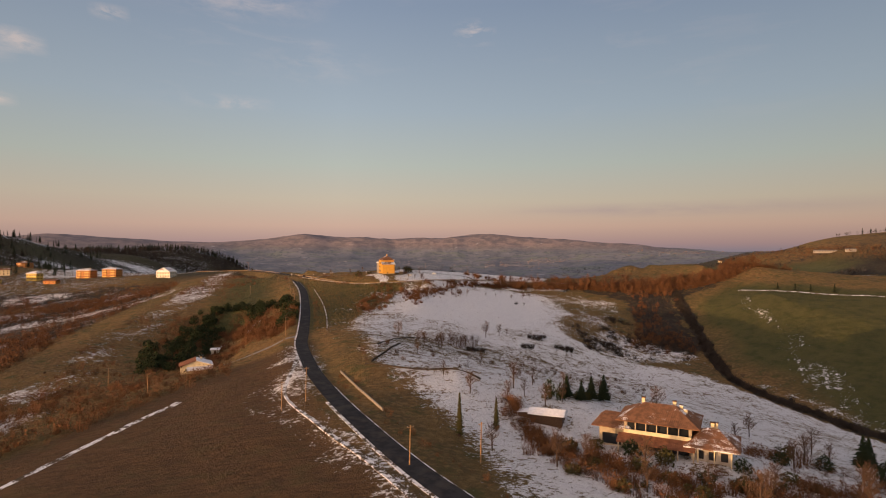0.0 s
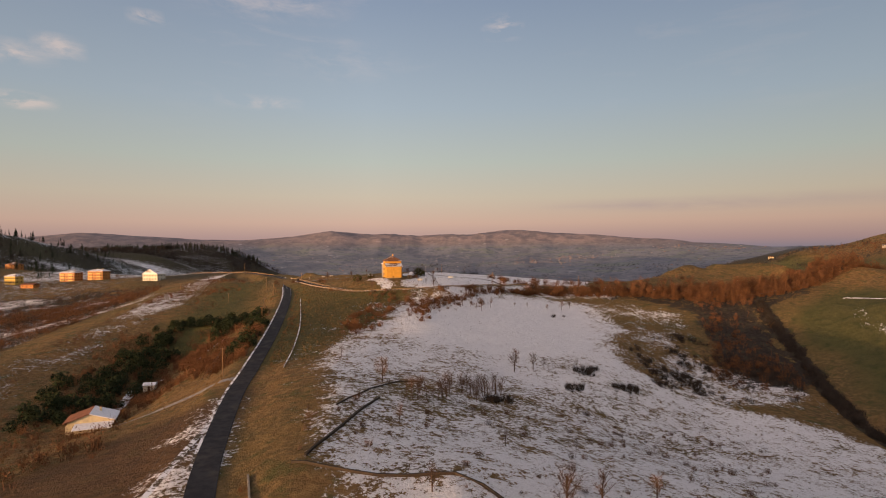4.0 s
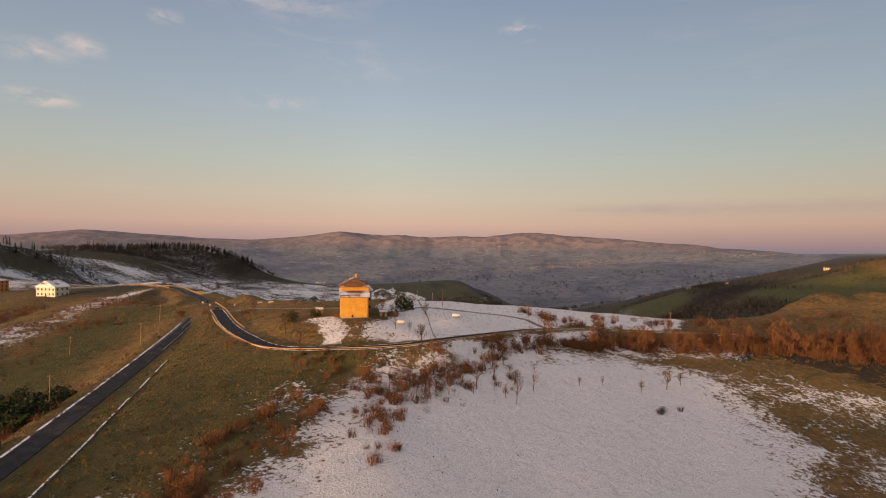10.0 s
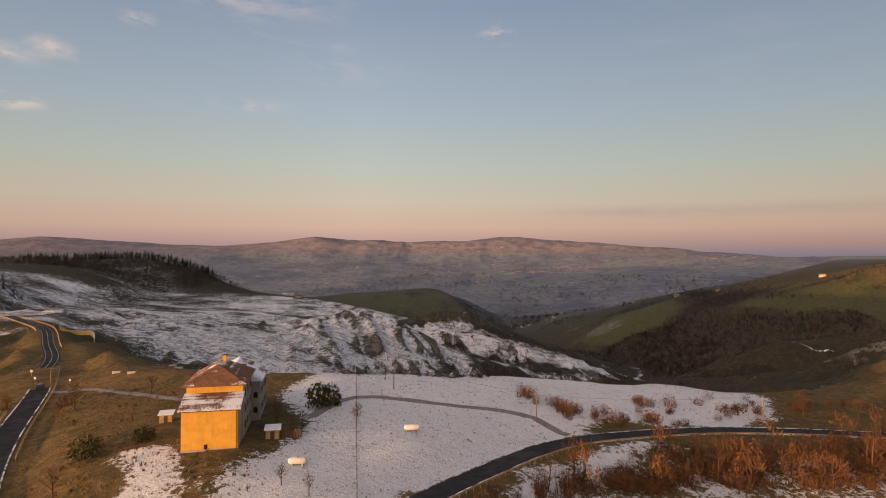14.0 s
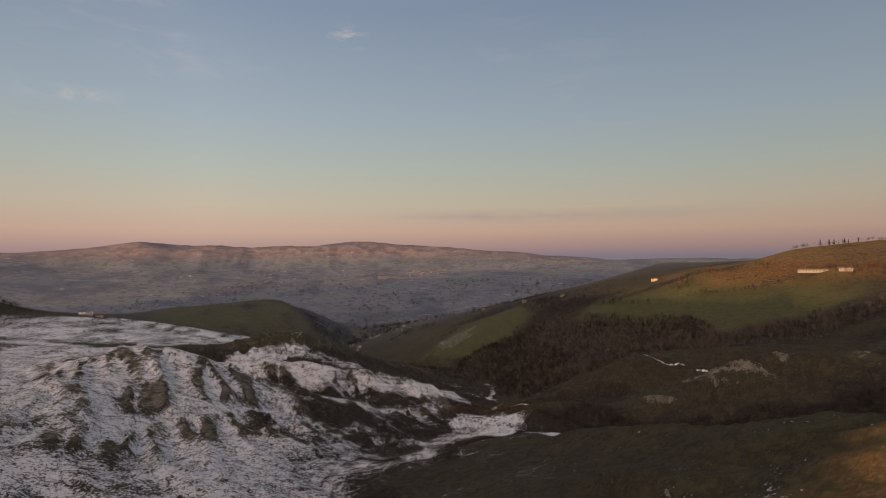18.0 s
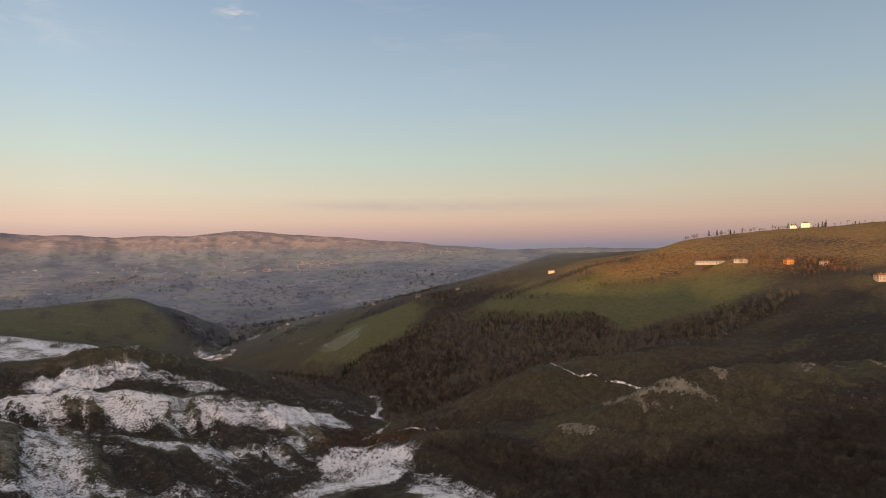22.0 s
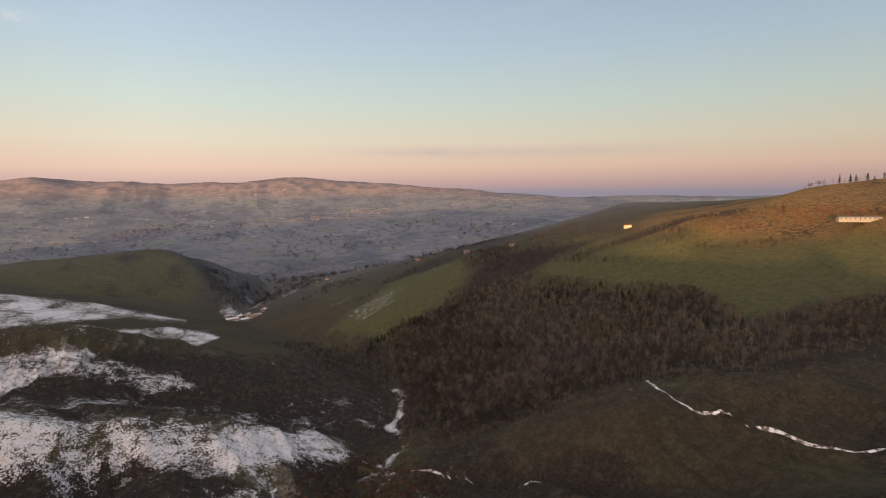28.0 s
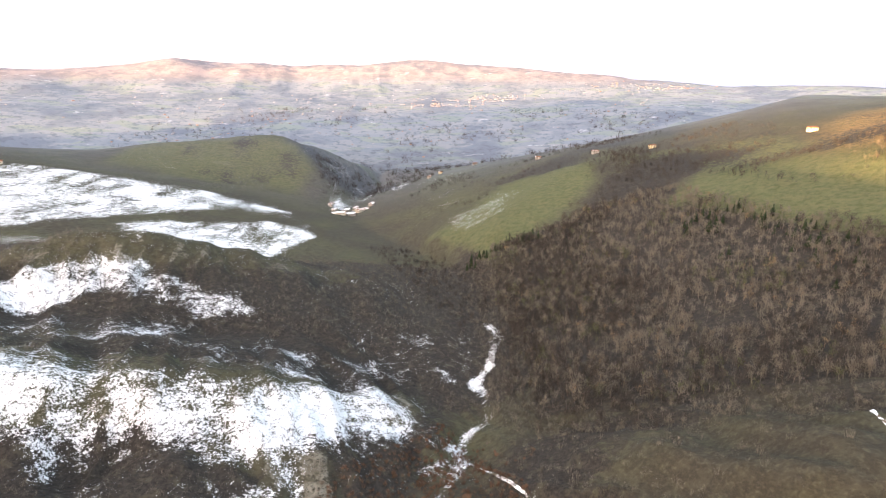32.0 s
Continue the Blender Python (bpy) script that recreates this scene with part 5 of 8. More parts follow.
chimney(farm, -1.0, 24.5, 10.8, 1.2, 0.6, OCHRE)

# ---- the villa below the road ----
# cream plaster darkened for the shade of veranda and trees, with dirt streaks
VILLAWALL = wall_material("shaded_cream_plaster", (0.44, 0.36, 0.25), 0.5)
TILE_PART = roof_material("terracotta_tiles_half_snowy", (0.24, 0.118, 0.066), 0.46)
VX, VY = 42.5, 4.5
villa = thing("villa", VX, VY, -49.0, -31, "two-storey cream villa with brown tiled hip roofs, veranda and chimneys", "villa")
villa.scale = (0.86, 0.86, 0.98)
vw = part("wall", boxes((-8.5, 8.5, -5.5, 5.5, -2.5, 6.2), bevel=0.03), VILLAWALL, villa)
hip_roof(villa, -8.5, 8.5, -5.5, 5.5, 6.3, 3.3, 2.1, TILE, 0.35, "x", 9, "main_roof")
# flat dark panels stand for the shaded recesses of loggia and veranda
part("loggia_dark_panel", boxes((-7.7, 7.7, -5.56, -5.4, 3.7, 5.8)), GLASS, vw, "dark panel standing for the shade in the loggia behind the balcony")
part("veranda_dark_panel", boxes((-7.9, 7.9, -5.58, -5.4, -0.5, 2.2)), GLASS, vw, "dark glass panel standing for windows and shade behind the veranda")
part("balcony_floor", boxes((-8.4, 8.4, -7.2, -5.5, 3.15, 3.42), bevel=0.03), VILLAWALL, villa)
part("balcony_rail", boxes((-8.4, 8.4, -7.25, -7.1, 3.42, 4.25), (-8.45, -8.3, -7.2, -5.5, 3.42, 4.25), (8.3, 8.45, -7.2, -5.5, 3.42, 4.25)), CREAM, villa, "solid cream balcony parapet")
for k in range(7):
    part("loggia_post", boxes((-8.2 + k * 2.72 - 0.13, -8.2 + k * 2.72 + 0.13, -7.05, -6.8, 4.25, 6.3)), VILLAWALL, villa)
vr = part("veranda_roof", slab(bmesh.new(), [(-9.8, -11.0, 2.1), (9.6, -11.0, 2.1), (9.6, -7.2, 3.3), (-9.8, -7.2, 3.3)], 0.2), TILE_BARE, villa)
course_rows(vr, (-9.8, -11.0, 2.12), (9.6, -11.0, 2.12), (-9.8, -7.2, 3.32), (9.6, -7.2, 3.32), TILE_BARE, 5)
for k in range(6):
    part("veranda_post", boxes((-9.3 + k * 3.7 - 0.15, -9.3 + k * 3.7 + 0.15, -10.7, -10.4, -1.5, 2.0)), VILLAWALL, villa)
for v in (-3, 0, 3):
    for zz in (0.8, 4.0):
        window(vw, 8.5, v, zz, 1.1, 1.5, False, 1, False)
        window(vw, -8.5, v, zz, 1.1, 1.5, False, -1, False)
wing = part("east_wing_wall", boxes((8.5, 18.0, -8.0, 3.0, -3.0, 2.8), bevel=0.03), STONE, villa)
hip_roof(villa, 8.7, 18.0, -8.0, 3.0, 2.9, 3.0, 1.9, TILE_PART, 0.2, "x", 8, "east_roof")
for k in range(3):
    part("porch_post", boxes((10 + k * 3.8, 10.3 + k * 3.8, -9.6, -9.3, -3.0, 2.8)), CREAM, villa)
    window(wing, 10.6 + k * 2.8, -8.0, 0.2, 1.5, 1.7, True, -1, False)
wing2 = part("west_wing_wall", boxes((-15.5, -8.5, -5.0, 4.5, -2.5, 4.0), bevel=0.03), VILLAWALL, villa)
hip_roof(villa, -15.5, -8.6, -5.0, 4.5, 4.1, 2.3, 1.8, TILE, 0.5, "x", 7, "west_roof")
part("west_opening", boxes((-14.6, -9.6, -5.06, -4.9, -0.4, 2.2)), GLASS, wing2, "wide dark glazed opening")
for cx, cy, cz in ((-4.5, 1.5, 8.9), (3.6, 2.2, 8.6), (5.4, 1.2, 8.0), (6.6, 0.0, 7.4), (13.2, -0.5, 5.2), (14.0, 0.8, 5.0)):
    chimney(villa, cx, cy, cz, 1.5, 0.9)
part("terrace_paving", boxes((-10.5, 10, -13.0, -5.4, -1.2, -0.55), bevel=0.05), CONCRETE, villa, "paved terrace in front of the veranda")

shed = thing("garden_shed", 20.5, 25.0, ground_at(20.5, 25.0), -24, "low wooden garden shed with a snow-covered roof", "shed")
part("wall", boxes((-4.2, 4.2, -2.6, 2.6, -1.2, 2.3), bevel=0.03), BROWNWOOD, shed)
hip_roof(shed, -4.2, 4.2, -2.6, 2.6, 2.35, 1.0, 0.7, SNOWCAP, 0.98, "x")
part("side_roof", slab(bmesh.new(), [(-8.2, -1.0, 1.9), (-4.6, -1.0, 2.2), (-4.6, 2.6, 2.4), (-8.2, 2.6, 2.0)], 0.15), SNOWCAP, shed, "small snowy lean-to roof")
part("side_wall", boxes((-8.0, -4.2, -0.8, 2.4, -1.2, 1.8)), BROWNWOOD, shed)
for px, py, rz in ((66, -14, 20), (69, -12, 20), (63, -19, 35)):
    seat = thing("garden_lounger", px, py, ground_at(px, py) + 0.02, rz, "white garden lounger on the snowy lawn", "lounger", "loungers on the villa lawn")
    part("seat", boxes((-0.35, 0.35, -1.0, 0.5, 0.28, 0.36)), WHITEWALL, seat)
    part("backrest", slab(bmesh.new(), [(-0.35, 0.5, 0.36), (0.35, 0.5, 0.36), (0.35, 1.0, 0.85), (-0.35, 1.0, 0.85)], 0.06), WHITEWALL, seat)
    for sx in (-0.3, 0.3):
        for sy in (-0.9, 0.4):
            part("leg", boxes((sx - 0.03, sx + 0.03, sy - 0.03, sy + 0.03, -0.1, 0.3)), WHITEWALL, seat)

# ---- houses on the left ----
lh = thing("cottage", -116, 142, ground_at(-116, 142) + 0.6, 22, "low cottage with a half snowy, half red tiled roof", "cottage")
cw = boxes((-6.5, 6.5, -4.5, 4.5, -2.5, 3.2), bevel=0.03)
gable_fill(cw, -6.5, 6.5, -4.5, 4.5, 3.15, 2.3, "y")
cwall = part("wall", cw, CREAM, lh)
bm = slab(bmesh.new(), [(-7.2, 5.2, 3.2), (-7.2, -5.2, 3.2), (0, -5.2, 5.7), (0, 5.2, 5.7)], 0.2)
r1 = part("red_roof_slope", bm, TILE_BARE, lh, "bare red tiled slope")
course_rows(r1, (-7.2, 5.2, 3.2), (-7.2, -5.2, 3.2), (0, 5.2, 5.7), (0, -5.2, 5.7), TILE_BARE, 9)
part("snow_roof_slope", slab(bmesh.new(), [(7.2, -5.2, 3.2), (7.2, 5.2, 3.2), (0, 5.2, 5.7), (0, -5.2, 5.7)], 0.25), SNOWCAP, lh, "slope under a sheet of snow")
part("porch_roof", slab(bmesh.new(), [(-4, -9.5, 2.1), (6.8, -9.5, 2.1), (6.8, -4.4, 2.8), (-4, -4.4, 2.8)], 0.2), SNOWCAP, lh, "snowy porch roof")
for sx in (-3.6, 1.4, 6.4):
    part("porch_post", boxes((sx - 0.1, sx + 0.1, -9.2, -9.0, -2.0, 2.1)), BROWNWOOD, lh)
for u in (-3.5, 0, 3.5):
    window(cwall, u, -4.5, 0.9, 1.0, 1.2, True, -1)
    window(cwall, 6.5, u * 0.8, 0.9, 1.0, 1.2, False, 1)
chimney(lh, 2.2, 1.0, 5.2, 1.0, 0.6)
hut = thing("hut", -126, 198, ground_at(-126, 198), 10, "small whitish hut with snow on its roof beside a snowy track", "hut")
part("wall", boxes((-2.2, 2.2, -1.8, 1.8, -1.0, 2.4), bevel=0.03), WHITEWALL, hut)
hip_roof(hut, -2.2, 2.2, -1.8, 1.8, 2.45, 0.8, 0.35, SNOWCAP, 0.98, "x")
part("door", boxes((-0.45, 0.45, -1.86, -1.78, -0.1, 1.9)), BROWNWOOD, hut)

wh = house("white_house", -296, 541, -12, 17, 12, 7.0, 4.6, WHITEWALL, TILE_WHITE, "pale cream house with a snowy gable roof at the hamlet's edge", 1.0, "y", 2, 5, 3, chim=1, z=-33.0, rows=10)
for u in (-4, 0, 4):
    window([c for c in wh.children if c.name.startswith("wall")][0], u, -6.0, 7.6, 0.9, 1.2, True, -1, False)


def flats(x, y, rz):
    """An apartment house with balconies on its long front."""
    z = ground_at(x, y)
    e = thing("apartment_house", x, y, z, rz, "three-storey orange brick apartment house with balconies and a snowy hip roof", "apartment house", "apartment houses of the hamlet")
    body = part("wall", boxes((-9, 9, -6, 6, -2.5, 9.3), bevel=0.03), ORANGE, e)
    hip_roof(e, -9, 9, -6, 6, 9.4, 2.0, 0.9, TILE_WHITE, 0.5, "x", 6)
    for f in range(3):
        for k in range(5):
            window(body, -7 + k * 3.5, -6, f * 3.1 + 0.9, 1.2, 1.5, True, -1, False)
        for k in range(3):
            window(body, 9, -4 + k * 4, f * 3.1 + 0.9, 1.1, 1.4, False, 1, False)
            window(body, -9, -4 + k * 4, f * 3.1 + 0.9, 1.1, 1.4, False, -1, False)
        for k in (-1, 1):
            b = part("balcony", boxes((k * 5.2 - 2.4, k * 5.2 + 2.4, -7.5, -6, f * 3.1 + 0.15, f * 3.1 + 0.35)), CREAM, e)
            part("railing", boxes((k * 5.2 - 2.4, k * 5.2 + 2.4, -7.5, -7.42, f * 3.1 + 0.35, f * 3.1 + 1.3), (k * 5.2 - 2.4, k * 5.2 - 2.32, -7.5, -6, f * 3.1 + 0.35, f * 3.1 + 1.3),
                                  (k * 5.2 + 2.32, k * 5.2 + 2.4, -7.5, -6, f * 3.1 + 0.35, f * 3.1 + 1.3)), YELLOW, b, "ochre balcony railing")
    chimney(e, -3, 1, 11.0)
    chimney(e, 4, 1, 11.0)


flats(-408, 584, -8)
flats(-380, 588, -8)
HAMLET = "houses of the hamlet on the slope"
house("house", -457, 566, -10, 13, 10, 8.2, 2.2, YELLOW, TILE_WHITE, "bright yellow two-storey house with green-grey shutters and a snowy roof", 0.4, "x", 2, 4, 2, group=HAMLET, shutters=True)
house("house", -484, 540, 8, 10, 8, 5.6, 1.9, YELLOW, TILE_WHITE, "small yellow house with a snowy roof on the hamlet's slope", 0.98, "x", 2, 3, 2, group=HAMLET)
house("house", -564, 512, 12, 14, 10, 6.6, 2.0, YELLOW, TILE_WHITE, "yellow two-storey house under a snowy hip roof", 0.4, "x", 2, 4, 2, group=HAMLET)
house("house", -534, 545, 4, 11, 9, 6.0, 2.0, OCHRE, TILE_WHITE, "ochre house with a snow-covered gable roof", 1.0, "x", 2, 3, 2, group=HAMLET)
house("house", -614, 620, 10, 15, 10, 7.0, 2.2, WHITEWALL, TILE_WHITE, "white two-storey house with snow on its roof", 0.5, "x", 2, 4, 2, group=HAMLET)
house("house", -574, 600, -14, 10, 8, 6.0, 2.0, CREAM, TILE_WHITE, "cream house behind bare shrubs with a snowy roof", 1.0, "y", 2, 3, 2, group=HAMLET)
house("house", -549, 690, -10, 16, 11, 6.5, 2.3, ORANGE, TILE, "reddish brick house higher on the slope", 0.5, "x", 2, 4, 2, group=HAMLET)
house("house", -674, 640, 14, 18, 10, 5.0, 1.6, STONE, TILE_WHITE, "long low stone house with a snowy roof", 0.98, "x", 1, 5, 2, group=HAMLET)
house("house", -514, 600, 20, 12, 9, 6.2, 2.0, CREAM, TILE, "cream two-storey house with a brown tiled roof", 1.0, "x", 2, 3, 2, group=HAMLET)
house("house", -1036, 866, 10, 26, 12, 8.0, 1.2, ORANGE, TILE_WHITE, "large reddish house with a flat roof on the snowy hill", 0.6, "x", 2, 6, 2, group="houses on the snowy hill")
house("barn", -425, 545, -6, 14, 8, 3.2, 1.4, ORANGE, TILE_BARE, "low red-roofed outbuilding below the apartment houses", 1.0, "x", 1, 3, 1, chim=0)

# ---- right hill and valley ----
DULLROOF = plain("weathered_sheet_roof", (0.17, 0.165, 0.16), (0.11, 0.105, 0.10), rough=0.8, scale=0.8)
DULLWALL = wall_material("weathered_pale_plaster", (0.30, 0.27, 0.24), 0.5)
RH = "houses on the sunlit hill"
house("hill_villa", 1405, 1224, 25, 34, 16, 9.0, 2.4, WHITEWALL, TILE_BARE, "long white villa on top of the sunlit hill", 0.5, "x", 2, 7, 2, group=RH)
house("hill_villa", 1378, 1236, 25, 18, 12, 6.0, 2.0, WHITEWALL, TILE_BARE, "lower white wing house beside the hilltop villa", 0.5, "x", 2, 4, 2, group=RH)
house("farm_barn", 905, 1082, -38, 44, 11, 3.2, 1.6, DULLWALL, DULLROOF, "long pale farm barn with a grey metal roof on the hillside", 1.0, "x", 1, 9, 1, chim=0, over=0.4)
house("farm_barn", 940, 1052, -38, 20, 10, 3.4, 1.6, DULLWALL, DULLROOF, "shorter pale farm barn with a metal roof", 1.0, "x", 1, 4, 1, chim=0, over=0.4)
house("house", 928, 843, -30, 13, 10, 6.0, 2.2, DULLWALL, TILE_BARE, "white farmhouse with a terracotta roof on the wooded slope", 1.0, "x", 2, 3, 2, group=RH)
house("house", 985, 1000, -20, 12, 9, 6.0, 2.2, ORANGE, TILE_BARE, "brick house among bare trees on the wooded slope", 1.0, "x", 2, 3, 2, group=RH)
house("house", 1010, 960, -10, 11, 8, 5.0, 2.0, STONE, TILE_BARE, "stone house among bare trees on the wooded slope", 1.0, "y", 2, 3, 2, group=RH)
house("house", 1560, 1080, 10, 16, 11, 7.5, 2.2, ORANGE, TILE_BARE, "sunlit brick house on the far hill crest", 0.6, "x", 2, 4, 2, group=RH)
house("house", 1600, 1020, 10, 14, 10, 7.0, 2.2, ORANGE, TILE_BARE, "small sunlit brick house on the far crest", 0.6, "x", 2, 3, 2, group=RH)
house("plateau_farm", -385, 1782, 12, 26, 10, 4.5, 2.2, STONE, TILE_WHITE, "low stone farm with outbuildings on the snowy plateau", 1.0, "x", 1, 6, 2, chim=1)
house("plateau_farm", -355, 1770, 20, 14, 9, 3.8, 1.8, STONE, TILE, "small stone barn beside the plateau farm", 1.0, "x", 1, 3, 1, chim=0)
VALLEY = "works and houses on the valley floor"
for k, (px, py, pw, pd, ph) in enumerate(((190, 1930, 26, 12, 5), (215, 1950, 18, 14, 6), (240, 1990, 30, 14, 5), (205, 1990, 14, 10, 7), (180, 1965, 12, 9, 5), (262, 2030, 16, 10, 6), (225, 2030, 20, 10, 5), (170, 2010, 14, 10, 6))):
    house("valley_building", px, py, 20 + 9 * k, pw, pd, ph, 1.6, DULLWALL if k % 2 else STONE, TILE_WHITE, "pale low building on the snowy valley floor", 1.0, "x", 1, 4, 2, chim=0, group=VALLEY)
for k, (px, py) in enumerate(((700, 1810), (760, 1700), (420, 2250), (455, 2290), (640, 1985), (900, 1500), (560, 2330))):
    house("valley_house", px, py, 33 * k, 12, 9, 5.5, 2.0, CREAM if k % 2 else DULLWALL, TILE, "small pale farmhouse among fields far down the valley", 1.0, "x", 2, 3, 2, chim=0, group="farmhouses down the valley")

# ---- plants ----
rng = np.random.default_rng(7)


def bark(name, colour, tip):
    m, n = material(name)
    c = n.mix(n.span(n.noise(0.35, 3.0), 0.35, 0.65), colour, tip)
    c = n.mix(n.math("MULTIPLY", n.island(), 0.35), c, tuple(v * 0.55 for v in colour))
    n.finish(c, 0.9, None, spec=0.1)
    return m


TWIG = bark("bare_twigs", (0.140, 0.085, 0.054), (0.095, 0.060, 0.040))
TWIG_RUST = bark("rusty_winter_scrub", (0.165, 0.078, 0.036), (0.105, 0.054, 0.028))
TWIG_DARK = bark("dark_bare_scrub", (0.054, 0.045, 0.038), (0.034, 0.029, 0.025))
TWIG_GREY = bark("grey_brown_bare_wood", (0.124, 0.107, 0.084), (0.106, 0.093, 0.076))
TWIG_OLIVE = bark("ivy_grown_bare_wood", (0.085, 0.088, 0.042), (0.060, 0.062, 0.032))
TWIG_OCHRE = bark("pale_ochre_bare_wood", (0.16, 0.118, 0.072), (0.12, 0.09, 0.056))
NEEDLE = bark("dark_conifer_needles", (0.022, 0.034, 0.016), (0.034, 0.042, 0.018))
NEEDLE_OLIVE = bark("olive_evergreen_leaves", (0.050, 0.050, 0.018), (0.085, 0.070, 0.026))
TRUNKBARK = bark("tree_bark", (0.105, 0.070, 0.048), (0.070, 0.048, 0.034))


class Soup:
    """Triangles gathered for one mesh."""

    def __init__(self):
        self.v, self.f, self.n = [], [], 0

    def add(self, v, f):
        self.v.append(v), self.f.append(f + self.n)
        self.n += len(v)

    def stick(self, a, b, r0, r1, sides=3):
        a, b = np.array(a, float), np.array(b, float)
        d = (b - a) / max(np.linalg.norm(b - a), 1e-6)
        u = np.cross(d, (0.31, 0.77, 0.55))
        u /= np.linalg.norm(u)
        w = np.cross(d, u)
        k = np.arange(sides) * 2 * math.pi / sides
        ring = np.cos(k)[:, None] * u + np.sin(k)[:, None] * w
        i = np.arange(sides)
        j = (i + 1) % sides
        self.add(np.vstack([a + ring * r0, b + ring * r1]), np.vstack([np.c_[i, j, j + sides], np.c_[i, j + sides, i + sides]]))

    def blade(self, a, b, w):
        """A flat tapering twig."""
        a, b = np.array(a, float), np.array(b, float)
        u = np.cross(b - a, (0.31, 0.77, 0.55))
        u *= w / max(np.linalg.norm(u), 1e-6)
        self.add(np.array([a - u, a + u, b]), np.array([[0, 1, 2]]))

    def leaf(self, p, size, g):
        d = g.normal(size=(3, 3))
        d /= np.linalg.norm(d, axis=1)[:, None]
        self.add(np.array(p) + d * size, np.array([[0, 1, 2]]))

    def arrays(self):
        return np.vstack(self.v).astype(np.float32), np.vstack(self.f).astype(np.int32)


def tri_mesh(name, v, f, mat):
    me = bpy.data.meshes.new(name)
    me.vertices.add(len(v))
    me.vertices.foreach_set("co", np.ascontiguousarray(v, np.float32).ravel())
    me.loops.add(f.size)
    me.loops.foreach_set("vertex_index", np.ascontiguousarray(f, np.int32).ravel())
    me.polygons.add(len(f))
    me.polygons.foreach_set("loop_start", np.arange(0, f.size, 3, dtype=np.int32))
    me.update()
    me.materials.append(mat)
    return me


def grow(seed, height, limbs, subs, twigs, spread=0.42, slim=1.0, flat=False):
    """A leafless tree: trunk and crown as two soups."""
    g = np.random.default_rng(seed)
    trunk, crown = Soup(), Soup()
    lean = g.normal(0, 0.04, 2)
    top = np.array([lean[0] * height, lean[1] * height, height * 0.86])
    mid = top * 0.5 + np.array([*g.normal(0, 0.02 * height, 2), 0])
    r = height * 0.016 * slim
    trunk.stick((0, 0, -0.4), mid, r * 1.3, r * 0.8, 6)
    trunk.stick(mid, top, r * 0.8, r * 0.25, 5)
    for i in range(limbs):
        t = 0.26 + 0.70 * (i + g.random()) / limbs
        base = mid * (t / 0.5) if t < 0.5 else mid + (top - mid) * (t - 0.5) / 0.5
        a = 2.4 * i + g.random()
        length = height * spread * (1.15 - 0.75 * t) * (0.8 + 0.4 * g.random())
        tip = base + np.array([math.cos(a), math.sin(a), 0.75 + 0.6 * g.random()]) * length * 0.75
        crown.stick(base, tip, r * 0.42, r * 0.16)
        for j in range(subs):
            s = 0.3 + 0.7 * (j + g.random()) / subs
            b2 = base + (tip - base) * s
            t2 = b2 + (g.normal(0, 0.55, 3) + [0, 0, 0.55]) * length * 0.42
            crown.blade(b2, t2, r * 0.20) if flat else crown.stick(b2, t2, r * 0.17, r * 0.08)
            for k in range(twigs):
                b3 = b2 + (t2 - b2) * g.random()
                t3 = b3 + (g.normal(0, 0.6, 3) + [0, 0, 0.5]) * length * 0.20
                crown.blade(b3, t3, r * (0.17 if flat else 0.11))
    return trunk, crown


def bush_soup(seed, stems, leaves, size=0.13):
    """A thicket of stems with dead leaves and twigs, one metre across and high."""
    g = np.random.default_rng(seed)
    s = Soup()
    for k in range(stems):
        a, w = g.random() * 6.283, g.random() ** 0.5
        foot = np.array([math.cos(a), math.sin(a), 0]) * w * 0.33 + [0, 0, -0.12]
        tip = np.array([math.cos(a) * w * 0.55, math.sin(a) * w * 0.55, 0.55 + 0.5 * g.random() * (1.2 - w)]) + g.normal(0, 0.05, 3)
        s.blade(foot, tip, 0.016)
        for j in range(3):
            m = foot + (tip - foot) * (0.3 + 0.6 * g.random())
            s.blade(m, m + (g.normal(0, 0.5, 3) + [0, 0, 0.45]) * 0.32, 0.010)
    for k in range(leaves):
        a, w, h = g.random() * 6.283, g.random() ** 0.5, g.random()
        s.leaf((math.cos(a) * w * 0.52, math.sin(a) * w * 0.52, 0.06 + 0.8 * h * (1.1 - 0.5 * w * w)), size * (0.5 + 0.7 * g.random()), g)
    return s


def conifer_soup(seed, tiers, per, narrow=0.26):
    """A conifer one metre high: whorls of drooping ragged boughs."""
    g = np.random.default_rng(seed)
    s = Soup()
    s.stick((0, 0, -0.04), (0, 0, 0.97), 0.02, 0.004, 5)
    for i in range(tiers):
        t = 0.10 + 0.88 * i / tiers
        w = narrow * (1.02 - t) + 0.015
        for k in range(per):
            a = 6.283 * (k + g.random()) / per
            d = np.array([math.cos(a), math.sin(a), 0])
            side = np.array([-d[1], d[0], 0])
            root, tip = np.array([0, 0, t + 0.02]), d * w * (0.75 + 0.5 * g.random()) + [0, 0, t - 0.045 + 0.05 * g.random()]
            m = root + (tip - root) * 0.55
            wide = w * 0.30 + 0.01
            s.add(np.array([root, m + side * wide, tip, m - side * wide]), np.array([[0, 1, 2], [0, 2, 3]]))
    return s


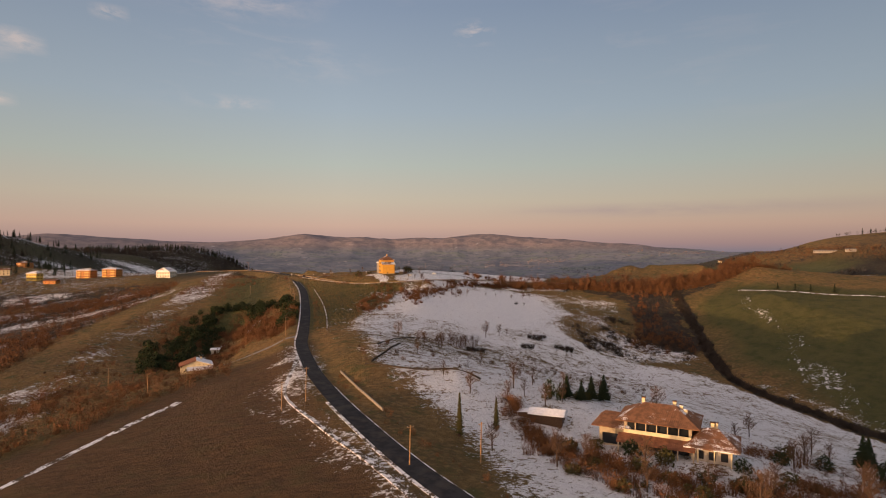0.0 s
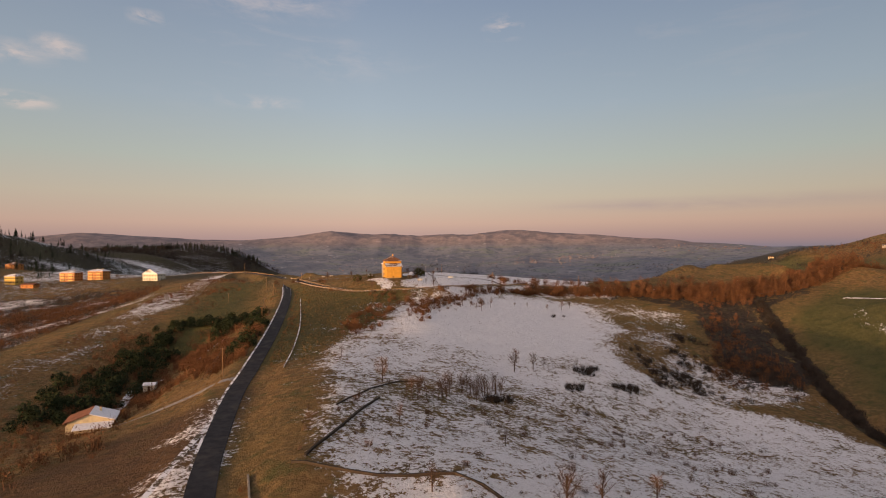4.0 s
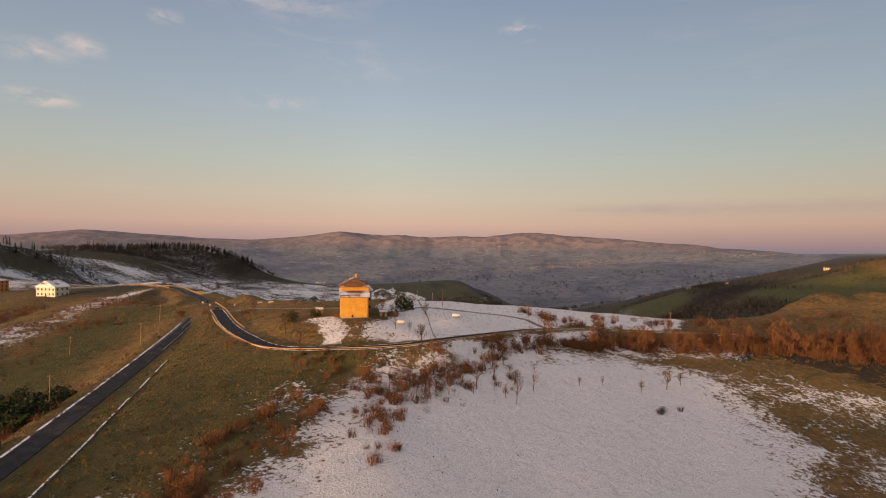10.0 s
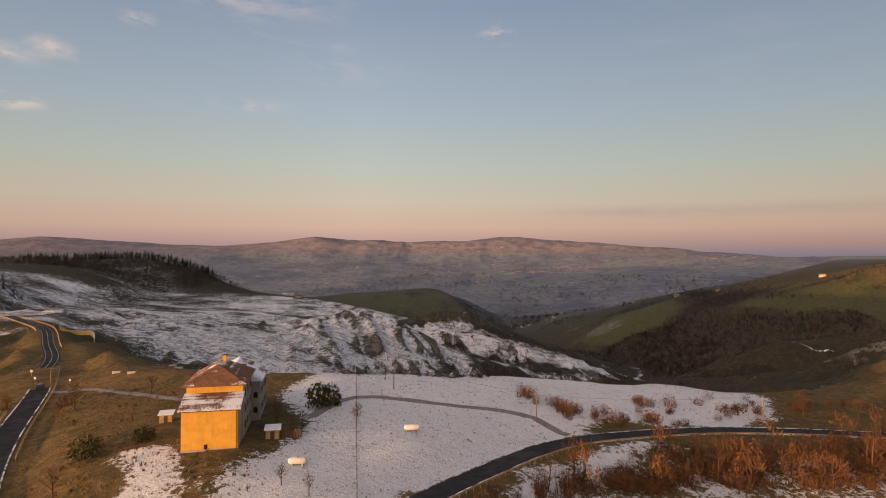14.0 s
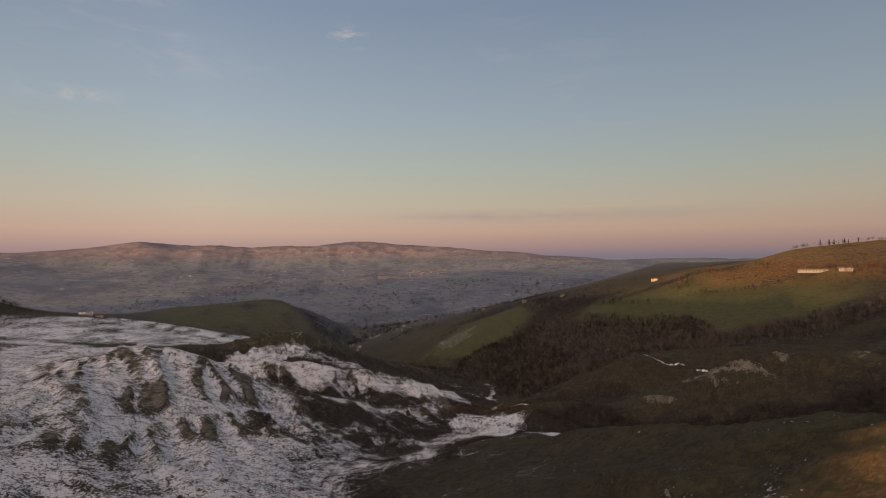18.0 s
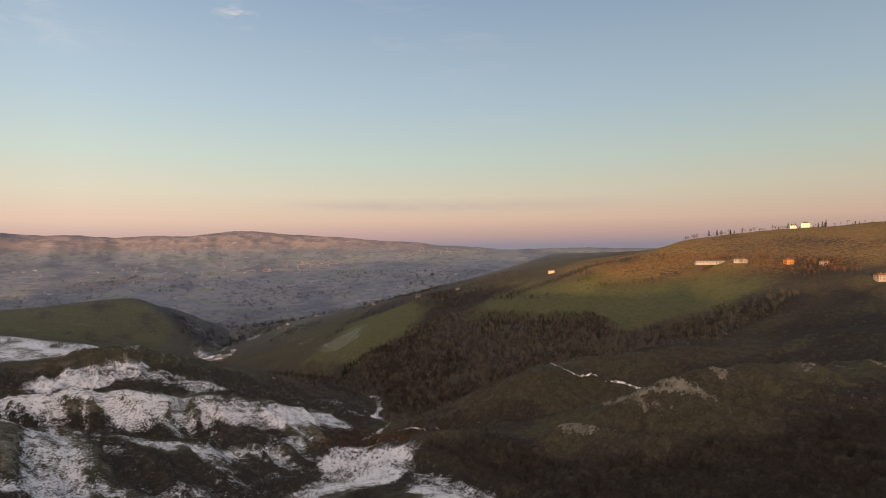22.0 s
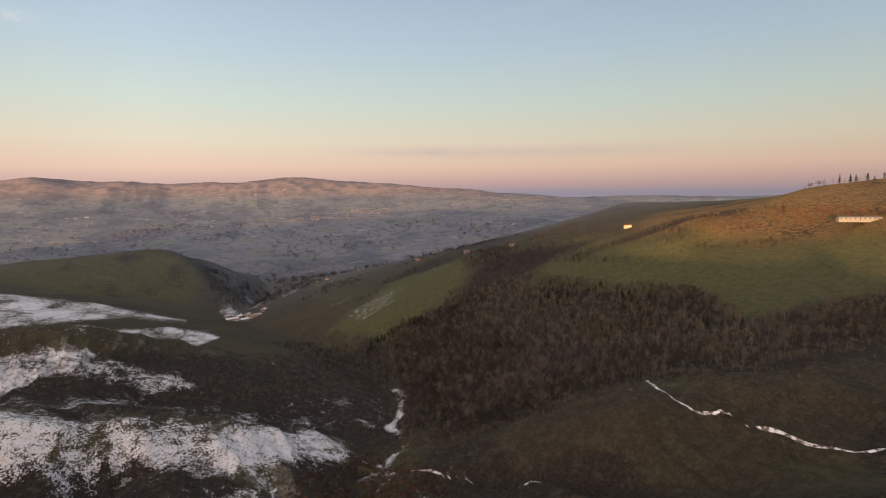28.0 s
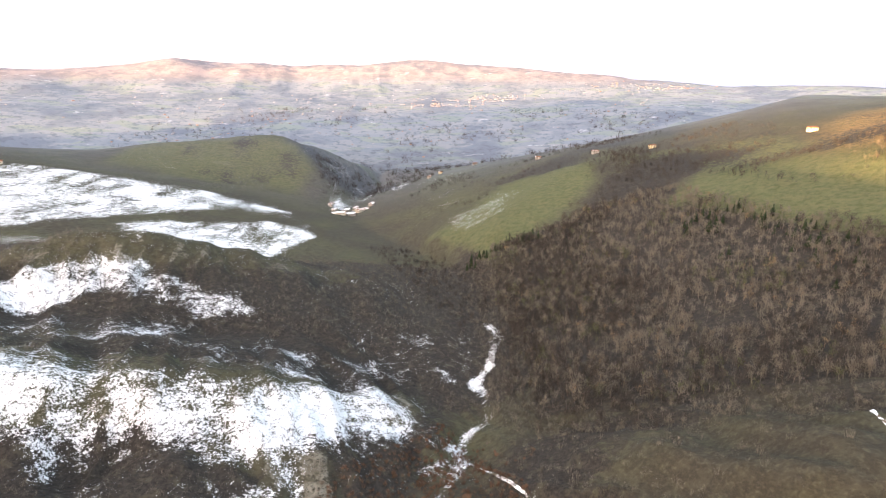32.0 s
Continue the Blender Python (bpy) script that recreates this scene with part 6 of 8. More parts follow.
def scatter(name, label, soups, places, sizes, mat, lean=0.06, category="vegetation", squash=(0.8, 1.25)):
    """Many plants in one mesh of kind stuff."""
    g = np.random.default_rng(len(places) + 3)
    arrays = [s.arrays() for s in soups]
    vs, fs, n = [], [], 0
    pick = g.integers(0, len(arrays), len(places))
    for k, (v, f) in enumerate(arrays):
        idx = np.nonzero(pick == k)[0]
        if not len(idx):
            continue
        a = g.random(len(idx)) * 6.283
        sc = sizes[idx]
        wide = sc * (squash[0] + (squash[1] - squash[0]) * g.random(len(idx)))
        c, s = np.cos(a)[:, None], np.sin(a)[:, None]
        x = (c * v[None, :, 0] - s * v[None, :, 1]) * wide[:, None]
        y = (s * v[None, :, 0] + c * v[None, :, 1]) * wide[:, None]
        z = v[None, :, 2] * sc[:, None]
        x = x + z * g.normal(0, lean, len(idx))[:, None]
        out = np.stack([x + places[idx, 0:1], y + places[idx, 1:2], z + places[idx, 2:3]], 2).reshape(-1, 3)
        vs.append(out)
        fs.append((f[None] + (np.arange(len(idx)) * len(v))[:, None, None]).reshape(-1, 3) + n)
        n += len(out)
    me = tri_mesh(name, np.vstack(vs), np.vstack(fs), mat)
    return tagged(new(name, me), label, category, kind="stuff")


def spots(poly, count, keep=None, seed=1):
    """Places inside a polygon of the plan, on the ground."""
    g = np.random.default_rng(seed)
    p = np.array(poly, float)
    lo, hi = p.min(0), p.max(0)
    out = np.zeros((0, 2))
    while len(out) < count:
        q = lo + (hi - lo) * g.random((count * 4, 2))
        ok = inside(q[:, 0], q[:, 1], poly, 0.5) > 0.5
        for line in (ROAD, BEND):
            d, _ = edge_distance(q[:, 0], q[:, 1], line)
            ok &= d > 4.6
        if keep is not None:
            ok &= g.random(len(q)) < keep(q[:, 0], q[:, 1])
        out = np.vstack([out, q[ok]])
    out = out[:count]
    return np.c_[out, ground_height(out[:, 0], out[:, 1])]


def along_line(line, count, width, seed=1):
    g = np.random.default_rng(seed)
    p = dense(line, 2.0)
    q = p[g.integers(0, len(p), count), :2] + g.normal(0, width, (count, 2))
    ok = np.ones(count, bool)
    for road in (ROAD, BEND):
        d, _ = edge_distance(q[:, 0], q[:, 1], road)
        ok &= d > 4.4
    q = q[ok]
    return np.c_[q, ground_height(q[:, 0], q[:, 1])]


def sized(places, lo, hi, seed=5):
    g = np.random.default_rng(seed)
    return lo + (hi - lo) * g.random(len(places)) ** 1.4


BUSHES = [bush_soup(k, 34, 80, 0.075) for k in range(4)]
BUSHES_LOW = [bush_soup(20 + k, 20, 26, 0.10) for k in range(4)]
STICKY = [bush_soup(40 + k, 46, 6, 0.06) for k in range(3)]


def tuft_soup(seed, blades):
    g = np.random.default_rng(seed)
    s = Soup()
    for k in range(blades):
        a, w = g.random() * 6.283, g.random() * 0.45
        foot = np.array([math.cos(a) * w, math.sin(a) * w, -0.1])
        s.blade(foot, foot + [g.normal(0, 0.22), g.normal(0, 0.22), 0.5 + 0.5 * g.random()], 0.07)
    return s


TUFTS = [tuft_soup(k, 11) for k in range(4)]
DRYGRASS = bark("dry_winter_grass", (0.200, 0.115, 0.040), (0.120, 0.078, 0.028))
STUBBLE = bark("dark_stubble", (0.075, 0.055, 0.036), (0.050, 0.040, 0.026))
EVERGREEN = [bush_soup(60 + k, 6, 330, 0.12) for k in range(3)]
CONIFERS = [conifer_soup(k, 16, 9) for k in range(3)]
CYPRESSES = [conifer_soup(10 + k, 16, 7, 0.12) for k in range(2)]


def wood_soup(seed, height=1.0):
    t, c = grow(seed, 1.0, 10, 5, 4, 0.42, 1.25, True)
    s = Soup()
    s.add(*t.arrays()), s.add(*c.arrays())
    return s


WOODTREES = [wood_soup(80 + k) for k in range(4)]


def canopy_soup(seed, twigs=96, wide=0.34):
    """A leafless wood tree one metre high: a thin trunk, rising limbs and a haze of fine twigs in an uneven egg-shaped crown."""
    g = np.random.default_rng(seed)
    s = Soup()
    s.stick((0, 0, -0.05), (g.normal(0, 0.02), g.normal(0, 0.02), 0.62), 0.018, 0.007, 3)
    lobes = [(g.normal(0, 0.5 * wide, 2), 0.42 + 0.42 * g.random()) for k in range(6)]
    for (c, h) in lobes:
        s.blade((0, 0, 0.18 + 0.2 * g.random()), (c[0], c[1], h), 0.010)
    for k in range(twigs):
        c, h = lobes[g.integers(0, 6)]
        d = g.normal(size=3)
        d *= 0.16 * g.random() ** 0.4 / np.linalg.norm(d)
        p = np.array([c[0] * 0.9, c[1] * 0.9, h]) + d * [1.1, 1.1, 1.0]
        tip = p + (g.normal(0, 0.5, 3) + [0, 0, 0.75]) * 0.10
        s.blade(p, tip, 0.014)
    return s


CANOPY = [canopy_soup(170 + k) for k in range(6)]
CANOPY_LIGHT = [canopy_soup(190 + k, 40) for k in range(4)]
SCRUBLETS = [bush_soup(140 + k, 9, 16, 0.13) for k in range(5)]
# slopes of rusty scrub beside the bend, and the hedges round the snow field
BANK = [(24, 326), (60, 352), (110, 362), (200, 362), (300, 378), (330, 360), (250, 330), (190, 322), (130, 345), (90, 343), (62, 341), (34, 330)]
p = spots(BANK, 1250, seed=11)
scatter("roadside_thicket", "dense rust-brown leafless scrub on the bank below the road", BUSHES + BUSHES_LOW, p, sized(p, 2.2, 5.4), TWIG_RUST)
p = np.vstack([spots(BANK, 200, seed=12), spots([(60, 346), (110, 358), (200, 360), (300, 376), (330, 362), (250, 332), (190, 324), (130, 346), (90, 342)], 420, seed=112)])
scatter("roadside_saplings", "thin bare saplings standing in the bank scrub", WOODTREES + CANOPY, p, sized(p, 5.0, 11.0), TWIG_RUST)
p = np.vstack([along_line([(-70, 308, 0), (-30, 287, 0), (-8, 290, 0), (14, 312, 0), (30, 328, 0)], 60, 3.0, 13), along_line([(-14, 232, 0), (-10, 262, 0), (-2, 285, 0)], 34, 3.2, 14),
               along_line([(-42, 205, 0), (-38, 228, 0), (-34, 256, 0)], 52, 3.4, 15), along_line([(-26, 270, 0), (0, 276, 0), (22, 292, 0)], 30, 4, 16)])
p = np.vstack([p, along_line([(-43, 213, 0), (-48, 230, 0), (-42, 252, 0), (-37, 265, 0)], 60, 1.8, 113), along_line([(-18, 248, 0), (-16, 272, 0), (-6, 280, 0), (8, 296, 0)], 70, 2.6, 114), along_line([(-40, 288, 0), (-20, 280, 0), (0, 286, 0), (16, 306, 0)], 60, 3.4, 115), along_line([(14, 308, 0), (26, 322, 0), (37, 332, 0), (50, 342, 0)], 70, 1.8, 116)])
scatter("field_hedge", "rusty leafless hedge bushes at the rim of the snowy field", BUSHES + STICKY, p, sized(p, 1.2, 3.6), TWIG_RUST)
p = np.vstack([along_line([(-10, 272, 0), (10, 280, 0), (30, 298, 0)], 22, 4.5, 17), along_line([(-13, 118, 0), (-4, 128, 0), (4, 138, 0), (16, 148, 0)], 46, 3.0, 18), along_line([(60, 362, 0), (130, 378, 0), (170, 385, 0)], 22, 3, 19)])
scatter("field_saplings", "thin bare saplings with reddish twigs in the snow", WOODTREES, p, sized(p, 3.5, 7.5), TWIG)
p = np.vstack([along_line([(62, 376, 0), (100, 384, 0), (150, 388, 0), (190, 400, 0)], 70, 4, 20), along_line([(32, 381, 0), (38, 374, 0), (50, 369, 0), (68, 372, 0)], 40, 2.0, 120)])
scatter("roadside_bushes", "orange-brown leafless bushes beside the upper road", BUSHES, p, sized(p, 1.6, 4.0), TWIG_RUST)
THICKET = [(84, 190), (112, 188), (153, 200), (166, 222), (159, 253), (128, 278), (90, 246)]
p = np.vstack([spots(THICKET, 520, lambda x, y: np.clip(0.35 + 1.9 * fractal(x, y, 26, 361, 2), 0.02, 1), seed=21), along_line([q for q in LINES["ditch"] if q[1] < 330], 1500, 1.5, 22)])
scatter("ditch_thicket", "dark leafless thicket filling the hollow and the ditch", BUSHES_LOW + STICKY, p, sized(p, 1.4, 3.6), TWIG_DARK)
p = spots(THICKET_LAND, 520, lambda x, y: np.clip(0.5 + 1.4 * fractal(x, y, 30, 362, 2), 0.05, 1), seed=221)
scatter("slope_thicket_rust", "rusty leafless scrub on the slope over the ditch", BUSHES_LOW + CANOPY_LIGHT, p, sized(p, 1.6, 4.6), TWIG_RUST)
p = np.vstack([along_line([(52, 186, 0), (60, 194, 0)], 26, 1.6, 23), along_line([(42, 164, 0), (47, 169, 0)], 16, 1.2, 24), along_line([(11, 134, 0), (16, 138, 0)], 20, 1.4, 25), along_line([(64, 176, 0), (71, 180, 0)], 22, 1.6, 27), along_line([(58, 284, 0), (66, 288, 0)], 5, 1, 26)])
scatter("dark_bushes", "low dark leafless bushes in the snow field", STICKY, p, sized(p, 1.6, 3.0), TWIG_DARK)
p = spots([(-34, 60), (-40, 130), (10, 150), (60, 150), (110, 160), (60, 60), (20, 50)], 170, seed=27)
scatter("orchard_shrubs", "small bare orchard shrubs dotted over the snow", STICKY, p, sized(p, 0.7, 2.3), TWIG)
# garden of the villa
p = np.vstack([spots([(8, -2), (24, -26), (56, -50), (92, -34), (78, -8), (60, -16), (34, -12), (16, 12)], 460, seed=28), along_line([(12, 38, 0), (13, 23, 0), (15, 8, 0), (18, 0, 0)], 130, 1.6, 29), along_line([(64, 10, 0), (88, 4, 0), (104, -10, 0)], 90, 4, 30), along_line([(22, -6, 0), (36, -16, 0), (54, -22, 0)], 110, 3.0, 130)])
scatter("garden_shrubs", "brown and rusty garden shrubs with snow between them", BUSHES + BUSHES_LOW, p, sized(p, 1.0, 3.8), TWIG_RUST)
p = np.vstack([spots([(20, -20), (50, -44), (90, -34), (70, -14), (40, -16)], 70, seed=31), along_line([(24, 40, 0), (34, 46, 0), (42, 44, 0)], 10, 1.5, 131)])
scatter("garden_evergreens", "dark clipped evergreen shrubs in the villa garden", EVERGREEN, p, sized(p, 1.2, 3.0), NEEDLE_OLIVE)
# left slopes
OPEN_LAND = [(-120, 110), (-150, 60), (-190, 180), (-205, 330), (-235, 520), (-150, 440), (-125, 330), (-135, 280), (-160, 215), (-150, 150)]
HOLLOW = [(-250, 60), (-420, 120), (-600, 340), (-480, 470), (-340, 520), (-262, 500), (-236, 400), (-222, 250), (-200, 120)]
p = spots(HOLLOW, 5200, lambda x, y: np.clip(0.5 + 1.6 * fractal(x, y, 70, 301, 3), 0.03, 1), 32)
scatter("red_scrub_slope", "reddish-brown leafless scrub over the snowy slopes", SCRUBLETS, p, sized(p, 2.4, 5.8), TWIG_RUST)
p = np.vstack([spots([(-160, 110), (-190, 100), (-150, 20), (-118, 70), (-108, 112), (-140, 112)], 320, seed=33), spots([(-76, 165), (-86, 215), (-106, 290), (-140, 285), (-130, 215), (-104, 150)], 520, seed=34), spots([(-104, 150), (-130, 215), (-150, 285), (-172, 260), (-165, 200), (-140, 150)], 420, seed=137), spots([(-100, 118), (-132, 112), (-150, 150), (-136, 175), (-112, 165)], 70, seed=134), along_line([(-92, 104, 0), (-112, 70, 0), (-134, 20, 0), (-150, -40, 0)], 300, 4.5, 135)])
scatter("hollow_scrub", "rusty scrub round the cottage hollow and the road fence", SCRUBLETS + BUSHES_LOW, p, sized(p, 1.6, 4.4), TWIG_RUST)
p = np.vstack([along_line([(-140, 175, 0), (-146, 213, 0), (-154, 255, 0), (-150, 275, 0), (-121, 278, 0), (-102, 250, 0)], 120, 7, 35), along_line([(-84, 180, 0), (-92, 235, 0)], 24, 3, 36), along_line([(-140, 150, 0), (-128, 170, 0)], 20, 5, 37)])
scatter("dark_evergreen_belt", "dark evergreen shrubs and pines round the cottage garden", EVERGREEN, p, sized(p, 2.6, 7.5), NEEDLE)
p = spots([(-141, 246), (-97, 227), (-90, 230), (-77, 199), (-76, 165), (-88, 160), (-112, 200)], 420, seed=335)
scatter("garden_thicket", "rusty leafless thicket between the cottage garden and the road", BUSHES + CANOPY_LIGHT, p, sized(p, 2.0, 5.0), TWIG_RUST)
p = np.vstack([along_line([(-61, 150, 0), (-72, 210, 0), (-92, 300, 0), (-112, 380, 0)], 70, 1.3, 38), along_line([(-76, 165, 0), (-88, 225, 0), (-110, 320, 0), (-128, 390, 0)], 60, 1.4, 39), along_line([(-40, 60, 0), (-22, 14, 0), (0, -26, 0)], 40, 1.5, 40)])
scatter("verge_scrub", "tufts of rusty scrub along the road verges", BUSHES_LOW, p, sized(p, 0.6, 2.0), TWIG_RUST)
p = spots(HOLLOW, 1800, lambda x, y: np.clip(0.4 + 1.8 * fractal(x, y, 50, 305, 3), 0.02, 1), 232)
scatter("dark_scrub_slope", "dark leafless scrub in clumps over the snowy slopes", SCRUBLETS + CANOPY_LIGHT, p, sized(p, 2.0, 5.5), TWIG_DARK)
p = np.vstack([spots(LEFT_SNOW, 700, seed=233), spots(LEFT_SPECKS, 900, seed=234)])
scatter("snowy_slope_scrub", "low brown weeds and bushes standing in the broken snow", SCRUBLETS + TUFTS, p, sized(p, 0.5, 2.2), TWIG)
p = np.vstack([spots(OPEN_LAND, 700, lambda x, y: np.clip(0.1 + 2.0 * fractal(x, y, 60, 391, 3), 0.02, 1), 136)])
scatter("slope_scrub", "rusty bushes in clumps over the grassy slope", BUSHES_LOW, p, sized(p, 0.8, 2.6), TWIG_RUST)
p = along_line([(-136, 400, 0), (-110, 380, 0), (-92, 372, 0)], 22, 3.5, 41)
scatter("terrace_thicket", "dark red-brown thicket beside the bend", BUSHES, p, sized(p, 2.4, 5.0), TWIG_RUST)
# hamlet
p = spots([(-280, 520), (-340, 500), (-620, 440), (-760, 560), (-760, 720), (-520, 740), (-330, 600)], 420, lambda x, y: np.clip(0.6 + 1.2 * fractal(x, y, 60, 311, 2), 0.05, 1), 42)
scatter("hamlet_bushes", "bare shrubs and garden trees among the hamlet's houses", SCRUBLETS, p, sized(p, 1.5, 4.0), TWIG_RUST)
p = spots([(-330, 560), (-500, 600), (-760, 640), (-760, 780), (-500, 720)], 60, seed=43)
scatter("hamlet_conifers", "dark conifers between the hamlet's houses", CONIFERS, p, sized(p, 7, 15), NEEDLE)
p = np.vstack([along_line([(-780, 875, 0), (-710, 910, 0), (-660, 1010, 0), (-640, 1080, 0)], 70, 14, 44), along_line([(-600, 780, 0), (-700, 840, 0), (-900, 800, 0)], 60, 30, 45)])
scatter("hill_cypresses", "dark cypresses and conifers on the snowy hill", CYPRESSES + CONIFERS, p, sized(p, 8, 18), NEEDLE)
p = spots([(-560, 760), (-620, 940), (-760, 860), (-1100, 780), (-1000, 640), (-700, 680)], 500, seed=46)
scatter("hill_trees", "bare trees covering the side of the snowy hill", CANOPY_LIGHT + CANOPY, p, sized(p, 5, 10), TWIG_DARK)
p = spots([(-540, 1730), (-660, 1690), (-850, 1640), (-1000, 1600), (-980, 1780), (-620, 1800)], 420, seed=47)
q = spots([(-480, 1790), (-560, 1640), (-640, 1500), (-760, 1450), (-1000, 1480), (-1050, 1640), (-742, 1700), (-560, 1760)], 1000, seed=147)
scatter("far_hill_wood", "dark bare wood over the hillside beyond the gullies", CANOPY_LIGHT + CANOPY, q, sized(q, 10, 18), TWIG_DARK)
scatter("far_pine_wood", "dark pine wood on the hill beyond the gullies", CONIFERS, p, sized(p, 14, 24), NEEDLE)
p = spots([(-560, 900), (-640, 1080), (-640, 1350), (-540, 1560), (-480, 1700), (-420, 1600), (-420, 1300), (-460, 1000)], 500, lambda x, y: np.clip(0.4 + 1.4 * fractal(x, y, 120, 321, 3), 0, 1), 48)
scatter("gully_scrub", "dark scrub in the gullies under the wooded hills", SCRUBLETS, p, sized(p, 3, 7), TWIG_DARK)
# gullies
def scrub_share(x, y):
    return covers(x, y, None)["scrub"] ** 1.3


BAD_NEAR = [(-140, 540), (0, 500), (110, 560), (240, 860), (290, 1040), (120, 1090), (-160, 1000), (-240, 760)]
p = spots(BAD_NEAR, 6500, scrub_share, 49)
scatter("gully_bushes", "low dark bushes scattered over the snowy clay slopes", SCRUBLETS + CANOPY_LIGHT, p, sized(p, 0.9, 3.4), TWIG_GREY)
p = np.vstack([spots(BAD_NEAR, 11000, seed=249), spots(SNOW_BRANCH, 1100, seed=250), spots(SNOW_TONGUE, 900, seed=251), spots(SPUR_FACE, 1500, seed=252)])
scatter("gully_weeds", "dry brown weeds poking through the snow of the gullies", TUFTS, p, sized(p, 0.35, 1.1), STUBBLE)
p = np.vstack([spots(BADLANDS_EAST, 2600, scrub_share, 50), spots(NOSE_SCRUB, 300, seed=150)])
scatter("slope_bushes", "low dark scrub on the green and bare eastern spurs", SCRUBLETS, p, sized(p, 1.2, 3.6), TWIG_DARK)
p = spots(WOOD_VALLEY, 5200, lambda x, y: np.clip(0.75 + 0.9 * fractal(x, y, 70, 331, 3), 0.05, 1), 51)
scatter("valley_scrub", "grey-brown leafless scrub covering the valley side", SCRUBLETS + CANOPY_LIGHT, p, sized(p, 1.8, 5.0), TWIG_GREY)
p = np.vstack([along_line([(335, 1030, 0), (352, 985, 0), (400, 950, 0), (470, 930, 0), (560, 900, 0)], 420, 22, 152), along_line([(300, 1000, 0), (330, 960, 0), (372, 900, 0)], 160, 12, 154)])
scatter("slope_thicket", "grey-brown scrub thinning out from the wood over the slope", SCRUBLETS, p, sized(p, 1.5, 4.6), TWIG_GREY)
p = along_line([(236, 880, 0), (262, 930, 0), (290, 985, 0), (320, 1000, 0)], 200, 13, 52)
p = np.vstack([p, spots(REED_LAND, 900, seed=152)])
scatter("reed_bed", "pale brown reeds in the wet bottom of the valley", STICKY, p, sized(p, 1.6, 2.8), TWIG)
p = spots(WOOD, 3000, seed=53)
scatter("hillside_wood", "leafless grey-brown wood over the shaded hillside", CANOPY, p, sized(p, 7, 13), TWIG_GREY)
p = spots(WOOD, 1300, lambda x, y: np.clip(0.5 + 1.6 * fractal(x, y, 90, 381, 3), 0, 1), seed=153)
scatter("dark_wood", "clumps of darker bare trees in the hillside wood", CANOPY, p, sized(p, 8, 15), TWIG_DARK)
p = spots(WOOD, 420, lambda x, y: np.clip(0.1 + 1.9 * fractal(x, y, 60, 385, 3), 0, 1), seed=155)
scatter("ivy_wood", "ivy-grown olive trees in the bare wood", CANOPY, p, sized(p, 6, 11), TWIG_OLIVE)
p = spots(WOOD, 300, lambda x, y: np.clip(0.1 + 1.9 * fractal(x, y, 50, 388, 3), 0, 1), seed=156)
scatter("ochre_wood", "pale ochre oaks with dead leaves in the bare wood", CANOPY, p, sized(p, 5, 10), TWIG_OCHRE)
p = np.vstack([spots([(570, 960), (640, 1000), (660, 1180), (640, 1360), (590, 1380), (560, 1200)], 60, lambda x, y: np.clip(0.1 + 2.0 * fractal(x, y, 70, 389, 2), 0, 1), seed=54), along_line([(372, 1392, 0), (420, 1385, 0), (450, 1390, 0)], 36, 5, 55)])
scatter("hillside_conifers", "dark conifers standing in the bare wood", CONIFERS, p, sized(p, 8, 13), NEEDLE)
WOOD_FRINGE = [(322, 1060), (345, 985), (420, 940), (520, 895), (660, 862), (700, 880), (560, 930), (470, 970), (400, 990), (356, 1030), (368, 1120), (380, 1260), (402, 1390), (380, 1395), (345, 1250), (335, 1120)]
p = spots(WOOD_FRINGE, 1100, seed=158)
scatter("wood_fringe", "small bare trees and scrub at the edge of the hillside wood", CANOPY, p, sized(p, 2.0, 7.0), TWIG_GREY)
p = spots([(860, 1300), (960, 1230), (1020, 1120), (1050, 960), (960, 870), (920, 950), (930, 1050), (850, 1220)], 420, seed=159)
scatter("sunlit_belt", "rusty leafless trees in a belt on the sunlit hill", CANOPY, p, sized(p, 5, 10), TWIG_RUST)
p = spots([(760, 1250), (860, 1240), (950, 1330), (880, 1370), (790, 1320)], 130, lambda x, y: np.clip(0.2 + 1.8 * fractal(x, y, 40, 399, 2), 0, 1), seed=259)
scatter("knoll_trees", "orange-brown oaks round the sunlit knoll", CANOPY, p, sized(p, 4, 9), TWIG_OCHRE)
p = spots(EAST_WOOD, 1100, seed=157)
scatter("ravine_wood", "dark leafless wood filling the steep ravine side", CANOPY, p, sized(p, 4, 8), TWIG_DARK)
p = np.vstack([along_line([(640, 1560, 0), (680, 1640, 0), (720, 1700, 0)], 260, 26, 56), along_line([(700, 1390, 0), (800, 1360, 0), (880, 1330, 0)], 120, 9, 57), spots([(900, 900), (1040, 900), (1060, 1050), (960, 1130), (880, 1110)], 260, seed=58),
               along_line([(860, 1130, 0), (780, 1250, 0), (860, 1300, 0), (960, 1220, 0)], 140, 10, 59), along_line([(1100, 1290, 0), (1300, 1265, 0), (1400, 1240, 0), (1500, 1060, 0)], 90, 10, 60)])
scatter("right_hill_trees", "brown bare trees in belts on the sunlit hill", CANOPY_LIGHT + CANOPY, p, sized(p, 6, 11), TWIG_DARK)
p = np.vstack([spots(RIDGE_WOOD, 260, seed=160), along_line([(689, 1423, 0), (705, 1334, 0), (724, 1265, 0), (803, 1236, 0)], 40, 5, 161), spots(HILL_FLANK, 160, seed=162), spots([(331, 1182), (407, 1333), (420, 1390), (399, 1395), (300, 1560), (246, 1543), (300, 1297)], 420, seed=163), spots([(336, 1015), (342, 1090), (362, 1190), (384, 1260), (380, 1120), (366, 1040), (420, 985), (385, 955)], 190, seed=164)])
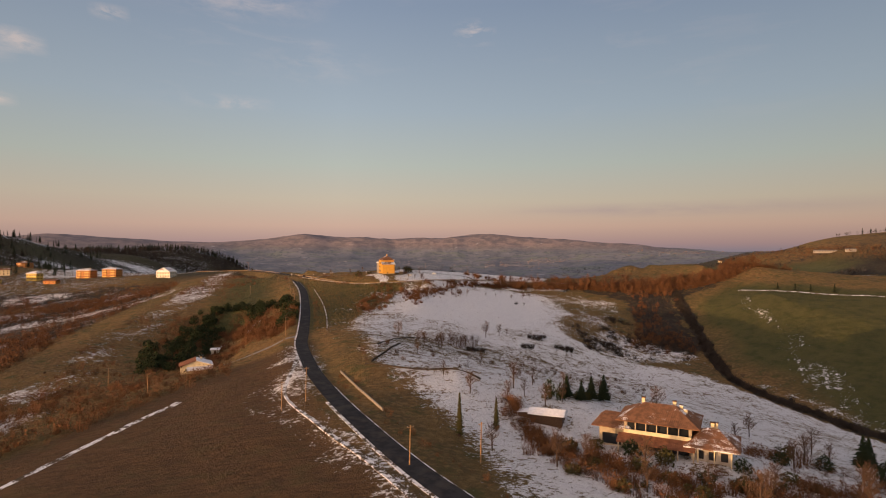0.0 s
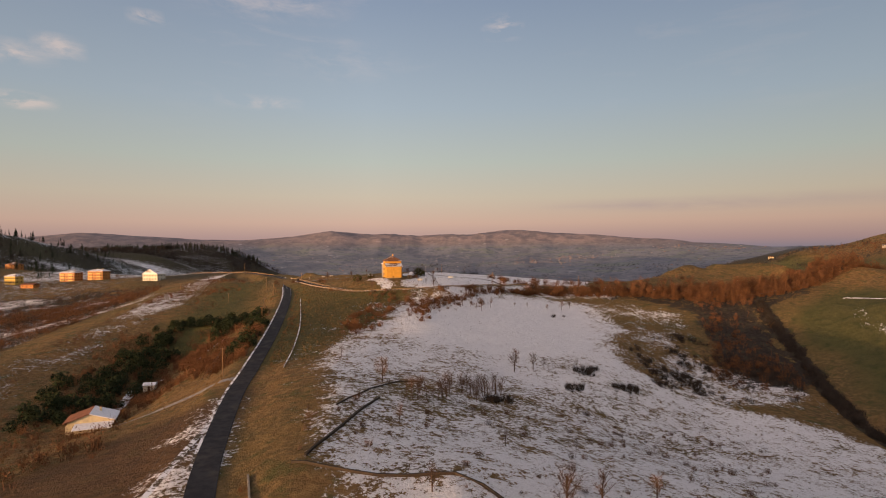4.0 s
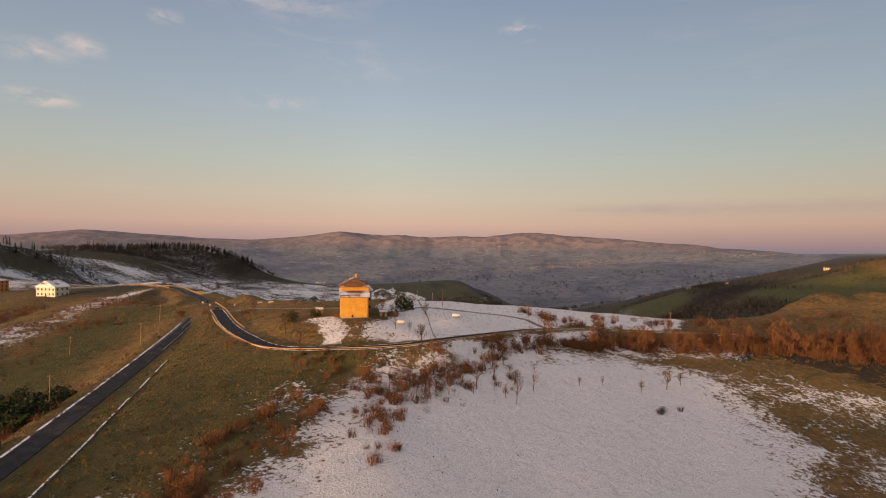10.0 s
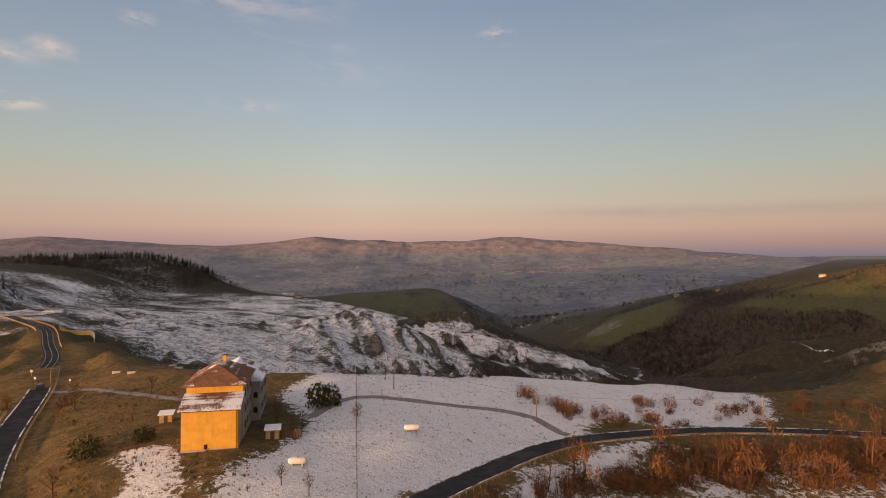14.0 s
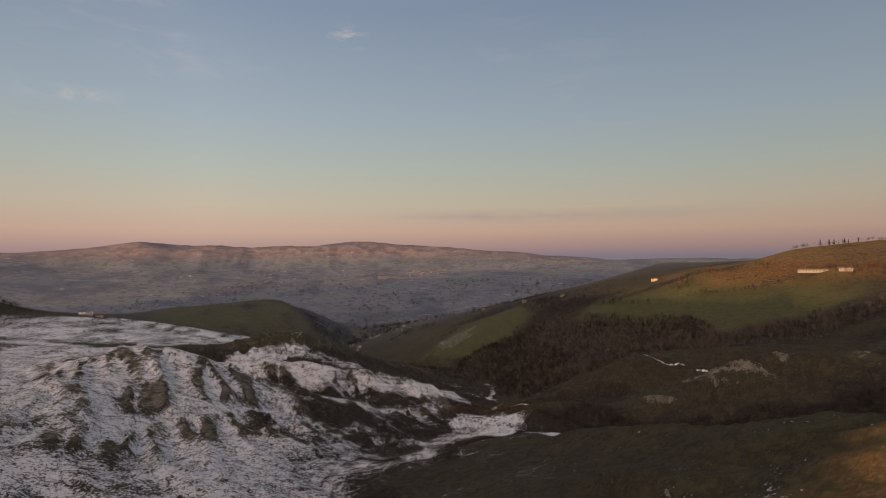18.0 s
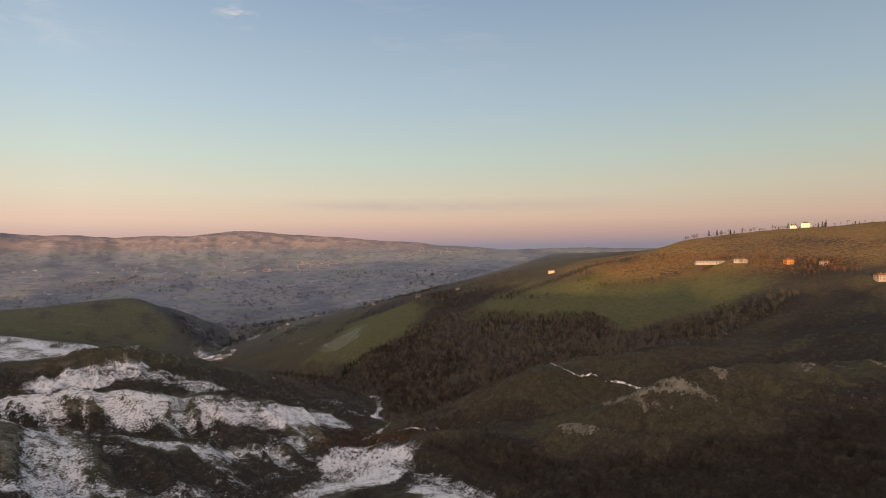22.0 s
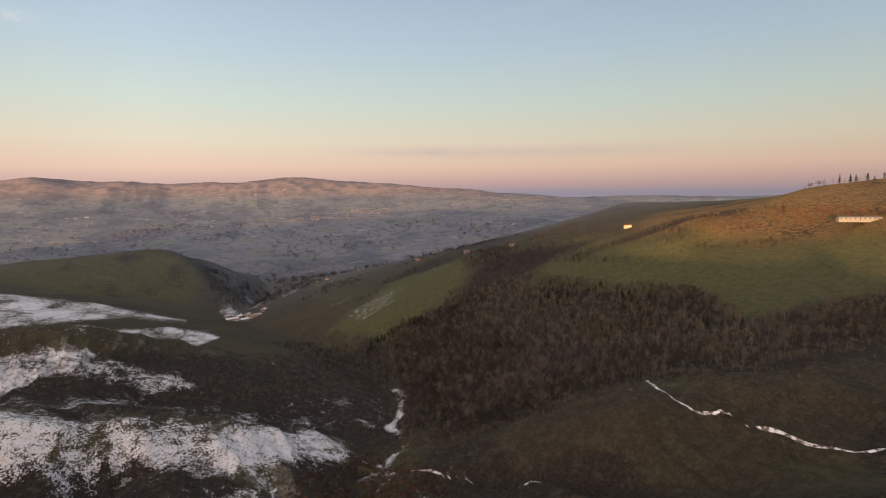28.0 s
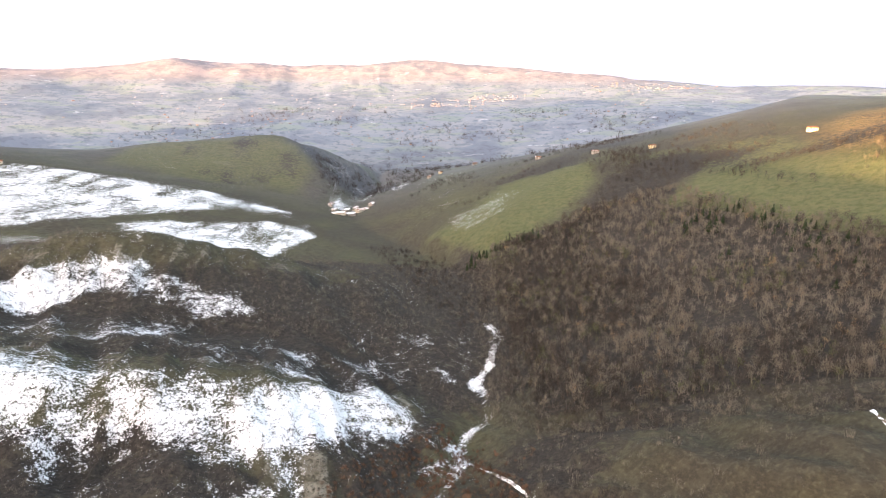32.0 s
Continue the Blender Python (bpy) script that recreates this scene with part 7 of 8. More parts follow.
scatter("ridge_wood", "dark bare wood along the low ridge between two fields", CANOPY_LIGHT + CANOPY, p, sized(p, 5, 10), TWIG_DARK)
p = spots([(420, 1480), (640, 1400), (720, 1440), (900, 1500), (1000, 1800), (900, 2200), (500, 2300), (300, 1900), (330, 1600)], 1000, lambda x, y: np.clip(0.15 + 2.2 * fractal(x, y, 190, 371, 3), 0, 1) * (1 - inside(x, y, FIELD_ONE, 10)), 158)
scatter("hill_copses", "dark leafless copses and hedges over the far fields", SCRUBLETS, p, sized(p, 4, 9), TWIG_DARK)
p = along_line([(-24, 391, 0), (0, 392, 0), (24, 396, 0)], 46, 1.6, 159)
scatter("yard_hedge", "dark leafless hedge behind the snowy yard", BUSHES_LOW, p, sized(p, 1.4, 2.6), TWIG_DARK)
p = np.vstack([along_line([(1340, 1260, 0), (1480, 1190, 0), (1500, 1060, 0)], 30, 12, 61), along_line([(1150, 1290, 0), (1250, 1280, 0)], 8, 10, 62)])
scatter("right_hill_conifers", "dark conifers on the crest by the hilltop villa", CONIFERS, p, sized(p, 10, 18), NEEDLE)
p = np.vstack([spots([(-400, 2400), (500, 2450), (1300, 2500), (1700, 3100), (900, 3500), (-200, 3600), (-900, 3200)], 900, lambda x, y: np.clip(0.3 + 1.8 * fractal(x, y, 260, 341, 3), 0, 1), 63), along_line([(300, 2440, 0), (600, 2350, 0), (900, 2300, 0)], 80, 25, 64),
               spots([(150, 2090), (420, 2240), (560, 2420), (420, 2480), (120, 2300)], 260, seed=65)])
scatter("plain_copses", "copses and hedgerows over the far plain", SCRUBLETS, p, sized(p, 8, 18), TWIG_DARK)


def bare_tree(x, y, h, seed, label, mat=None, group="bare trees in the snow"):
    e = thing("bare_tree", x, y, ground_at(x, y) - 0.05, 37 * seed, label, "tree", group)
    key = "bare_tree_%d" % (seed % 4)
    if key not in TREES:
        t, c = grow(seed % 4 + 200, 1.0, 15, 7, 7, 0.40, 1.5, True)
        TREES[key] = (tri_mesh("trunk", *t.arrays(), TRUNKBARK), tri_mesh("crown", *c.arrays(), TWIG))
    for nm, me in zip(("trunk", "crown"), TREES[key]):
        ob = new(nm, me)
        ob.parent, ob.scale = e, (h, h, h)
    return e


# grass tufts over the open slopes, and stubble that pokes through the snow
OPEN_GRASS = [(-70, 150), (-110, 320), (-140, 420), (-230, 520), (-205, 330), (-190, 180), (-150, 60), (-100, 110)]
p = np.vstack([spots(OPEN_GRASS, 3200, seed=66), spots(GREEN_RIGHT, 2600, seed=67), spots([(-66, 320), (-30, 300), (-12, 310), (-30, 328), (-60, 345), (-90, 365), (-100, 395), (-40, 380), (-60, 350)], 900, seed=68),
               spots([(110, 345), (190, 320), (240, 300), (290, 330), (270, 420), (200, 435), (170, 400), (240, 375)], 2200, seed=69)])
scatter("dry_grass_tufts", "tufts of dry winter grass over the open slopes", TUFTS, p, sized(p, 0.35, 0.95), DRYGRASS)
p = np.vstack([spots(FIELD_SNOW, 5200, lambda x, y: np.clip(0.25 + 1.3 * fractal(x, y, 30, 351, 3) + 0.5 * inside(x, y, ORCHARD, 10), 0.04, 1), 70), spots(TERRACE_SNOW, 2200, seed=71), spots(PLOUGH_SNOW, 500, seed=72)])
scatter("stubble", "dark stubble and weeds poking through the thin snow", TUFTS, p, sized(p, 0.18, 0.5), STUBBLE)
TREES = {}
for k, (tx, ty, th) in enumerate(((-22, 131, 8), (24, 178, 9), (32, 183, 7), (37, 186, 5), (-40, 164, 4), (2, 137, 6), (-4, 126, 6), (-11, 119, 6), (10, 147, 6), (60, 300, 4), (70, 306, 6), (76, 310, 5), (40, 296, 3), (48, 300, 3), (27, 318, 3.5), (1, 41, 7), (16, 52, 9),
                                  (-6, 56, 5), (24, 60, 7), (36, 66, 6), (46, 58, 6), (10, 88, 4), (28, 96, 4), (-14, 92, 5), (60, 46, 8), (84, 36, 7), (96, 26, 8), (70, 20, 6), (22, 34, 7), (28, 38, 6), (12, 40, 6), (18, 44, 5), (34, 52, 6), (56, 24, 6), (74, 2, 7), (82, 10, 8), (78, -14, 8), (86, -6, 7), (70, -24, 9), (52, -24, 8), (64, -32, 8), (40, -22, 6), (92, 14, 6), (32, -12, 8), (22, -4, 6), (14, -10, 8), (2, 2, 7), (28, -22, 7), (44, -32, 9),
                                  (-9, 345, 5), (-22, 340, 4), (-18, 318, 4), (-13, 316, 4), (-26, 344, 6), (-56, 318, 6), (-86, 372, 7), (-70, 380, 5), (-60, 392, 5), (-6, 384, 4), (6, 396, 3), (-8, 296, 7), (-4, 286, 6), (14, 300, 6), (-44, 292, 7),
                                  (60, -46, 9), (80, -40, 8), (100, -46, 9), (98, -20, 8))):
    bare_tree(tx, ty, th, k, "leafless young tree with thin reddish twigs standing in the snow" if th < 6 else "tall leafless tree with a fine spreading crown, in the snow")


def evergreen(name, soup, x, y, h, label, mat, wide=1.0, group="conifers of the villa garden"):
    e = thing(name, x, y, ground_at(x, y) - 0.05, 53 * x, label, "tree", group)
    b = rod(bmesh.new(), (0, 0, -0.3), (0, 0, h * 0.4), 0.03 * h, 0.015 * h)
    part("trunk", b, TRUNKBARK, e)
    v, f = soup.arrays()
    crown = new("crown", tri_mesh("crown", v * [h * wide, h * wide, h], f, mat))
    crown.parent = e
    return e


for k, (tx, ty, th, tw) in enumerate(((33, -2, 4.0, 1.0), (31, -12, 3.4, 1.2), (38, -8, 4.4, 0.9), (53, -12, 3.4, 1.0), (20, 2, 3.6, 1.1), (80, 14, 3.8, 1.2), (86, 8, 4.2, 1.0), (27, 4, 3.2, 1.1), (35, -17, 2.4, 1.5),
                                      (43, -16, 2.2, 1.6), (22, -10, 2.6, 1.3), (62, -14, 2.6, 1.4), (72, 4, 3.2, 1.2), (48, -20, 2.0, 1.8), (16, -14, 2.2, 1.5))):
    evergreen("garden_bush", EVERGREEN[k % 3], tx, ty, th, "dense olive-brown garden bush in front of the villa", NEEDLE_OLIVE if k % 3 else NEEDLE, tw, "bushes of the villa garden")
for k, (tx, ty, th) in enumerate(((31, 44, 7.5), (35, 42, 6.5), (45, 51, 9.0), (40, 48, 8.0), (106, 20, 9.5), (111, 24, 9.0), (113, 16, 10.0))):
    evergreen("fir", conifer_soup(140 + k, 20, 10, 0.32), tx, ty, th, "dark green fir in the villa garden", NEEDLE, 1.0)
evergreen("cypress", conifer_soup(91, 26, 9, 0.10), -5, 9, 11, "slender brownish cypress beside the road", NEEDLE_OLIVE)
evergreen("cypress", conifer_soup(92, 26, 9, 0.12), 5, 16, 9, "dark olive conifer in the garden", NEEDLE_OLIVE)
for k, (tx, ty, th) in enumerate(((26, 45, 5), (28, 40, 4.5), (95, 0, 6), (101, -4, 7), (107, -8, 7), (90, -24, 6))):
    evergreen("pine", EVERGREEN[k % 3], tx, ty, th * 1.25, "dark green bushy pine behind the villa", NEEDLE, 0.5)
for k, (tx, ty, th) in enumerate(((258, 282, 6), (266, 274, 6.5), (275, 270, 6), (287, 262, 7), (318, 234, 9), (323, 229, 10), (327, 238, 8), (331, 227, 9), (337, 231, 8))):
    evergreen("fir", conifer_soup(120 + k, 18, 9, 0.30), tx, ty, th, "dark fir beside the lane over the green field", NEEDLE, 1.0, "firs beside the lane")
evergreen("cedar", EVERGREEN[2], -20, 358, 7.0, "bushy olive-green cedar on the snowy yard by the farmhouse", NEEDLE_OLIVE, 0.75, "cedars by the farmhouse")
evergreen("cedar", EVERGREEN[1], -17, 359.5, 6.2, "smaller olive-green cedar beside its twin", NEEDLE_OLIVE, 0.75, "cedars by the farmhouse")
evergreen("yew_bush", EVERGREEN[0], -58, 330, 5.0, "rounded dark evergreen bush on the terrace slope", NEEDLE_OLIVE, 1.1, "evergreens on the terrace")
evergreen("yew_bush", EVERGREEN[1], -50, 336, 3.5, "small dark evergreen bush on the terrace slope", NEEDLE_OLIVE, 1.1, "evergreens on the terrace")

# ---- poles, wires, rails, walls ----


def pole(x, y, h, label="weathered wooden utility pole with insulators beside the road", arms=1):
    z = ground_at(x, y)
    e = thing("utility_pole", x, y, z, 20, label, "utility pole", "utility poles")
    part("shaft", rod(bmesh.new(), (0, 0, -0.6), (0.02 * h, 0, h), 0.16, 0.11, 8), POLEWOOD, e)
    for a in range(arms):
        part("crossarm", boxes((-0.7 + 0.02 * h, 0.7 + 0.02 * h, -0.05, 0.05, h - 0.5 - a * 0.7, h - 0.38 - a * 0.7)), POLEWOOD, e)
        for s in (-0.6, 0.6):
            part("insulator", rod(bmesh.new(), (s + 0.02 * h, 0, h - 0.38 - a * 0.7), (s + 0.02 * h, 0, h - 0.2 - a * 0.7), 0.05, 0.03), METAL, e)
    return Vector((x + 0.02 * h, y, z + h - 0.3))


WIRE, _w = material("black_cable")
_w.finish((0.03, 0.028, 0.026), 0.6, None)


def wire(a, b, sag):
    bm = bmesh.new()
    pts = [a.lerp(b, t / 12) - Vector((0, 0, sag * 4 * (t / 12) * (1 - t / 12))) for t in range(13)]
    for p0, p1 in zip(pts, pts[1:]):
        rod(bm, p0, p1, 0.022, 0.022, 3)
    return tagged(part("overhead_wire", bm, WIRE), "thin sagging overhead cable between two poles", "cable", "overhead wires")


line_a = [pole(*q) for q in ((-2, -8, 8.5), (-17, -14, 8.0), (-46, 33, 9.5), (-52, 30, 8.0), (-76, 146, 9.5), (-88, 226, 9.0), (-98, 262, 9.0), (-113, 330, 8.5), (-134, 384, 8.0), (-146, 340, 7.0))]
for i, j in ((0, 2), (1, 2), (2, 4), (4, 5), (5, 6), (6, 7), (7, 8), (3, 4), (8, 9)):
    wire(line_a[i], line_a[j], 1.6)
line_b = [pole(*q) for q in ((-205, 545, 10.0), (-112, 402, 6.5), (-3, 375, 7.5), (33, 361, 7.0), (97, 374, 8.0), (215, 376, 8.0))]
wire(line_b[2], line_b[3], 0.6), wire(line_b[3], line_b[4], 1.0), wire(line_b[4], line_b[5], 1.4), wire(line_b[1], line_b[2], 1.6)
line_c = [pole(*q) for q in ((-110, 80, 8.0), (-140, 112, 8.0), (-175, 330, 7.0), (-205, 400, 7.0))]
wire(line_c[0], line_c[1], 1.0), wire(line_c[2], line_c[3], 1.2)
for px, py in ((-8, 392), (-15, 388)):
    lamp = thing("street_lamp", px, py, ground_at(px, py), 10, "slim grey yard lamp post with a round head", "street lamp", "yard lamps")
    part("post", rod(bmesh.new(), (0, 0, -0.3), (0, 0, 4.2), 0.07, 0.05), METAL, lamp)
    part("lamp_head", boxes((-0.25, 0.25, -0.25, 0.25, 4.2, 4.5), bevel=0.08), CONCRETE, lamp)

OCHRERAIL = plain("weathered_ochre_timber", (0.42, 0.28, 0.13), (0.28, 0.19, 0.10), scale=2.0)


def sliced(line, a, b):
    p = dense(line, 2.0)
    n = len(p)
    return [tuple(q) for q in p[int(a * n):int(b * n):2]]


def guard(name, line, off, label, h=0.75, step=3.0, mat=None, post=None):
    """A guard rail beside a road: rail and posts."""
    p = dense(line, step)
    d = np.gradient(p[:, :2], axis=0)
    d /= np.linalg.norm(d, axis=1)[:, None]
    q = p.copy()
    q[:, 0] += d[:, 1] * off
    q[:, 1] -= d[:, 0] * off
    c = q.mean(0)
    e = thing(name, c[0], c[1], c[2], 0, label, "guard rail", "guard rails")
    bm = bmesh.new()
    for a, b in zip(q[:-1], q[1:]):
        for lo, hi in ((h - 0.28, h),):
            va = [bm.verts.new(Vector(v) - Vector(c)) for v in ((a[0], a[1], a[2] + lo), (b[0], b[1], b[2] + lo), (b[0], b[1], b[2] + hi), (a[0], a[1], a[2] + hi))]
            nrm = Vector((b[1] - a[1], a[0] - b[0], 0)).normalized() * 0.10
            vb = [bm.verts.new(v.co + nrm) for v in va]
            bm.faces.new(va), bm.faces.new(vb[::-1])
            for i in range(4):
                bm.faces.new((va[i], va[(i + 1) % 4], vb[(i + 1) % 4], vb[i]))
    bmesh.ops.recalc_face_normals(bm, faces=bm.faces)
    part("rail", bm, mat or OCHRERAIL, e)
    pm = bpy.data.meshes.new("post")
    b = boxes((-0.09, 0.09, -0.09, 0.09, -0.7, h - 0.02))
    b.to_mesh(pm)
    b.free()
    pm.materials.append(post or OCHRERAIL)
    for v in q:
        ob = new("post", pm)
        ob.parent, ob.location = e, Vector(v) - Vector(c)
    return e


guard("guard_rail", sliced(BEND, 0.10, 0.62), 3.9, "pale timber guard rail round the outside of the bend")
guard("guard_rail", sliced(BEND, 0.62, 0.98), 3.9, "pale timber guard rail along the upper road")
guard("guard_rail", sliced(BEND, 0.02, 0.16), -3.9, "pale timber guard rail on the inside of the bend")
guard("guard_rail", sliced(ROAD, 0.74, 0.98), 4.2, "ochre timber guard rail along the crest curve")
guard("guard_rail", sliced(ROAD, 0.82, 0.98), -4.2, "ochre timber guard rail on the outer crest curve")


def low_wall(name, line, off, h, thick, label, mat, cap=None, step=4.0):
    """A low wall beside a line, on the ground, with a cap of snow."""
    p = dense(line, step)
    d = np.gradient(p[:, :2], axis=0)
    d /= np.linalg.norm(d, axis=1)[:, None]
    x, y = p[:, 0] + d[:, 1] * off, p[:, 1] - d[:, 0] * off
    z = ground_height(x, y)
    c = (x.mean(), y.mean(), z.mean())
    e = thing(name, *c, 0, label, "wall", "low roadside walls")

    def strip(t, lo, hi):
        bm = bmesh.new()
        rows = []
        for k in range(len(x)):
            n = np.array([d[k, 1], -d[k, 0]]) * t / 2
            rows.append([bm.verts.new((x[k] - c[0] + s * n[0], y[k] - c[1] + s * n[1], z[k] - c[2] + v)) for s, v in ((-1, lo), (-1, hi), (1, hi), (1, lo))])
        for a, b in zip(rows, rows[1:]):
            for i in range(4):
                bm.faces.new((a[i], a[(i + 1) % 4], b[(i + 1) % 4], b[i]))
        bm.faces.new(rows[0]), bm.faces.new(rows[-1][::-1])
        bmesh.ops.recalc_face_normals(bm, faces=bm.faces)
        return bm
    part("body", strip(thick, -0.6, h), mat, e)
    if cap:
        part("snow_cap", strip(thick + 0.08, h, h + 0.07), cap, e, "snow lying along the top")
    return e


PATCHSNOW, _p = material("patchy_verge_snow")
_p.finish(_p.mix(_p.span(_p.math("ADD", _p.math("MULTIPLY", _p.noise(0.35, 4.0), 0.6), _p.math("MULTIPLY", _p.noise(2.2, 3.0), 0.4)), 0.47, 0.51), (0.085, 0.060, 0.034), (0.78, 0.78, 0.80)), 0.9, _p.noise(3.0, 4.0), 0.5, 0.1)
RUBBLE = plain("rubble_stone", (0.36, 0.31, 0.25), (0.22, 0.19, 0.15), scale=1.5, bump=0.6)
low_wall("field_wall", [(-57, 150, 0), (-63, 190, 0), (-72, 235, 0), (-88, 300, 0)], 0, 0.3, 0.3, "long low stone ditch wall with snow on it, beside the road", RUBBLE, PATCHSNOW)
low_wall("field_wall", [(-40, 64, 0), (-32, 42, 0), (-24, 22, 0)], 0, 0.7, 0.35, "low pale stone wall between road and garden", RUBBLE)
low_wall("verge_bank", sliced(ROAD, 0.0, 0.22), -3.0, 0.12, 0.9, "strip of ploughed snow along the road verge", PATCHSNOW)
low_wall("verge_bank", sliced(ROAD, 0.26, 0.62), -2.95, 0.12, 0.7, "strip of snow along the road verge", PATCHSNOW)
low_wall("verge_bank", sliced(ROAD, 0.02, 0.24), 2.75, 0.08, 0.4, "thin strip of snow along the road verge", PATCHSNOW)
low_wall("track_bank", [(-62, 110, 0), (-58, 75, 0), (-54, 45, 0), (-40, 14, 0), (-24, -14, 0), (-8, -45, 0)], 0, 0.12, 1.3, "thin line of snow along the field track", PATCHSNOW)
low_wall("track_bank", [(-140, -60, 0), (-112, -20, 0), (-101, 30, 0), (-92, 62, 0)], 0, 0.10, 2.2, "line of snow at the rim of the ploughed field", PATCHSNOW)
low_wall("hedge_bank", [(-30, 66, 0), (-26, 86, 0), (-21, 112, 0)], 0, 0.5, 0.4, "dark hedge bank across the snowy orchard", plain("dark_hedge", (0.05, 0.036, 0.024)))
low_wall("hedge_bank", [(-32, 64, 0), (-16, 60, 0), (-2, 62, 0), (6, 56, 0)], 0, 0.5, 0.4, "dark hedge bank along the orchard's edge", plain("dark_hedge_low", (0.055, 0.04, 0.026)))
low_wall("hedge_bank", [(-30, 98, 0), (-27, 110, 0), (-23, 123, 0), (-17, 135, 0), (-10, 139, 0)], 0, 0.35, 0.3, "dark curved hedge bank in the snow", plain("dark_hedge_curve", (0.05, 0.038, 0.026)))
low_wall("kerb", sliced(BEND, 0.06, 0.6), -2.7, 0.12, 0.25, "snowy kerb on the inside of the bend", CONCRETE, PATCHSNOW)
low_wall("kerb", sliced(BEND, 0.06, 0.98), 2.75, 0.10, 0.3, "snowy kerb on the outside of the bend", CONCRETE, PATCHSNOW)

yw = low_wall("garden_wall", [(-206, 551, 0), (-198, 556, 0), (-188, 552, 0), (-180, 541, 0)], 0, 2.4, 0.45, "curved yellow plastered wall with snow on top above the road", YELLOW, SNOWCAP, 2.0)
fence = thing("yard_fence", -9, 345, ground_at(-9, 345), 0, "dark wire fence line running down the snowy yard", "fence")
fx, fy = np.linspace(-14, -4, 26), np.linspace(382, 308, 26)
fz = ground_height(fx, fy)
post_mesh = bpy.data.meshes.new("fence_post")
b = boxes((-0.06, 0.06, -0.06, 0.06, -0.4, 1.2))
b.to_mesh(post_mesh)
b.free()
post_mesh.materials.append(BROWNWOOD)
base_z = ground_at(-9, 345)
strands = [(hh, bmesh.new()) for hh in (0.3, 0.7, 1.1)]
for k in range(26):
    o = new("post", post_mesh)
    o.parent, o.location = fence, (fx[k] + 9, fy[k] - 345, fz[k] - base_z)
    if k:
        for hh, bm in strands:
            rod(bm, (fx[k - 1] + 9, fy[k - 1] - 345, fz[k - 1] - base_z + hh), (fx[k] + 9, fy[k] - 345, fz[k] - base_z + hh), 0.03, 0.03, 3)
for hh, bm in strands:
    part("wire_strand", bm, BROWNWOOD, fence)
rf = thing("road_fence", -80, 200, ground_at(-80, 200), 0, "row of thin fence posts with wire beside the road", "fence")
q = dense([(-72, 150, 0), (-77, 175, 0), (-85, 218, 0), (-95, 262, 0)], 4.0)
qz, z0 = ground_height(q[:, 0], q[:, 1]), ground_at(-80, 200)
strands = [(hh, bmesh.new()) for hh in (0.5, 1.0)]
for k in range(len(q)):
    o = new("post", post_mesh)
    o.parent, o.location = rf, (q[k, 0] + 80, q[k, 1] - 200, qz[k] - z0)
    if k:
        for hh, bm in strands:
            rod(bm, (q[k - 1, 0] + 80, q[k - 1, 1] - 200, qz[k - 1] - z0 + hh), (q[k, 0] + 80, q[k, 1] - 200, qz[k] - z0 + hh), 0.02, 0.02, 3)
for hh, bm in strands:
    part("wire_strand", bm, BROWNWOOD, rf)


def gas_tank(x, y, rz):
    """A lying gas tank on two saddles."""
    e = thing("gas_tank", x, y, ground_at(x, y), rz, "white lying gas tank on two concrete saddles in the snow", "gas tank", "gas tanks in the yard")
    bm = bmesh.new()
    r, n = 0.6, 14
    rings = []
    for u, s in ((-1.75, 0.02), (-1.68, 0.45), (-1.5, 0.8), (-1.25, 1.0), (1.25, 1.0), (1.5, 0.8), (1.68, 0.45), (1.75, 0.02)):
        rings.append([bm.verts.new((u, r * s * math.cos(6.2832 * k / n), 0.95 + r * s * math.sin(6.2832 * k / n))) for k in range(n)])
    for a, b in zip(rings, rings[1:]):
        for k in range(n):
            bm.faces.new((a[k], a[(k + 1) % n], b[(k + 1) % n], b[k]))
    bmesh.ops.recalc_face_normals(bm, faces=bm.faces)
    part("tank", bm, WHITEPAINT, e, smooth=True)
    for u in (-0.9, 0.9):
        part("saddle", boxes((u - 0.15, u + 0.15, -0.5, 0.5, -0.4, 0.55), bevel=0.03), CONCRETE, e)
    part("valve_dome", rod(bmesh.new(), (0, 0, 1.5), (0, 0, 1.72), 0.2, 0.17, 10), METAL, e)


WHITEPAINT = plain("white_tank_paint", (0.75, 0.72, 0.64), (0.62, 0.58, 0.50), rough=0.4)
gas_tank(3, 343, 12)
gas_tank(-17, 325, 6)


def pen(x, y, rz, label):
    e = thing("wooden_pen", x, y, ground_at(x, y), rz, label, "pen", "wooden pens by the farmhouse")
    part("body", boxes((-1.3, 1.3, -1.0, 1.0, -0.3, 1.9), bevel=0.03), OCHRERAIL, e)
    part("roof", slab(bmesh.new(), [(-1.6, -1.3, 1.9), (1.6, -1.3, 1.9), (1.6, 1.3, 2.3), (-1.6, 1.3, 2.3)], 0.12), SNOWCAP, e)
    part("door", boxes((-0.4, 0.4, -1.05, -0.98, -0.1, 1.5)), BROWNWOOD, e)


pen(-52, 350, 14, "small timber hen house with snow on its roof")
pen(-24.5, 336, 11, "rough timber shelter against the farmhouse")
run = thing("timber_run", -23.5, 341, ground_at(-23.5, 341), 11, "rough timber enclosure with boards beside the farmhouse", "enclosure")
for k in range(12):
    part("board", boxes((3.5, 3.6, -5 + k * 0.9, -4.2 + k * 0.9, -0.5, 1.2 + 0.2 * (k % 3))), BROWNWOOD, run)
    if k < 6:
        part("board", boxes((-2 + k * 0.9, -1.2 + k * 0.9, -5.1, -5.0, -0.5, 1.1 + 0.2 * (k % 2))), BROWNWOOD, run)


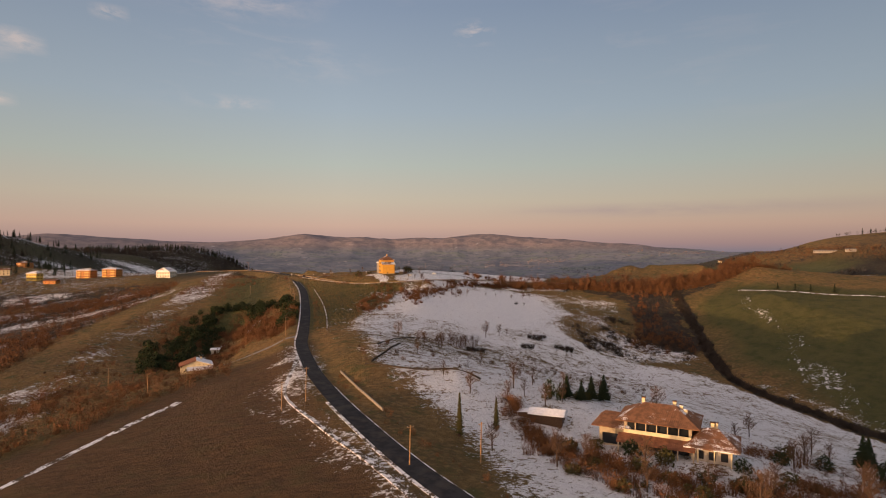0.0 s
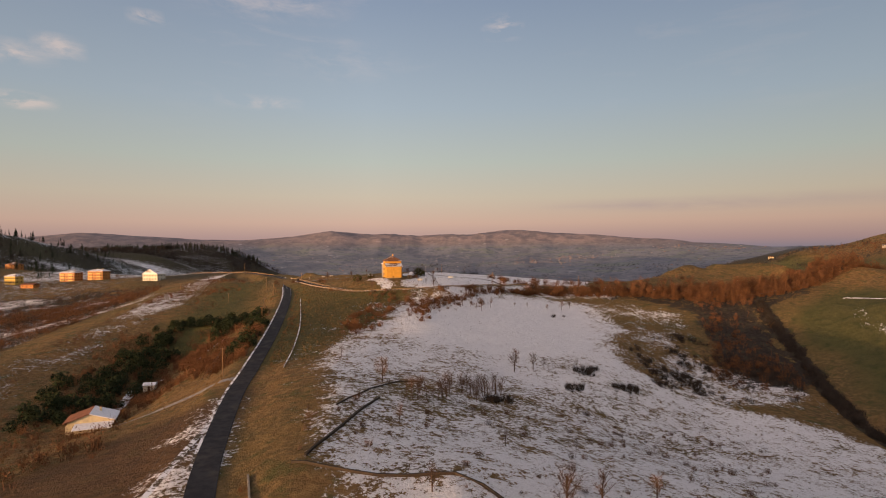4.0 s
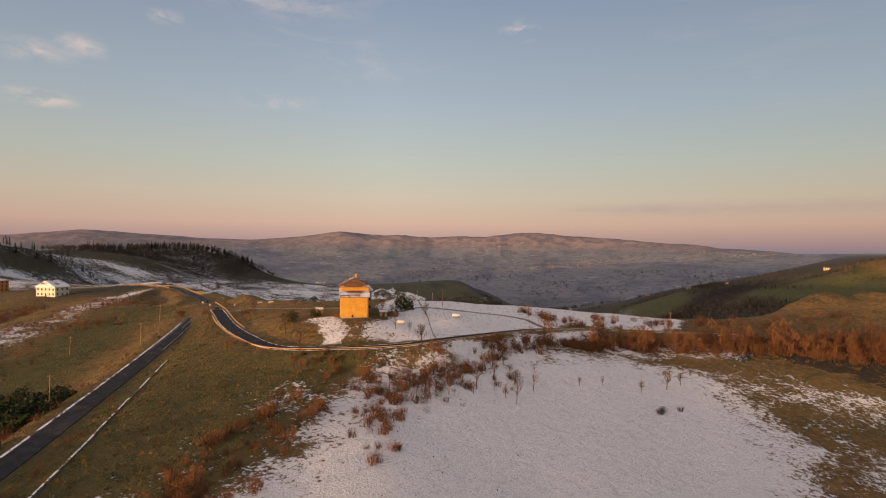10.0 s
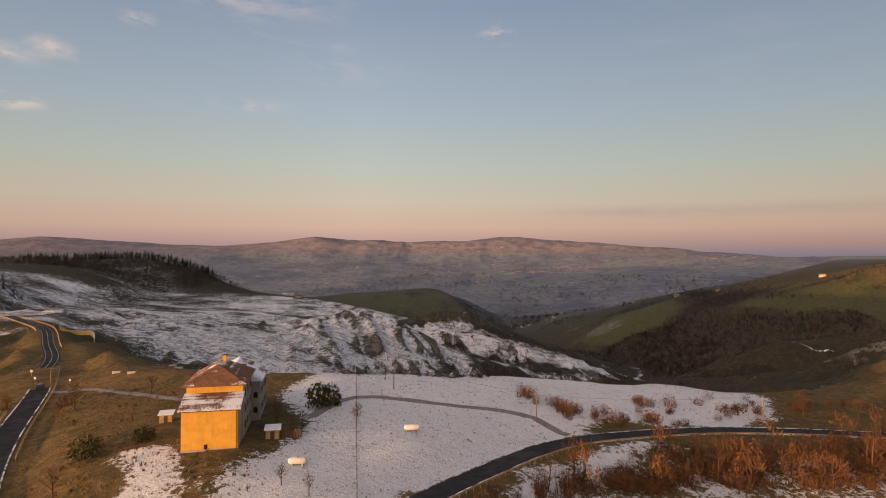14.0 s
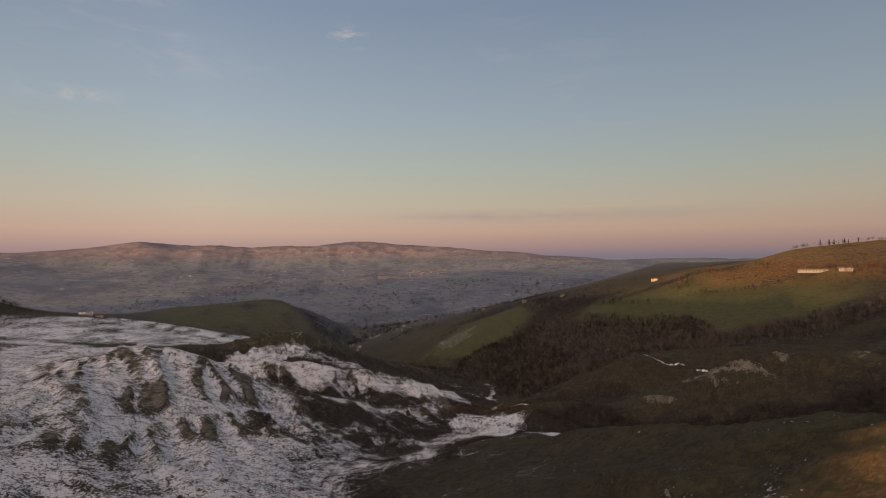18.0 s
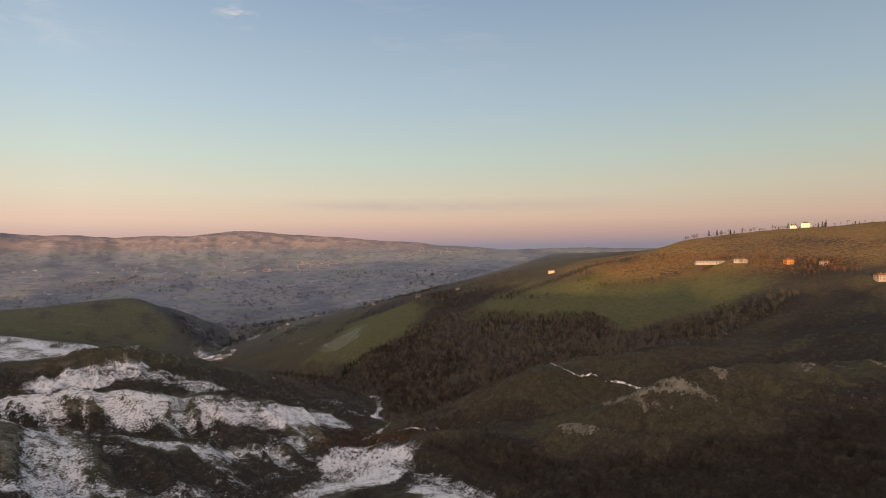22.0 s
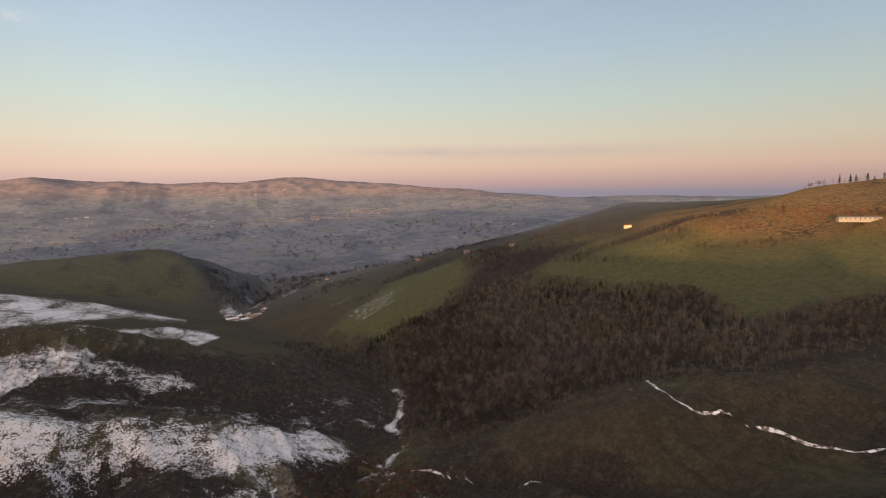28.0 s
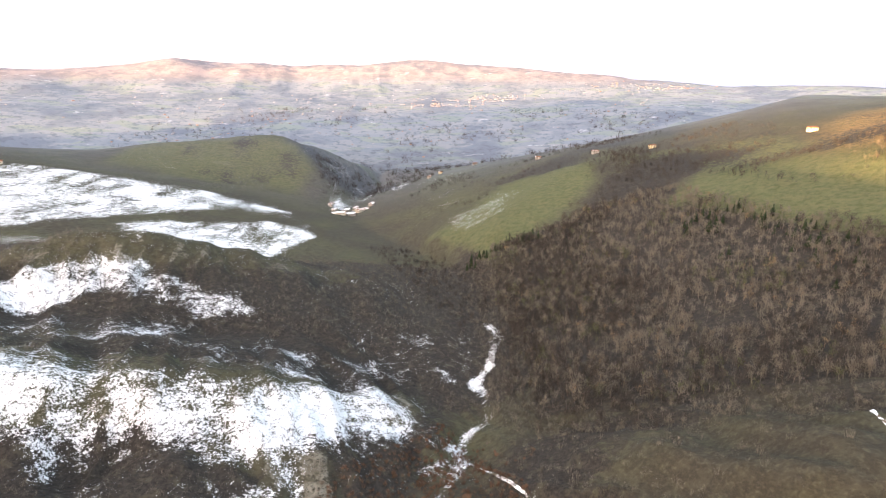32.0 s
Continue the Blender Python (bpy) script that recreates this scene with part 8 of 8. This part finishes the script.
def road_sign(x, y, rz, h, w, label):
    e = thing("road_sign", x, y, ground_at(x, y), rz, label, "road sign", "road signs at the junction")
    part("post", rod(bmesh.new(), (0, 0, -0.3), (0, 0, h), 0.04, 0.04), METAL, e)
    part("plate", boxes((-w / 2, w / 2, -0.06, -0.03, h - w, h)), WHITEPAINT, e)
    part("bar", boxes((-w * 0.35, w * 0.35, -0.075, -0.058, h - w * 0.62, h - w * 0.42)), BROWNWOOD, e)


road_sign(-129, 418, 0, 2.2, 0.8, "small white road sign on a thin post at the junction")
road_sign(-121, 408, 0, 2.0, 0.6, "small white road sign on a thin post beside the bend")
road_sign(-106, 402, 0, 2.6, 0.5, "small white sign on a thin post by the garden")
for px, py in ((-97, 412), (-90, 408), (-78, 415), (-84, 424)):
    st = thing("garden_box", px, py, ground_at(px, py), 15, "low stone planter in the small roadside garden", "planter", "planters in the roadside garden")
    part("body", boxes((-1.2, 1.2, -0.8, 0.8, -0.4, 0.7), bevel=0.05), STONE, st)
    part("soil", boxes((-1.05, 1.05, -0.65, 0.65, 0.7, 0.76)), BROWNWOOD, st)

# ---- the car on the bend ----
CARPAINT, _c = material("dark_car_paint")
_c.finish((0.035, 0.035, 0.04), 0.25, None, metal=0.3, spec=0.5)
RUBBER, _r = material("tyre_rubber")
_r.finish((0.02, 0.02, 0.02), 0.8, None)
LAMPGLOW, _l = material("headlamp_glow")
_l.finish((0.9, 0.9, 0.8), 0.3, None)
_l.bsdf.inputs["Emission Color"].default_value, _l.bsdf.inputs["Emission Strength"].default_value = (1.0, 0.93, 0.75, 1), 4.0
car = thing("car", -114.5, 401, -26.4, 205, "dark hatchback car with its headlamps on, driving round the bend", "car")
body = bmesh.new()
prof = [(-2.0, 0.35), (-2.0, 0.85), (-1.75, 1.0), (-1.35, 1.42), (0.25, 1.46), (1.0, 0.98), (1.85, 0.82), (2.0, 0.6), (2.0, 0.35)]
for a in (-0.82, 0.82):
    body.faces.new([body.verts.new((a * (0.86 if h > 1.2 else 1.0), -u, h)) for u, h in (prof if a > 0 else prof[::-1])])
body.verts.ensure_lookup_table()
n = len(prof)
L = [body.verts[n - 1 - i] for i in range(n)]
R = [body.verts[n + i] for i in range(n)]
for i in range(n):
    body.faces.new((L[i], L[(i + 1) % n], R[(i + 1) % n], R[i]))
bmesh.ops.recalc_face_normals(body, faces=body.faces)
cb = part("body", body, CARPAINT, car)
part("windscreen", slab(bmesh.new(), [(-0.66, -0.32, 1.42), (-0.74, -0.95, 1.03), (0.74, -0.95, 1.03), (0.66, -0.32, 1.42)], 0.02), GLASS, cb)
for sx in (-0.76, 0.76):
    for sy in (-1.3, 1.25):
        w = part("wheel", rod(bmesh.new(), (sx - 0.1, sy, 0.31), (sx + 0.1, sy, 0.31), 0.31, 0.31, 14), RUBBER, car)
        part("rim", rod(bmesh.new(), (sx - 0.11, sy, 0.31), (sx + 0.11, sy, 0.31), 0.18, 0.18, 10), METAL, w)
    part("headlamp", boxes((sx * 0.8 - 0.14, sx * 0.8 + 0.14, -2.03, -1.97, 0.62, 0.76)), LAMPGLOW, car)

# ---- road paint, tracks and driveway ----
PAINT = plain("worn_road_paint", (0.62, 0.60, 0.56), (0.35, 0.34, 0.32), scale=4.0)
road_line = tagged(ribbon("road_marking", sliced(ROAD, 0.60, 0.97), -0.07, 0.07, 0.035, PAINT), "worn white centre line on the asphalt", "road marking", kind="structure")
for off in (-2.1, 2.1):
    tagged(ribbon("road_marking", sliced(ROAD, 0.55, 0.97), off - 0.06, off + 0.06, 0.035, PAINT), "worn white edge line on the asphalt", "road marking", kind="structure")
GRAVEL = plain("wet_gravel", (0.17, 0.15, 0.135), (0.30, 0.28, 0.27), scale=0.8)


def track(name, line, w, mat, label, lift=0.10):
    p = dense(line, 3.0)
    d = np.gradient(p[:, :2], axis=0)
    d /= np.linalg.norm(d, axis=1)[:, None]
    me = bpy.data.meshes.new(name)
    cols = []
    for s in (-1, -0.33, 0.33, 1):
        x, y = p[:, 0] + d[:, 1] * s * w / 2, p[:, 1] - d[:, 0] * s * w / 2
        cols.append(np.c_[x, y, ground_height(x, y) + (lift if abs(s) < 1 else lift * 0.2)])
    n = len(p)
    me.from_pydata(np.vstack(cols).tolist(), [], [(k * n + i + 1, k * n + i, (k + 1) * n + i, (k + 1) * n + i + 1)[::-1] for k in range(3) for i in range(n - 1)])
    me.materials.append(mat)
    me.update()
    return tagged(new(name, me), label, "track", kind="structure")


track("driveway", [(40, 357, 0), (30, 364, 0), (11, 366, 0), (-8, 368, 0), (-16, 362, 0), (-20, 350, 0)], 2.6, GRAVEL, "wet gravel driveway through the snow to the farmhouse")
track("yard_track", [(-110, 398, 0), (-92, 392, 0), (-70, 378, 0), (-54, 368, 0), (-44, 366, 0)], 2.4, GRAVEL, "gravel track with snow behind the farmhouse")
track("cottage_track", [(-69, 142, 0), (-80, 136, 0), (-96, 126, 0), (-108, 122, 0)], 3.2, GRAVEL, "gravel track branching off to the cottage")
track("snow_track", [(-121, 150, 0), (-124, 172, 0), (-132, 196, 0), (-128, 215, 0)], 3.5, PATCHSNOW, "snowy track through the wooded hollow", 0.2)
track("snow_track", [(-112, 214, 0), (-113, 226, 0), (-110, 240, 0)], 3.0, PATCHSNOW, "narrow snowy clearing in the scrub", 0.2)
THINSNOW, _p = material("trodden_thin_snow")
_p.finish(_p.mix(_p.span(_p.math("ADD", _p.math("MULTIPLY", _p.noise(0.06, 4.0), 0.6), _p.math("MULTIPLY", _p.noise(1.4, 3.0), 0.4)), 0.50, 0.57), (0.075, 0.066, 0.046), (0.74, 0.74, 0.76)), 0.9, _p.noise(3.0, 4.0), 0.5, 0.1)
track("valley_track", [(302, 1012, 0), (312, 970, 0), (338, 918, 0), (360, 890, 0)], 1.6, THINSNOW, "narrow track with thin snow between the spurs", 0.15)
track("ridge_path", [(452, 912, 0), (446, 896, 0), (440, 872, 0), (458, 852, 0), (474, 826, 0), (492, 800, 0), (530, 780, 0)], 2.0, PATCHSNOW, "thin snowy path along the spur's crest", 0.25)
track("field_lane", [(236, 296, 0), (256, 276, 0), (285, 256, 0), (320, 240, 0), (370, 224, 0)], 2.4, PATCHSNOW, "narrow snowy lane above the green field", 0.2)
track("field_path", [(160, 372, 0), (185, 340, 0), (205, 335, 0), (240, 340, 0)], 2.0, GRAVEL, "narrow gravel path up the grassy knoll")

# ---- far towns ----


def town(name, spots_list, label, count, seed):
    """Tiny far houses, too many to count."""
    g = np.random.default_rng(seed)
    verts, faces = [], []
    for k in range(count):
        cx, cy, sx, sy = spots_list[g.integers(0, len(spots_list))]
        x, y = cx + g.normal(0, sx), cy + g.normal(0, sy)
        z = ground_at(x, y) - 1
        w, d, h, a = g.uniform(5, 13), g.uniform(4, 7), g.uniform(2, 4), g.random() * 3.14
        c, s = math.cos(a), math.sin(a)
        n = len(verts)
        for zz in (0, h):
            for u, v in ((-1, -1), (1, -1), (1, 1), (-1, 1)):
                verts.append((x + c * u * w / 2 - s * v * d / 2, y + s * u * w / 2 + c * v * d / 2, z + zz))
        for u in (-1, 1):
            verts.append((x + c * u * w / 2, y + s * u * w / 2, z + h * 1.35))
        faces += [tuple(n + i for i in f) for f in ((0, 1, 5, 4), (1, 2, 6, 5), (2, 3, 7, 6), (3, 0, 4, 7), (4, 5, 9, 8), (6, 7, 8, 9), (5, 6, 9), (7, 4, 8))]
    me = bpy.data.meshes.new(name)
    me.from_pydata(verts, [], faces)
    m, n = material(name)
    c = n.mix(n.span(n.island(), 0.2, 0.7), (0.16, 0.15, 0.16), (0.24, 0.23, 0.25))
    n.finish(n.mix(n.span(n.island(), 0.72, 0.75), c, (0.22, 0.15, 0.13)), 0.85, None)
    me.materials.append(m)
    me.update()
    return tagged(new(name, me), label, "town", kind="stuff")


town("far_town", [(760, 3750, 170, 40), (960, 3800, 120, 40), (620, 3600, 120, 30)], "small town of pale houses on the far plain", 170, 71)
town("far_city", [(1700, 3900, 170, 60), (1980, 3850, 120, 50)], "pale town at the far end of the plain", 150, 72)
town("valley_town", [(-200, 3300, 220, 70), (300, 3150, 260, 40), (-500, 3000, 120, 60), (-100, 2850, 90, 40), (540, 3000, 120, 30)], "scattered pale houses along the valley road", 130, 73)
town("plain_farms", [(-600, 3600, 500, 200), (400, 3500, 500, 200), (1300, 3300, 300, 200)], "single pale farmhouses over the far slopes", 110, 74)
